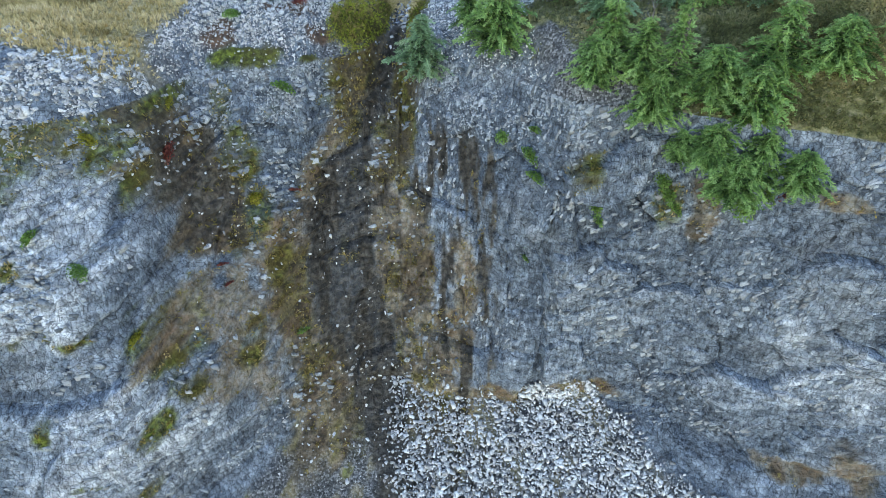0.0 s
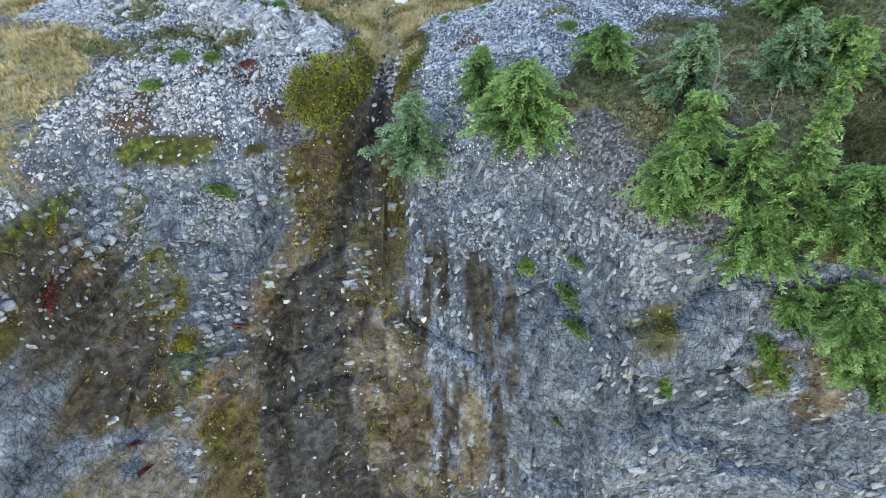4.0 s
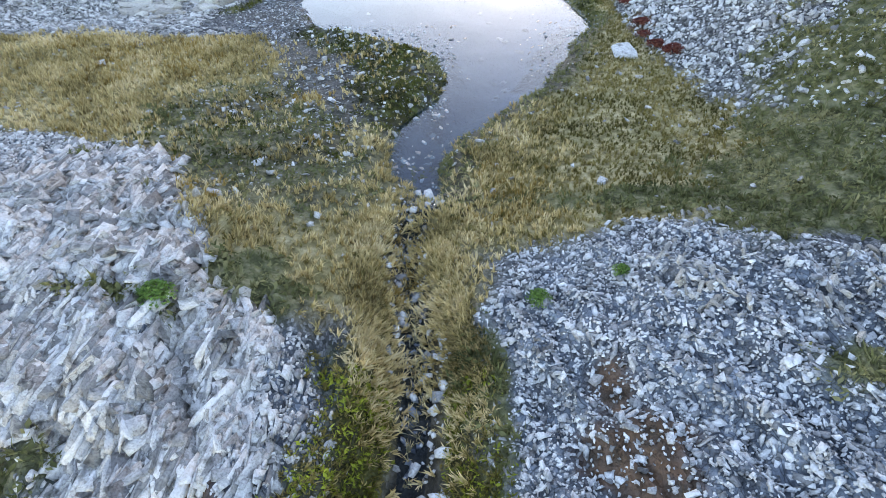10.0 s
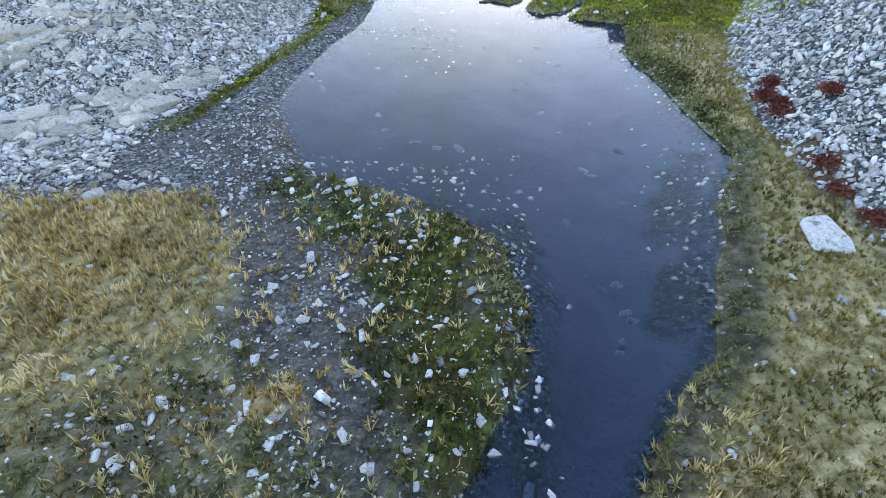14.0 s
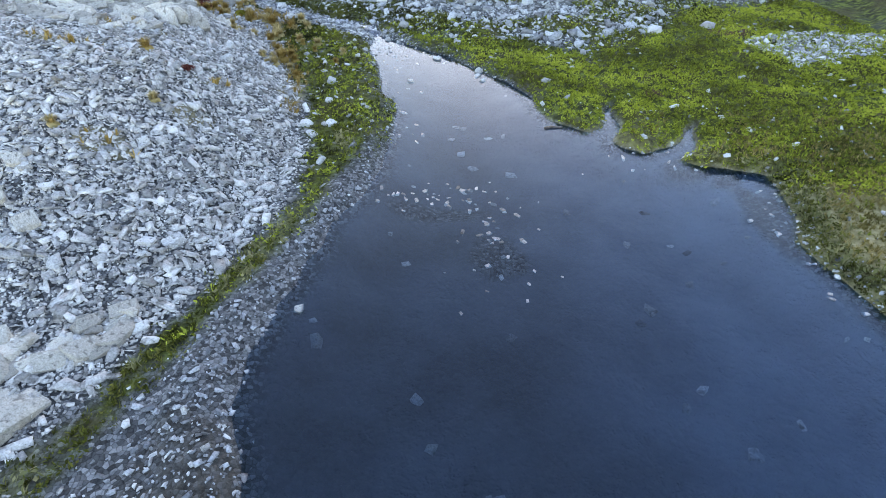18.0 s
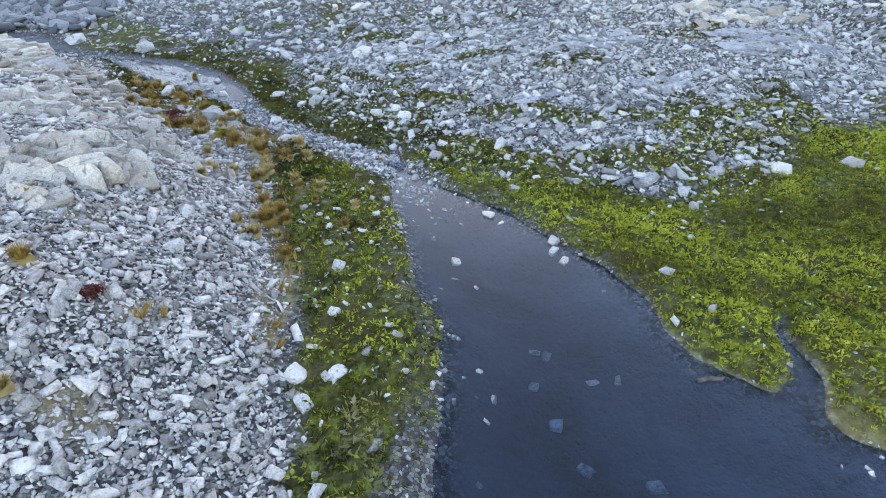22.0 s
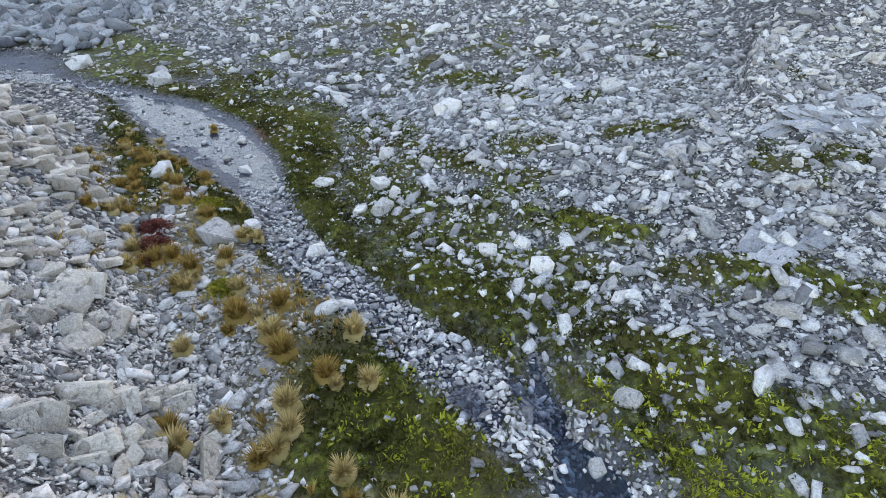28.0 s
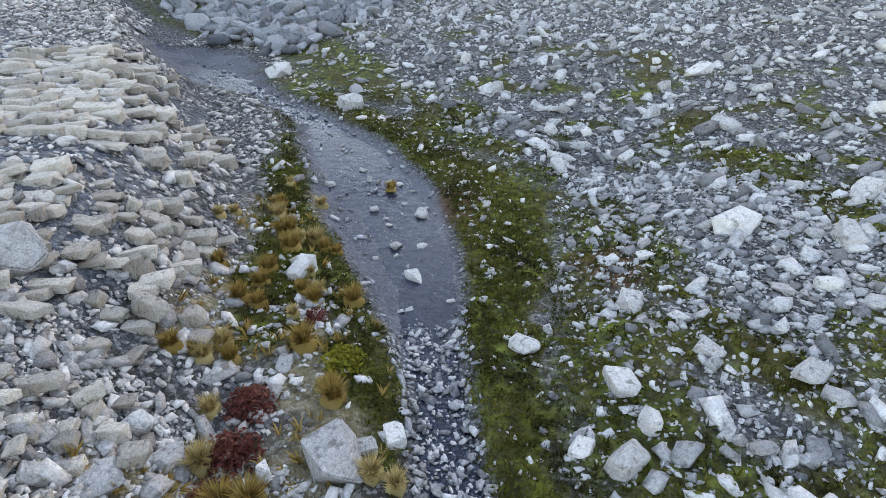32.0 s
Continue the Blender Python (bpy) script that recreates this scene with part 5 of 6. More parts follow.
stones("west_meadow_stones", 14, 6000, (-16, -6, 32, 40), lambda x, y, c: 0.5 * (1 - c["grass"]) * (1 - c["marsh"]) * (c["p"] < 0), 0.05, 0.3, 1.9, 0.3, SHALE_WARM, "pale stones on the flat west of the marsh")
stones("moss_scree_patch", 19, 9000, (6.5, 13, 52.5, 57), lambda x, y, c: area(x, y, SCREE_PATCH), 0.06, 0.24, 2.1, 0.35, SHALE, "blue-white scree patch within the green moss")
stones("outlet_stones", 15, 2600, (-3.2, -0.6, 20, 30), lambda x, y, c: step(0.5, 0.2, c["d_out"]) * 0.7, 0.05, 0.24, 1.8, 0.3, SHALE, "wet stones in the narrow outlet brook", sink=0.2)


def tarn_stones():
    """Stones that break the water on the shoals."""
    r = np.random.default_rng(16)
    x, y, s = [], [], []
    for cx, cy, rx, ry, n in ((-3.8, 46.4, 1.0, 0.25, 46), (-2.4, 44.9, 0.5, 0.9, 40), (-3.9, 38.0, 0.9, 0.5, 70), (-2.2, 37.6, 0.8, 0.6, 60), (-1.0, 36.2, 0.25, 1.2, 40), (-1.25, 33.2, 0.22, 1.5, 70), (3.0, 38.0, 0.5, 1.0, 50), (2.0, 35.4, 0.35, 1.2, 60),
                              (-1.5, 29.6, 0.5, 0.35, 40), (-4.8, 51.0, 0.4, 1.6, 40), (-5.0, 56.2, 0.4, 0.9, 50), (2.2, 48.0, 0.8, 0.3, 24), (3.6, 45.2, 0.35, 0.8, 40), (-3.2, 55.8, 0.9, 0.9, 12), (3.5, 42.0, 0.3, 1.4, 40)):
        x += list(r.normal(cx, rx, n)), 
        y += list(r.normal(cy, ry, n)),
        s += list(r.uniform(0.04, 0.14, n)),
    x, y, s = (np.concatenate(a) for a in (x, y, s))
    ok = pond_depth(x, y) > -0.25
    x, y, s = x[ok], y[ok], s[ok]
    z = np.maximum(height(x, y) + s * 0.1, s * r.uniform(-0.25, 0.06, len(s)))
    strew("tarn_stones", np.stack([x, y, z], 1), s, lay(x, y, r, 0.2), ROCKS, SHALE, "pale stones breaking the still water", "stones", 16)
    # sunken stones on the bed
    x, y = r.uniform(-6, 4, 120), r.uniform(30, 58, 120)
    ok = pond_depth(x, y) > 0.3
    x, y = x[ok], y[ok]
    s = r.uniform(0.08, 0.34, len(x))
    strew("sunken_stones", np.stack([x, y, height(x, y)], 1), s, lay(x, y, r, 0.2), ROCKS, GRAVEL, "stones lying on the tarn's dim bed", "stones", 17)


tarn_stones()


def cliff_blocks():
    """Broken slabs that stand out of the cliff's face, and the rubble below it."""
    r = np.random.default_rng(18)
    n = 56000
    x, z = r.uniform(-14, 14, n), r.uniform(-11.8, LIP, n)
    c = covers(x, lip_y(x) - 1, z)
    keep = r.uniform(0, 1, n) < (1 - c["chute"]) * (1 - 0.85 * c["moss"]) * (1 - 0.85 * c["wet"]) * (1 - c["apron"]) * np.where((x < 5) & (z > -4.5), 0.30 * step(-0.3, 0.3, fbm(x * 0.8, z * 0.8, 85, 3)), 0.14 * step(-0.1, 0.35, fbm(x * 0.8, z * 0.8, 85, 3)))
    x, z = x[keep], z[keep]
    fade = step(LIP, LIP - 1.4, z) * 0.9 + 0.1
    y = face_y(x, z) - crag(x, z) * fade
    n = len(x)
    s = 0.10 * (1 - r.uniform(0, 1, n) * 0.93) ** (-1 / 2.2)
    yaw = np.where(x > 4, 0.45, np.where(x > -1, 1.35, 0.2)) + r.normal(0, 0.22, n)
    rot = turns(yaw, np.full(n, 1.32) + r.normal(0, 0.16, n), r.normal(0, 0.14, n))
    pale = (z + 0.6 * fbm(x, z, 88, 3) + 0.5 * (x < -3) > -1.9) & (x < 3)
    for m, name, stone, label in ((~pale, "cliff_slabs", SLATE, "fractured blue-grey shale slabs of the cliff"), (pale, "cliff_top_slabs", SLATE, "weathered grey shale blocks along the cliff's brow")):
        strew(name, np.stack([x, y + s * 0.06, z], 1)[m], s[m] * 1.1, rot[m], SHARDS + ROCKS[:6], stone, label, "cliff", 18)
    n = 26000
    x, z = r.uniform(-8, 14, n), r.uniform(-14.4, -10.4, n)
    c = covers(x, lip_y(x) - 1, z)
    keep = r.uniform(0, 1, n) < c["apron"] * (1 - 0.75 * c["grass"]) * step(-0.6, 0.8, x + 2)
    x, z = x[keep], z[keep]
    n = len(x)
    s = 0.07 * (1 - r.uniform(0, 1, n) * 0.93) ** (-1 / 2.0)
    strew("cliff_foot_scree", np.stack([x, face_y(x, z), z + 0.1], 1), s, turns(r.uniform(0, 6.28, n), r.normal(0.4, 0.35, n), r.normal(0, 0.35, n)), ROCKS, SHALE, "pale scree heaped at the cliff's foot", "scree", 19)
    # chips that spill over the brow
    n = 30000
    x, z = r.uniform(-12, 5, n), LIP - 3.0 * r.uniform(0, 1, n) ** 1.6
    c = covers(x, lip_y(x) - 1, z)
    keep = r.uniform(0, 1, n) < (1 - c["wet"]) * (1 - 0.85 * c["moss"]) * (1 - c["chute"]) * step(-3.4, -1.0, z + 0.8 * fbm(x * 0.9, z * 0.9, 89, 3)) * step(4.8, 2.2, x) * 0.75 * step(-0.3, 0.3, fbm(x * 1.1, z * 1.1, 86, 3))
    x, z = x[keep], z[keep]
    n = len(x)
    s = 0.06 * (1 - r.uniform(0, 1, n) * 0.93) ** (-1 / 2.2)
    fade = step(LIP, LIP - 1.4, z) * 0.9 + 0.1
    strew("brow_chips", np.stack([x, face_y(x, z) - crag(x, z) * fade, z], 1), s, turns(r.uniform(0, 6.28, n), r.normal(0.7, 0.4, n), r.normal(0, 0.35, n)), SHARDS + ROCKS[:6], SLATE, "grey shale chips spilling over the cliff's brow", "scree", 22, PEBBLES)
    # wet stones in the chute and the gully
    n = 5200
    x, z = r.uniform(-10, 0.2, n), r.uniform(-13.5, LIP, n)
    c = covers(x, lip_y(x) - 1, z)
    keep = r.uniform(0, 1, n) < 0.20 * c["wet"] + 0.10 * c["moss"] + 0.3 * (z < -10.5)
    x, z = x[keep], z[keep]
    n = len(x)
    s = 0.05 * (1 - r.uniform(0, 1, n) * 0.96) ** (-1 / 2.0)
    fade = (step(LIP, LIP - 1.4, z) * 0.9 + 0.1) * (1 - 0.8 * step(-11.0, -12.2, z))
    strew("chute_stones", np.stack([x, face_y(x, z) - crag(x, z) * fade, z], 1), s, turns(r.uniform(0, 6.28, n), r.normal(0.8, 0.4, n), r.normal(0, 0.4, n)), ROCKS, SHALE, "pale stones lodged in the dark wet chute", "stones", 20)


cliff_blocks()

# ---- grass, moss and heather ----
TUFT = [blade_variant(200 + k, 8, 0.13, 0.10, 0.009) for k in range(8)]
SHORT = [blade_variant(220 + k, 6, 0.07, 0.08, 0.010) for k in range(8)]
CUSHION = [leaf_variant(260 + k, 11, 0.034, 0.11, 0.08) for k in range(8)]


def growth(name, seed, count, box, chance, low, high, variants, material, label, category):
    x, y, z, r = field(seed, count, *box, chance)
    return strew(name, np.stack([x, y, z - 0.01], 1), r.uniform(low, high, len(x)), lay(x, y, r, 0.15), variants, material, label, category, seed)


growth("dry_grass", 30, 80000, (-15, 6, 13.5, 40), lambda x, y, c: c["grass"] * (1 - c["heath"]) * (0.5 + 0.5 * step(0.2, -0.3, fbm(x * 0.45, y * 0.45, 87, 3))) * step(1.8, -0.5, x + 1.5 * fbm(x * 0.5, y * 0.5, 80, 3)) * (1 - 0.5 * area(x, y, STONY, 0.6, 1.2)), 0.6, 1.5, TUFT, SEDGE, "dry straw-coloured sedge of the meadow", "grass")
growth("golden_grass", 41, 9000, (-14, 1, 25.5, 37), lambda x, y, c: c["grass"] * (1 - c["heath"]) * step(0.0, 0.25, fbm(x * 0.5 + 9, y * 0.5, 82, 3)), 0.6, 1.4, TUFT, ORANGE, "golden-brown sedge of the meadow", "grass")
growth("olive_grass", 31, 52000, (-9, 8.5, 26, 50), lambda x, y, c: c["grass"] * (1 - c["heath"]) * (1 - c["wet"]) * (0.12 + 0.88 * step(-2.5, 0.5, x)) * step(0.25, 0.7, -c["p"]), 0.4, 1.0, TUFT, MEADOW, "olive and tan grass beside the tarn", "grass")
growth("green_moss", 32, 44000, (-8.5, 12.5, 42, 61.5), lambda x, y, c: c["moss"] * (c["p"] < -0.06) * np.maximum(step(60.5, 58.0, y), step(1.0, 3.0, x)) * np.where(x < -4.6, 0.35, 1) * (1 - 0.8 * step(-0.3, 0.6, on_talus(x, y))), 0.6, 1.5, SHORT + CUSHION, MOSS, "bright green moss along the shore", "moss")
growth("brook_moss", 33, 52000, (-22, 8, 40, 77), lambda x, y, c: c["moss"] * np.maximum.reduce([step(57, 59, y), (x < -4.6) * 0.8, step(-0.3, 0.6, on_talus(x, y))]), 0.6, 1.5, SHORT + CUSHION, DARK_MOSS, "olive green moss along the inlet brook", "moss")
growth("marsh_moss", 34, 14000, (-9, -0.5, 29, 45), lambda x, y, c: c["moss"] * 0.8, 0.6, 1.3, SHORT + CUSHION, DARK_MOSS, "dark green moss on the marsh", "moss")
growth("chute_moss", 42, 5000, (-4.5, 0.5, 18.5, 24), lambda x, y, c: c["moss"] * step(0.3, 0.5, c["d_out"]), 0.6, 1.3, SHORT + CUSHION, MOSS, "olive green moss on the chute's banks", "moss")
growth("chute_grass", 35, 9000, (-4.5, 0.5, 19, 27), lambda x, y, c: np.maximum(c["moss"], 0.5 * step(1.1, 0.6, c["d_out"])) * step(0.3, 0.5, c["d_out"]), 0.5, 1.1, TUFT + CUSHION, MEADOW, "olive grass on the brook's banks", "grass")
growth("bank_sedge", 39, 9000, (-4.5, 0.5, 22.6, 27.5), lambda x, y, c: step(1.1, 0.6, c["d_out"]) * step(0.3, 0.5, c["d_out"]) * step(22.6, 24.0, y), 0.6, 1.3, TUFT, SEDGE, "straw-coloured sedge along the outlet brook", "grass")
growth("heather", 36, 52000, (-10, 13.5, 12.5, 50), lambda x, y, c: c["heath"] * 0.9, 0.8, 1.8, CUSHION + TUFT[:3], HEATHER, "dark green heather mats", "heather")
growth("brow_heather", 40, 9000, (7.5, 14, 12, 16.5), lambda x, y, c: 0.9 + 0 * x, 0.7, 1.6, CUSHION + TUFT[:3], HEATHER, "dark olive heather on the cliff's brow", "heather")
growth("east_shore_moss", 43, 9000, (1.5, 6.5, 39, 49), lambda x, y, c: np.maximum(c["heath"], c["wet"]) * (c["p"] < -0.05), 0.6, 1.3, SHORT + CUSHION, DARK_MOSS, "dark olive moss along the east shore", "moss")
growth("bank_moss", 44, 24000, (-19, -4, 57, 75), lambda x, y, c: c["moss"] * step(2.2, 1.4, c["d_in"] - c["w_in"]), 0.6, 1.3, SHORT + CUSHION, DARK_MOSS, "dark green moss on the inlet brook's banks", "moss")
growth("inlet_sedge", 37, 24000, (-20, -6, 45, 73), lambda x, y, c: c["grass"] * 0.6 * step(-0.2, 0.2, fbm(x * 1.2, y * 1.2, 84, 3)), 0.8, 1.9, TUFT, ORANGE, "orange and straw sedge by the brook", "grass")


def cliff_growth():
    r = np.random.default_rng(38)
    n = 16000
    x, z = r.uniform(-12, 12, n), r.uniform(-13, LIP, n)
    c = covers(x, lip_y(x) - 1, z)
    keep = r.uniform(0, 1, n) < np.clip(c["moss"] + 0.6 * c["grass"], 0, 1) * 0.8
    x, z = x[keep], z[keep]
    fade = (step(LIP, LIP - 1.4, z) * 0.9 + 0.1) * (1 - 0.8 * step(-11.0, -12.2, z))
    n = len(x)
    strew("cliff_grass", np.stack([x, face_y(x, z) - crag(x, z) * fade, z], 1), r.uniform(0.6, 1.6, n), turns(r.uniform(0, 6.28, n), r.normal(0.7, 0.3, n), r.normal(0, 0.3, n)), TUFT + CUSHION, MEADOW, "olive and brown grass in the cliff's gullies", "grass", 38)


cliff_growth()


# ---- conifers ----
def tube(points, radii, sides=6):
    """A tapered limb along points."""
    V, F = [], []
    for k, (p, q) in enumerate(zip(points, radii)):
        a = np.array(points[max(k - 1, 0)])
        b = np.array(points[min(k + 1, len(points) - 1)])
        d = b - a
        d = d / (np.linalg.norm(d) or 1)
        u = np.cross(d, (0.3, 0.9, 0.2))
        u = u / np.linalg.norm(u)
        v = np.cross(d, u)
        for j in range(sides):
            t = 6.2832 * j / sides
            V.append(np.array(p) + q * (u * math.cos(t) + v * math.sin(t)))
    for k in range(len(points) - 1):
        for j in range(sides):
            a, b = k * sides + j, k * sides + (j + 1) % sides
            F += [(a, b, b + sides), (a, b + sides, a + sides)]
    return V, F


def merge(pieces):
    V, F, base = [], [], 0
    for v, f in pieces:
        V.append(np.asarray(v, float).reshape(-1, 3))
        F.append(np.asarray(f, int).reshape(-1, 3) + base)
        base += len(V[-1])
    return np.vstack(V), np.vstack(F)


def conifer(name, seed, height, radius, whorls, label, needles=NEEDLES, bare_top=0.0, skew=(0, 0), slim=0.75):
    """A mountain fir: tapered trunk, drooping limbs, and flat sprays of needles."""
    r = np.random.default_rng(seed)
    root = new(name)
    axis = [np.array([skew[0] * t * t + 0.04 * math.sin(7 * t + seed), skew[1] * t * t + 0.04 * math.cos(5 * t), height * t]) for t in np.linspace(0, 1, 9)]
    part("trunk", tri_mesh("trunk", *tube(axis, np.linspace(0.035 * height ** 0.6 + 0.02, 0.008, 9), 8)), BARK, root)
    limbs, sprays, tones = [], [], []
    for k in range(whorls):
        t = (k + 0.3) / whorls * (1 - bare_top * 0.6)
        reach = radius * (1 - t) ** slim * (0.55 + 0.45 * min(1, t * 6)) + 0.10
        base = axis[0] + (axis[-1] - axis[0]) * t
        for j in range(9):
            a = 6.283 * (j + r.uniform(-0.4, 0.4)) / 9 + k * 1.1
            L = reach * r.choice((0.45, 0.65, 0.85, 1.1)) * r.uniform(0.85, 1.1)
            mood = r.uniform(-0.05, 0.30)
            droop, lift = r.uniform(0.05, 0.30) * L, r.uniform(0.12, 0.34) * L
            d, side = np.array([math.cos(a), math.sin(a), 0]), np.array([-math.sin(a), math.cos(a), 0])
            roll = r.normal(0, 0.22)
            side = side * math.cos(roll) + np.array([0, 0, math.sin(roll)])
            path = [base + d * L * s + np.array([0, 0, lift * math.sin(s * 2.4) * 0.8 - droop * s * s]) for s in (0, 0.35, 0.7, 1.0)]
            limbs.append(tube(path, (0.014, 0.010, 0.006, 0.003), 4))
            n = max(8, int(L / 0.038))
            q = (0.12 + 0.88 * (np.arange(n + 1) + r.uniform(-0.3, 0.3, n + 1)) / n).clip(0.08, 1.02)
            stem = base + d * (L * q)[:, None] + np.array([0, 0, 1.0]) * (lift * np.sin(q * 2.4) * 0.8 - droop * q * q)[:, None]
            for sgn in (-1, 1, 0):
                ln = (0.13 * L * (1.05 - q) + 0.085) * r.uniform(0.6, 1.3, n + 1) * (1 if sgn else 0.7)
                lead = r.uniform(0.45, 1.1, n + 1)
                out = side * (sgn * np.cos(lead))[:, None] + d * np.sin(lead)[:, None] + np.array([0, 0, 1.0]) * (r.uniform(-0.5, 0.3, n + 1) if sgn else r.uniform(0.5, 1.2, n + 1))[:, None]
                out /= np.linalg.norm(out, axis=1)[:, None]
                w = np.cross(out, r.normal(0, 0.45, (n + 1, 3)) + (d if sgn == 0 else np.array([0, 0, 1.0])))
                w *= ((0.017 + 0.075 * ln) / np.linalg.norm(w, axis=1))[:, None]
                tip = out * ln[:, None]
                # one twig: a folded spray, notched on both sides, with a pointed tip
                V = np.stack([stem, stem + tip * 0.38 + w, stem + tip * 0.45 + w * 0.4, stem + tip * 0.74 + w * 0.75, stem + tip, stem + tip * 0.74 - w * 0.75, stem + tip * 0.45 - w * 0.4, stem + tip * 0.38 - w], 1)
                F = np.array([(0, 2, 1), (0, 6, 2), (0, 7, 6), (2, 4, 3), (2, 6, 4), (6, 5, 4)])
                sprays.append((V.reshape(-1, 3), (F[None] + 8 * np.arange(n + 1)[:, None, None]).reshape(-1, 3)))
                # tone rises along the limb and from each twig's base to its tip
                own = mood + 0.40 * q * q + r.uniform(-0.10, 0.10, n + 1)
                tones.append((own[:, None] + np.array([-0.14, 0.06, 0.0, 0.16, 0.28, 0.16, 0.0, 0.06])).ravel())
    tagged(part("branchwork", tri_mesh("branchwork", *merge(limbs)), BARK, root), kind="stuff")
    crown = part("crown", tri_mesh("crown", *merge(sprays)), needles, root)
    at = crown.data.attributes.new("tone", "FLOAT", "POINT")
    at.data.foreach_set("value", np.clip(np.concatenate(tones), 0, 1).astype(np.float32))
    if bare_top:
        tips = []
        for k in range(4):
            a, h = r.uniform(0, 6.28), height * (0.72 + 0.09 * k)
            tips.append(tube([(skew[0], skew[1], h), (0.12 * math.cos(a) + skew[0], 0.12 * math.sin(a) + skew[1], h + 0.22), (0.3 * math.cos(a) + skew[0], 0.3 * math.sin(a) + skew[1], h + 0.36)], (0.011, 0.008, 0.003), 5))
        part("dead_branch", tri_mesh("dead_branch", *merge(tips)), SNAG, root, "bleached bare branches near the top")
    return tagged(root, label, "tree", "mountain firs")


def set_down(ob, x, y, z=None, turn=0.0, size=1.0):
    ob.location = (x, y, float(height(x, y)) if z is None else z)
    ob.rotation_euler = (0, 0, radians(turn))
    ob.scale = (size,) * 3
    return ob


tall = conifer("fir_tree", 301, 2.9, 1.35, 22, "tall green mountain fir with a bare leader at the cliff's edge", NEEDLES, 0.35, slim=1.25)
spire = conifer("fir_tree", 306, 4.0, 1.0, 26, "slender tall fir spire above the cliff", NEEDLES, slim=1.9)
broad = conifer("fir_tree", 302, 1.6, 1.35, 20, "broad dense green fir with spreading limbs", slim=0.6)
shrubby = conifer("fir_tree", 303, 1.35, 0.75, 16, "low bushy fir growing among scree", NEEDLES, slim=0.8)
round_fir = conifer("fir_tree", 304, 0.95, 0.95, 14, "low rounded green fir on the knoll", NEEDLES, slim=0.5)
wispy = conifer("fir_tree", 305, 1.75, 1.05, 18, "blue-green hemlock beside the brook", NEEDLES_BLUE, 0.0, (0.1, -0.1), slim=0.8)
set_down(tall, 4.75, 15.75, -0.4, 10)
set_down(spire, 6.3, 14.7, -0.65, 0)
set_down(broad, 1.75, 17.75, None, 40, 1.1)
set_down(shrubby, 0.85, 19.15, None, 0, 1.0)
set_down(round_fir, 3.75, 19.1, None, 0)
set_down(wispy, -0.8, 18.4, -1.2, 0, 1.15)


def another(ob, x, y, z, turn, size, label=""):
    if z is None or y > float(lip_y(x)):
        z = float(height(x, y)) - 0.05
    o = copy_thing(ob, pose(x, y, z, 0, 0, turn))
    o.scale = (size,) * 3
    return tagged(o, label)


for x, y, z, turn, size in ((8.7, 14.3, -0.8, 250, 0.95), (5.5, 15.1, -0.8, 130, 0.75)):
    another(tall, x, y, z, turn, size)
for x, y, z, turn, size in ((4.3, 15.3, -0.8, 90, 0.75), (5.9, 14.6, -1.1, 310, 0.85), (7.3, 14.4, -1.1, 200, 0.95), (8.3, 13.8, -1.6, 20, 0.95), (8.8, 13.3, -2.2, 80, 0.8), (10.0, 13.9, -1.0, 300, 0.85), (11.6, 13.4, -0.9, 60, 0.85), (8.1, 13.0, -2.7, 40, 0.8), (9.6, 12.7, -2.3, 150, 0.75), (7.4, 13.5, -2.0, 250, 0.8), (9.2, 21.8, None, 70, 0.8), (12.6, 15.4, None, 0, 0.9), (8.2, 17.9, None, 160, 0.8)):
    another(broad, x, y, z, turn, size, "broad dense green fir on the cliff's brow")
for x, y, z, turn, size in ((9.4, 24.6, None, 50, 1.0), (10.6, 26.6, None, 200, 1.1), (9.6, 30.2, None, 100, 0.9), (6.6, 13.7, -1.9, 80, 0.7), (8.8, 35.0, None, 10, 0.8), (10.8, 29.2, None, 310, 1.0)):
    another(shrubby, x, y, z, turn, size)
for x, y, z, turn, size in ((4.9, 17.2, None, 30, 0.95), (8.4, 28.6, None, 140, 0.9), (7.15, 17.7, None, 60, 0.9), (9.3, 16.8, None, 60, 0.85)):
    another(wispy, x, y, z, turn, size, "blue-green hemlock with grey dead branches")


# ---- shrubs ----
def shrub(name, seed, radius, height, leaves, material, label, leaf=0.035):
    r = np.random.default_rng(seed)
    root = new(name)
    stems = []
    for _ in range(7):
        a, q = r.uniform(0, 6.283), radius * r.uniform(0.3, 0.9)
        stems.append(tube([(0, 0, -0.04), (q * 0.4 * math.cos(a), q * 0.4 * math.sin(a), height * 0.5), (q * math.cos(a), q * math.sin(a), height * r.uniform(0.6, 0.95))], (0.010, 0.007, 0.003), 5))
    tagged(part("stem", tri_mesh("stem", *merge(stems)), BARK, root), kind="stuff")
    V, F = [], []
    for _ in range(leaves):
        a, q = r.uniform(0, 6.283), radius * math.sqrt(r.uniform(0, 1)) * (1 + 0.35 * math.sin(3 * r.uniform(0, 6.28)))
        h = height * r.uniform(0.15, 1.0) * (1.05 - 0.7 * (q / radius / 1.35) ** 2)
        c = np.array([q * math.cos(a), q * math.sin(a), h])
        b = r.normal(size=3) * (1, 1, 0.5)
        b = b / np.linalg.norm(b)
        t = np.cross(b, r.normal(size=3))
        t = t / np.linalg.norm(t)
        s = leaf * r.uniform(0.6, 1.4)
        i = len(V)
        V += [c - b * s, c + t * s * 0.55, c + b * s, c - t * s * 0.55]
        F += [(i, i + 1, i + 2), (i, i + 2, i + 3)]
    tagged(part("foliage", tri_mesh("foliage", V, F), material, root), kind="stuff")
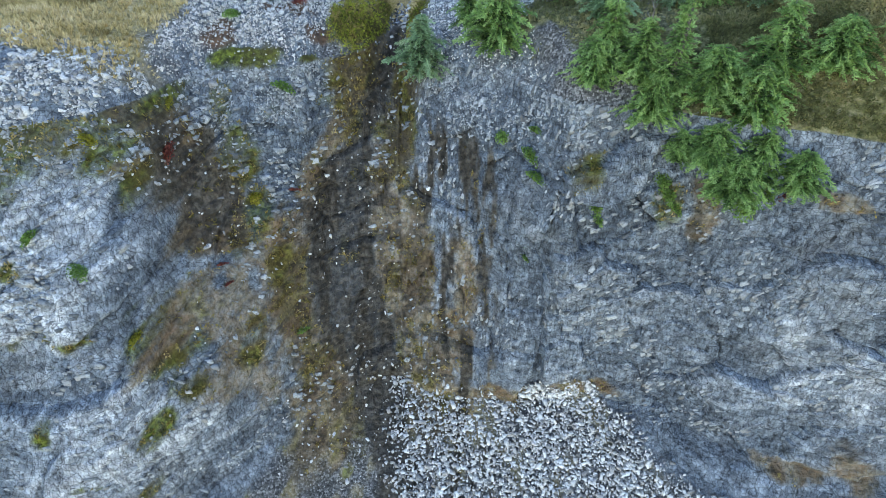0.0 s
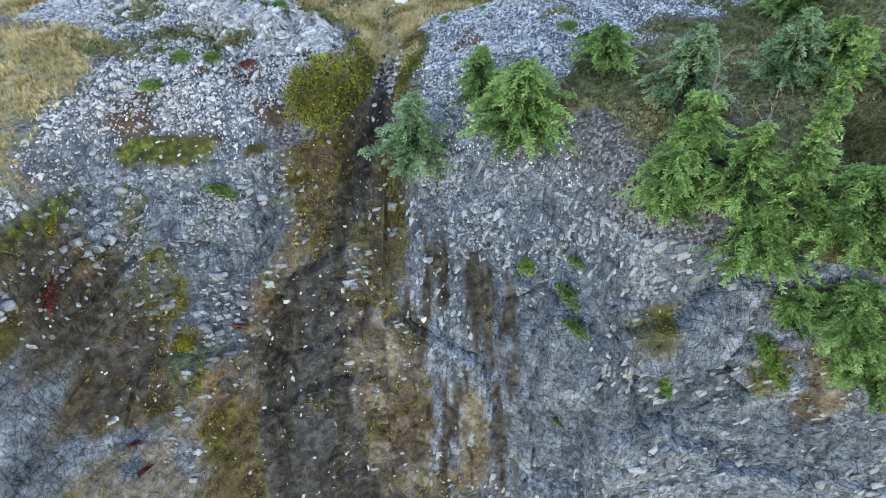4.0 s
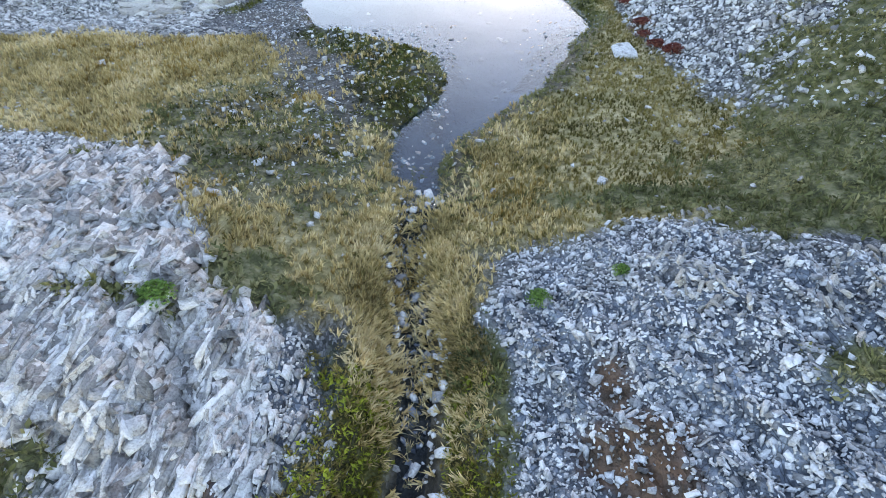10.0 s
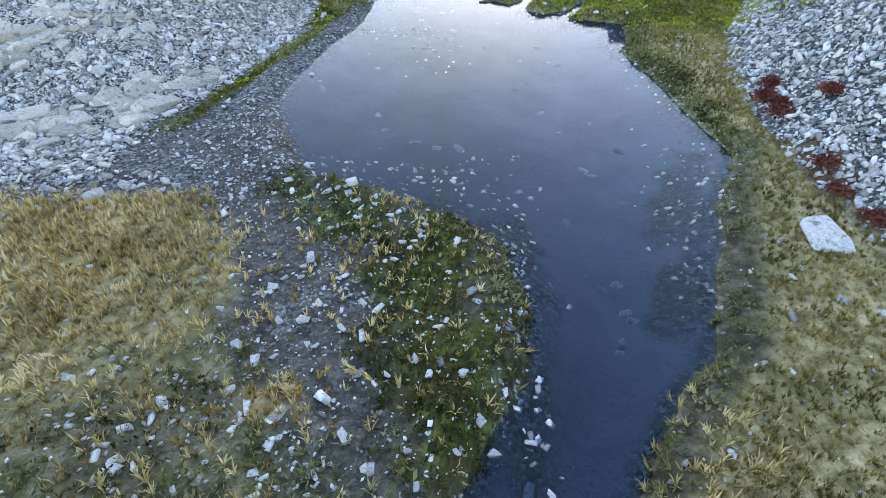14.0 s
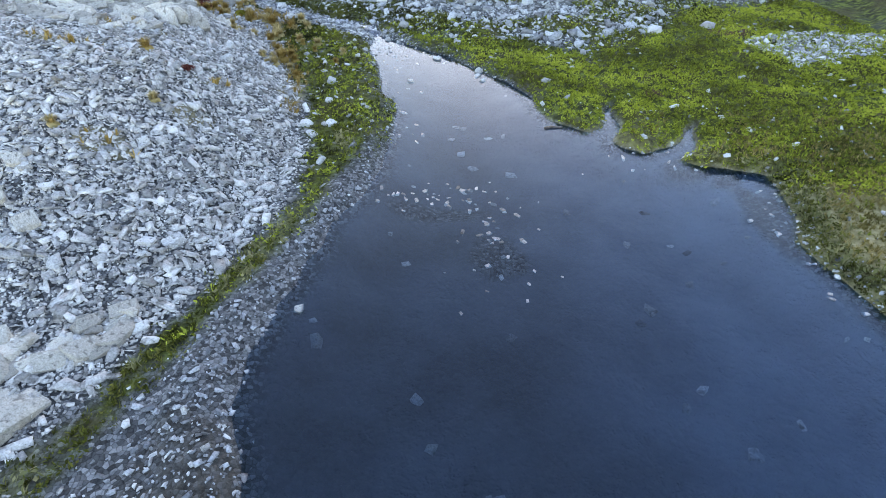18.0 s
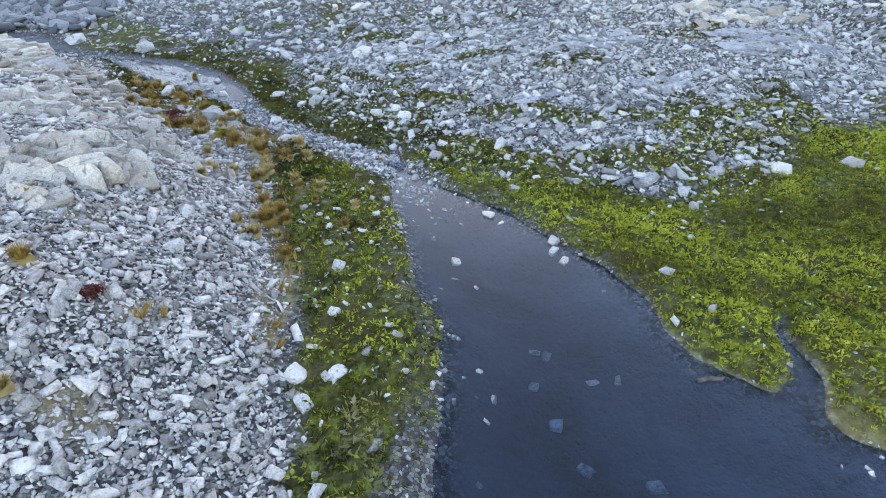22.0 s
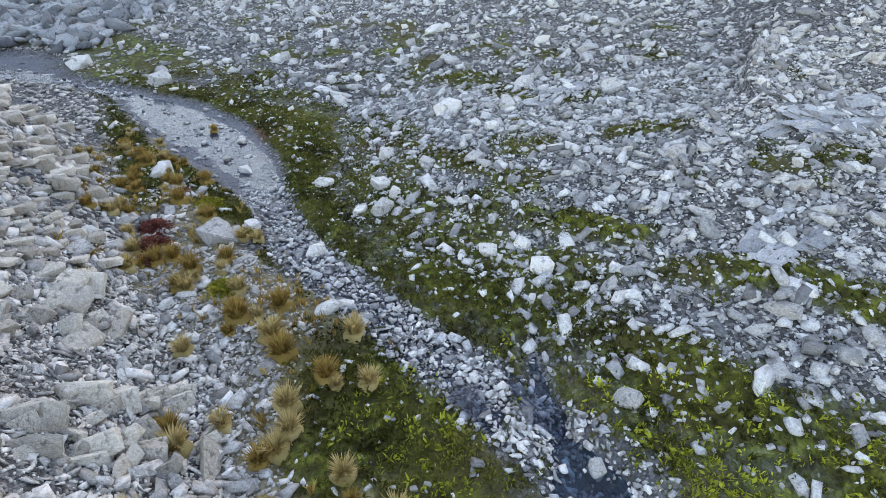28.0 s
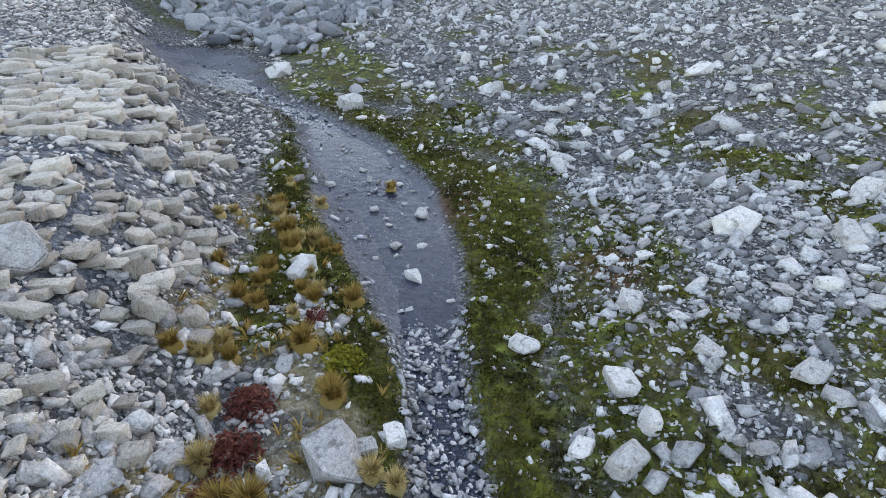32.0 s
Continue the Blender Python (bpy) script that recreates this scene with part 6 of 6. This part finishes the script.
    return tagged(root, label, "shrub", "shrubs on rock")


def tussock(name, seed, radius, height, blades, material, label):
    r = np.random.default_rng(seed)
    root = new(name)
    V, F = blade_variant(seed, blades, height, radius, 0.010)
    tagged(part("tuft", tri_mesh("tuft", V, F), material, root), kind="stuff")
    part("crown_base", tri_mesh("crown_base", *hull_fit(seed, radius * 0.7, height * 0.35)), material, root)
    return tagged(root, label, "grass tussock", "sedge tussocks")


def hull_fit(seed, radius, height):
    V, F = hull_variant(seed, 18, 1.0, 1.0, 0.5)
    return V / np.abs(V).max(0) * (radius, radius, height), F


green_shrub = shrub("green_shrub", 401, 0.30, 0.32, 900, LEAF, "bright green leafy shrub rooted in the rock")
red_shrub = shrub("red_shrub", 402, 0.32, 0.22, 900, RUSSET, "low dark red autumn shrub among stones")
yellow_shrub = shrub("yellow_shrub", 403, 0.28, 0.20, 800, YELLOW, "small yellow-green autumn shrub on the cliff")


def face_place(x, z):
    fade = float(step(LIP, LIP - 1.4, z)) * 0.9 + 0.1
    return float(face_y(x, z)) - float(crag(np.array([x]), np.array([z]))[0]) * fade


def on_face(ob, rows, first=True):
    for k, (x, z, size) in enumerate(rows):
        o = ob if first and k == 0 else copy_thing(ob, pose(0, 0, 0))
        o.location, o.rotation_euler, o.scale = (x, face_place(x, z) + 0.03, z), (0.8, 0, x * 3), (size,) * 3


def on_land(ob, rows, first=True):
    for k, (x, y, size) in enumerate(rows):
        o = ob if first and k == 0 else copy_thing(ob, pose(0, 0, 0))
        set_down(o, x, y, None, x * 200, size)


on_face(green_shrub, ((2.65, -2.7, 1.1), (2.8, -3.2, 1.0), (4.6, -3.7, 0.8), (4.7, -4.1, 0.7), (2.7, -5.6, 0.5), (2.7, -6.0, 0.5), (6.5, -2.8, 0.9), (6.65, -3.2, 1.0), (6.9, -3.6, 0.8), (-5.4, -1.4, 1.1), (-9.9, -3.8, 0.8), (-11.0, -3.0, 0.8), (2.85, -2.0, 0.8), (1.9, -2.3, 0.7), (8.0, -2.7, 1.3), (8.5, -3.0, 1.2), (-5.0, -8.6, 0.9), (8.9, -2.6, 1.1)))
on_land(green_shrub, ((3.4, 21.85, 0.8), (-6.9, 20.9, 0.8), (-6.2, 21.2, 0.7), (-7.3, 19.7, 0.8), (0.1, 25.0, 0.5), (1.35, 25.3, 0.4), (-5.1, 24.6, 0.7)), False)
on_land(red_shrub, ((-5.2, 21.0, 0.7), (-13.2, 61.9, 0.95), (-13.5, 62.6, 0.9), (-13.0, 61.3, 0.7), (-13.9, 64.6, 0.6), (5.6, 40.4, 1.0), (5.5, 39.6, 0.9), (5.9, 40.9, 0.8), (5.35, 37.4, 0.8), (5.2, 36.6, 0.7), (5.3, 35.7, 0.8), (5.75, 39.9, 0.6), (6.4, 39.5, 0.9), (5.5, 34.9, 0.9), (-9.6, 50.2, 0.5)))
on_face(red_shrub, ((-8.6, -2.4, 1.0), (-7.2, -5.6, 0.55), (9.6, -2.6, 1.0), (-5.2, -4.4, 0.6), (9.9, -1.7, 0.8), (-7.0, -6.1, 0.5)), False)
on_face(yellow_shrub, ((-6.4, -4.3, 0.8), (-8.9, -6.0, 0.9), (-9.9, -1.2, 0.8), (-8.6, -1.2, 0.7)))
on_land(yellow_shrub, ((-12.9, 63.9, 1.0), (-11.2, 60.6, 0.9)), False)

sedge_tussock = tussock("sedge_tussock", 411, 0.26, 0.34, 340, ORANGE, "round golden-orange sedge tussock between stones")
def tussock_belt(ob, seed, count, label):
    """Clumps along the foot of the west bank beside the brook."""
    r = np.random.default_rng(seed)
    px, py = (-7.6, -8.6, -9.6, -11.2, -12.6, -14.0, -15.6, -17.2), (53.5, 56.2, 58.6, 60.4, 62.2, 64.4, 66.4, 68.4)
    for _ in range(count):
        t = r.uniform(0, len(px) - 1)
        x, y = np.interp(t, range(len(px)), px) + r.normal(-0.3, 0.95), np.interp(t, range(len(py)), py) + r.normal(0, 0.6)
        o = copy_thing(ob, pose(0, 0, 0))
        set_down(o, float(x), float(y), None, float(r.uniform(0, 360)), float(r.uniform(0.5, 1.1)))
        tagged(o, label)


straw_tussock = tussock("sedge_tussock", 412, 0.24, 0.30, 320, SEDGE, "straw-coloured sedge tussock between stones")
on_land(sedge_tussock, ((-11.5, 61.55, 1.0), (-12.0, 60.6, 0.9), (-12.6, 63.2, 1.0), (-13.6, 63.9, 1.1), (-14.2, 65.0, 0.9), (-14.9, 64.4, 0.8), (-15.6, 66.2, 1.1), (-13.6, 65.3, 1.0), (-10.6, 59.8, 1.2), (-9.6, 59.0, 1.2), (-8.8, 58.6, 1.0), (-16.2, 64.9, 0.9), (-14.9, 62.7, 0.8), (-6.6, 54.6, 0.6), (-10.0, 60.2, 1.1), (-10.5, 50.4, 0.8), (-17.0, 67.6, 0.9), (-15.7, 70.4, 0.8)))
on_land(straw_tussock, ((-11.2, 62.4, 0.8), (-10.9, 60.6, 1.0), (-9.9, 59.4, 1.2), (-9.2, 58.0, 1.1), (-8.6, 59.6, 1.1), (-13.9, 62.3, 0.8), (-14.6, 63.3, 0.9), (-8.2, 57.0, 0.9), (-10.1, 55.9, 0.7), (-9.7, 48.4, 0.7), (-11.0, 46.8, 0.7), (-8.0, 54.1, 0.7)))

tussock_belt(sedge_tussock, 421, 36, "golden-orange sedge tussock beside the brook")
tussock_belt(straw_tussock, 422, 34, "straw-coloured sedge tussock beside the brook")


# ---- boulders and bedrock ----
def boulder_mesh(seed, points, flat, bevel=0.035):
    """A weathered block about 1 m long with broken edges."""
    V, F = hull_variant(seed, points, flat, 1.0, 1.15)
    bm = bmesh.new()
    vs = [bm.verts.new(v) for v in V]
    for f in F:
        bm.faces.new([vs[i] for i in f])
    bmesh.ops.dissolve_limit(bm, angle_limit=0.25, verts=bm.verts, edges=bm.edges)
    bmesh.ops.bevel(bm, geom=list(bm.edges), offset=bevel, segments=2, affect="EDGES", clamp_overlap=True)
    bmesh.ops.triangulate(bm, faces=bm.faces)
    r = np.random.default_rng(seed)
    for v in bm.verts:
        v.co += Vector(r.normal(0, 0.006, 3))
    me = bpy.data.meshes.new("boulder")
    bm.to_mesh(me)
    bm.free()
    return me


BOULDERS = [boulder_mesh(500 + k, 12 + k % 5, 0.5 + 0.1 * (k % 4), 0.02) for k in range(10)]
for me in BOULDERS:
    me.materials.append(BOULDER)
ROUND = [boulder_mesh(520 + k, 22, 0.75, 0.05) for k in range(3)]
for me in ROUND:
    me.materials.append(BOULDER)
BIG_A = ((4.25, 35.35, 1.3), (-12.05, 62.35, 0.92), (-6.78, 49.9, 0.52), (-6.15, 49.9, 0.42), (-6.55, 49.3, 0.4), (-1.95, 54.0, 0.42), (-2.56, 56.12, 0.36), (-9.85, 62.1, 0.5), (-9.2, 60.2, 0.48), (-10.6, 65.5, 0.52), (-9.08, 65.13, 0.72),
         (-9.25, 67.14, 0.62), (-7.72, 70.14, 0.97), (-20.0, 75.22, 0.98), (-8.99, 80.95, 0.95), (-16.95, 62.3, 1.05), (-3.27, 55.25, 0.4), (-0.12, 52.32, 0.34), (-2.03, 53.6, 0.34), (-1.9, 53.2, 0.3), (-4.15, 53.25, 0.38), (-4.5, 58.4, 0.42), (-5.07, 57.43, 0.36))
BIG_B = ((-1.52, 28.35, 0.6), (-2.05, 26.74, 0.3), (-10.59, 34.5, 0.68), (1.89, 28.45, 0.5), (-1.81, 31.66, 0.3), (-2.05, 29.65, 0.3), (-2.23, 29.4, 0.28), (-1.5, 29.85, 0.27), (-4.02, 30.4, 0.34), (-4.94, 29.03, 0.43), (-3.24, 29.61, 0.3), (-8.01, 31.35, 0.4),
         (-6.13, 31.49, 0.32), (-6.53, 52.89, 0.42), (-5.79, 43.1, 0.3), (-8.09, 42.55, 0.4), (-8.23, 44.58, 0.52), (-8.64, 44.43, 0.48), (6.61, 57.0, 0.68), (4.67, 56.88, 0.74), (1.72, 55.33, 0.36), (-0.89, 56.53, 0.3), (-8.56, 53.46, 0.36), (-9.23, 52.14, 0.47), (-9.55, 53.63, 0.45))
BIG_C = ((-1.8, 60.07, 0.58), (-2.1, 65.23, 0.57), (-6.41, 61.97, 0.49), (-5.46, 61.42, 0.52), (-24.93, 77.42, 1.09), (-8.79, 63.77, 0.6), (-9.32, 63.84, 0.4), (-11.56, 63.02, 0.41), (-14.88, 65.62, 0.63), (-13.21, 66.89, 0.44), (-14.19, 67.87, 0.38), (-14.38, 69.51, 0.47),
         (-13.76, 60.8, 0.57), (-13.64, 61.44, 0.49), (-14.16, 61.49, 0.42), (-8.6, 64.49, 0.44), (-6.77, 65.87, 0.54), (-8.01, 66.07, 0.45), (-5.82, 70.16, 0.76), (-15.6, 78.36, 0.74), (-5.13, 72.49, 0.9), (-9.4, 23.7, 0.55), (-10.3, 41.0, 0.6), (-11.1, 42.3, 0.52))
r = np.random.default_rng(77)
for k, (x, y, s) in enumerate(BIG_A + BIG_B + BIG_C):
    meshes = ROUND if s in (1.05, 0.42) else BOULDERS
    ob = new("boulder" if s > 0.34 else "stone", meshes[k % len(meshes)])
    z = float(height(x, y))
    if pond_depth(np.array([x]), np.array([y]))[0] > 0:
        z = max(z, -0.12 * s)
    low = 0.42 if s > 1.2 else 0.62 if y < 50 else 0.9
    s = s * (0.62 if 26 < y < 36 and s < 1 else 0.85 if y < 58 else 1)
    ob.location, ob.rotation_euler, ob.scale = (x, y, z + 0.12 * s * low), (r.normal(0, 0.12), r.normal(0, 0.12), r.uniform(0, 6.28)), (s, s, s * low)
    if s > 1.2:
        ob.data = ob.data.copy()
        ob.data.materials[0] = LICHEN
    kind = "in shallow water" if z <= 0 and y < 60 else "beside the inlet brook" if y > 59 and x < -8 else "on the talus" if y > 59 else "on mossy ground" if y > 45 else "in the meadow"
    tagged(ob, ("large " if s > 0.6 else "") + "pale grey angular rock lying " + kind, "boulder" if s > 0.34 else "stone", "scattered boulders")


def loose_stones(seed, count, box, chance, low, high, label, group):
    """Stones large enough to tell apart, each a thing of its own."""
    x, y, z, r = field(seed, count, *box, chance)
    for k in range(min(len(x), 28)):
        ob = new("stone", BOULDERS[int(r.integers(0, len(BOULDERS)))])
        s = float(r.uniform(low, high)) * float(r.uniform(0.7, 1))
        ob.location, ob.rotation_euler, ob.scale = (x[k], y[k], z[k] + 0.15 * s), (r.normal(0, 0.25), r.normal(0, 0.25), r.uniform(0, 6.28)), (s, s * r.uniform(0.7, 1.1), s * r.uniform(0.6, 1.0))
        tagged(ob, label, "stone", group)


loose_stones(601, 500, (-11, 4, 59.5, 70), talus_chance, 0.28, 0.5, "pale angular stone lying on the talus slope", "large talus stones")
loose_stones(602, 300, (-13.5, -7.5, 43, 60), west_chance, 0.22, 0.4, "pale angular stone on the west scree bank", "large scree stones")
loose_stones(603, 400, (-15.5, -10.5, 57, 66), west_chance, 0.25, 0.45, "pale weathered stone among sedge by the brook", "brookside stones")

loose_stones(604, 900, (-9, -2.4, 19, 27), knoll_chance, 0.16, 0.32, "pale shale block on the weathered knoll", "knoll stones")
loose_stones(605, 900, (-0.6, 5.5, 18, 27), knoll_chance, 0.14, 0.28, "blue-white shale block on the scree knoll", "knoll stones")
loose_stones(606, 1500, (-7, -1.0, 29.5, 41), lambda x, y, c: c["marsh"] * (c["p"] < 0), 0.12, 0.26, "pale stone lying on the dark marsh", "marsh stones")
loose_stones(607, 500, (5.2, 9, 29, 48), east_chance, 0.18, 0.34, "blue-white angular stone on the east scree", "east scree stones")
loose_stones(608, 1200, (-8.0, -5.2, 44, 58.5), lambda x, y, c: c["moss"] * (c["p"] < 0), 0.12, 0.28, "pale stone lying in the shore's moss", "mossy stones")
loose_stones(609, 2500, (-22, -4.5, 58.5, 76), lambda x, y, c: step(0.15, -0.1, c["d_in"] - c["w_in"]), 0.16, 0.36, "wet grey stone in the inlet brook", "brook stones")
loose_stones(610, 600, (-24, 8, 70, 82), talus_chance, 0.4, 0.8, "large pale stone high on the talus", "high talus stones")
stones("inlet_fan_stones", 17, 5000, (-8, -2.6, 56.4, 62), lambda x, y, c: step(0.12, -0.12, c["d_in"] - c["w_in"]) * 0.7, 0.05, 0.18, 1.9, 0.3, SHALE, "pale stones where the brook enters the tarn", sink=0.3, category="gravel")


def slab_mesh(seed, flat):
    V, F = hull_variant(seed, 11, flat, 1.25, 0.85)
    bm = bmesh.new()
    vs = [bm.verts.new(v) for v in V]
    for f in F:
        bm.faces.new([vs[i] for i in f])
    bmesh.ops.dissolve_limit(bm, angle_limit=0.3, verts=bm.verts, edges=bm.edges)
    bmesh.ops.bevel(bm, geom=list(bm.edges), offset=0.02, segments=1, affect="EDGES", clamp_overlap=True)
    bmesh.ops.triangulate(bm, faces=bm.faces)
    me = bpy.data.meshes.new("slab")
    bm.to_mesh(me)
    bm.free()
    me.materials.append(LEDGE)
    return me


LEDGE = stone_material("ledge_rock", (0.30, 0.272, 0.235), (0.60, 0.55, 0.475), (0.32, 0.25, 0.17), 0.6, True)
SLABS = [slab_mesh(540 + k, 0.35 + 0.1 * (k % 3)) for k in range(8)]


def outcrop(seed, x, y, length, width, turn, dip, count, size, label, loose=1.6):
    """A ledge of bedrock broken into slabs that all dip one way."""
    r = np.random.default_rng(seed)
    root = new("rock_outcrop")
    root.location = (x, y, float(height(x, y)))
    c, s = math.cos(radians(turn)), math.sin(radians(turn))
    for _ in range(count):
        u, v = r.uniform(-0.5, 0.5) * length, r.uniform(-0.5, 0.5) * width
        px, py = u * c - v * s, u * s + v * c
        pz = float(height(x + px, y + py)) - root.location.z
        k = size * r.uniform(0.5, 1.3)
        ob = part("slab", SLABS[int(r.integers(0, len(SLABS)))], None, root)
        ob.location = (px, py, pz + 0.06 * k)
        ob.rotation_euler = (radians(dip) + r.normal(0, 0.13) * loose, r.normal(0, 0.14) * loose, radians(turn) + r.normal(0, 0.3) * loose)
        ob.scale = (k * r.uniform(0.6, 1.3), k * r.uniform(0.6, 1.3), k * r.uniform(0.5, 1.1))
    return tagged(root, label, "rock outcrop", "bedrock ledges")


def ledge(seed, x, y, length, width, turn, dip, rows, size, label):
    """Bedrock in courses: slabs end to end along each layer, cut by joints."""
    r = np.random.default_rng(seed)
    root = new("rock_outcrop")
    root.location = (x, y, float(height(x, y)))
    c, s = math.cos(radians(turn)), math.sin(radians(turn))
    for i in range(rows):
        v = ((i + r.uniform(0.3, 0.7)) / rows - 0.5) * width
        u = -0.5 * length * r.uniform(0.7, 1.1)
        end = 0.5 * length * r.uniform(0.7, 1.1)
        while u < end:
            run = size * r.uniform(0.5, 1.7)
            px, py = (u + run / 2) * c - v * s, (u + run / 2) * s + v * c
            pz = float(height(x + px, y + py)) - root.location.z
            ob = part("slab", SLABS[int(r.integers(0, len(SLABS)))], None, root)
            ob.location = (px + r.normal(0, 0.12), py + r.normal(0, 0.12), pz + 0.05 * size + r.uniform(-0.08, 0.10))
            ob.rotation_euler = (radians(dip) + r.normal(0, 0.12), r.normal(0, 0.10), radians(turn) + r.normal(0, 0.24))
            ob.scale = (run / 1.15, width / rows * r.uniform(1.3, 1.9), size * r.uniform(0.7, 1.5))
            u += run * r.uniform(0.92, 1.08)
    return tagged(root, label, "rock outcrop", "bedrock ledges")


ledge(701, -22.6, 67.2, 5.2, 5.6, 33, -6, 15, 0.6, "stepped layers of pale bedrock above the brook")
ledge(702, -17.4, 63.0, 3.4, 4.0, 35, -8, 13, 0.45, "cracked pale bedrock ledge on the west ridge")
ledge(711, -14.7, 60.1, 2.2, 2.6, 38, -10, 11, 0.34, "weathered pale bedrock ledge above the sedge")
ledge(712, -26.6, 70.2, 4.0, 4.0, 30, -5, 10, 0.7, "flat pale bedrock steps near the far pool")
for row in ((703, -13.2, 58.4, 2.4, 1.4, 48, 32, 24, 0.55, "tilted pale bedrock fins near the brook"), (704, -12.2, 54.2, 3.2, 1.4, 20, 60, 54, 0.58, "leaning pale rock slabs on the west bank"), (714, -11.0, 57.0, 2.2, 1.6, 40, 55, 44, 0.42, "leaning pale rock plates above the sedge"), (713, -14.8, 57.4, 3.2, 2.2, 15, 48, 54, 0.6, "heaped pale rock slabs on the west bank"),
            (705, -12.4, 52.4, 3.2, 1.6, 10, 22, 26, 0.5, "broken pale rock slabs on the west bank"), (706, -10.6, 40.5, 3.2, 2.0, 38, 16, 40, 0.58, "low slabs of pale bedrock above the shore"), (715, -13.4, 42.8, 3.0, 2.0, 35, 20, 34, 0.66, "large pale bedrock slabs above the shore"), (716, -11.5, 53.9, 2.2, 1.5, 20, 52, 30, 0.66, "heap of large pale slabs on the west bank"), (717, -14.2, 52.4, 2.6, 1.4, 15, 44, 26, 0.62, "large leaning pale slabs on the west bank"),
            (707, -9.2, 41.9, 2.6, 0.9, 42, 16, 34, 0.46, "long pale bedrock slabs beside the gravel shore"), (708, -11.9, 44.6, 2.6, 2.0, 30, 18, 44, 0.38, "pale bedrock slabs among scree"),
            (709, 9.5, 70.5, 6.0, 2.5, 20, 12, 30, 0.9, "smooth pale bedrock showing through the talus")):
    outcrop(*row)


BEDROCK = stone_material("smooth_bedrock", (0.22, 0.235, 0.25), (0.40, 0.415, 0.425), (0.30, 0.28, 0.26), 0.4, True)
PLATES = [slab_mesh(560 + k, 0.22) for k in range(5)]
for me in PLATES:
    me.materials[0] = BEDROCK


def bedrock_patch(seed, x, y, length, width, turn, count, size):
    """Smooth striated bedrock: long plates that lie with the slope."""
    r = np.random.default_rng(seed)
    root = new("bedrock_patch")
    root.location = (x, y, float(height(x, y)))
    c, s = math.cos(radians(turn)), math.sin(radians(turn))
    for _ in range(count):
        u, v = r.uniform(-0.5, 0.5) * length, r.uniform(-0.5, 0.5) * width
        px, py = u * c - v * s, u * s + v * c
        k = size * r.uniform(0.6, 1.3)
        gx, gy = slope(np.array([x + px]), np.array([y + py]))
        ob = part("plate", PLATES[int(r.integers(0, len(PLATES)))], None, root)
        ob.location = (px, py, float(height(x + px, y + py)) - root.location.z + 0.02)
        ob.rotation_euler = (math.atan(float(gy[0])) + r.normal(0, 0.06), -math.atan(float(gx[0])) + r.normal(0, 0.06), radians(turn) + r.normal(0, 0.06))
        ob.scale = (k * r.uniform(1.0, 1.8), k * r.uniform(0.6, 1.1), k * r.uniform(0.3, 0.6))
    return tagged(root, "smooth striated blue-grey bedrock showing through talus", "bedrock", "talus bedrock")


for row in ((743, -1.0, 61.9, 1.6, 1.0, 40, 16, 0.5), (744, 3.7, 62.9, 2.0, 1.0, 20, 16, 0.6), (745, 2.7, 67.0, 2.4, 1.4, 20, 18, 0.8), (746, 9.4, 67.0, 4.5, 2.2, 15, 30, 1.0), (747, -4.4, 70.8, 2.2, 1.2, 35, 16, 0.7), (749, 1.3, 66.2, 2.0, 1.0, 30, 14, 0.7)):
    bedrock_patch(*row)


def knoll_fins():
    """Upturned shale edges on the knolls."""
    for seed, x, y, length, width, turn, dip, count, size in ((721, -6.4, 26.0, 3.4, 1.8, 60, 62, 110, 0.2), (722, -5.0, 24.0, 2.6, 1.6, 62, 60, 90, 0.2), (723, -8.0, 26.2, 3.0, 1.4, 40, 55, 80, 0.22), (724, 2.6, 25.6, 3.0, 1.2, 65, 55, 80, 0.16), (725, 4.3, 24.2, 2.2, 1.4, 60, 55, 70, 0.16), (726, -6.3, 22.9, 2.0, 1.1, 70, 60, 60, 0.2)):
        tagged(outcrop(seed, x, y, length, width, turn, dip, count, size, "upturned edges of pale shale on the knoll"), group="shale fins")


knoll_fins()


def driftwood(x, y, turn, length):
    V, F = tube([(-length / 2, 0, 0), (-length * 0.1, 0.02, 0.015), (length * 0.3, -0.015, 0.0), (length / 2, 0.03, -0.01)], (0.035, 0.04, 0.032, 0.018), 7)
    ob = new("driftwood", tri_mesh("driftwood", V, F))
    ob.data.materials.append(BARK)
    ob.location, ob.rotation_euler = (x, y, 0.012), (0, 0, radians(turn))
    return tagged(ob, "short dark driftwood stick floating in the tarn", "driftwood")


driftwood(-0.35, 49.75, 8, 0.5)
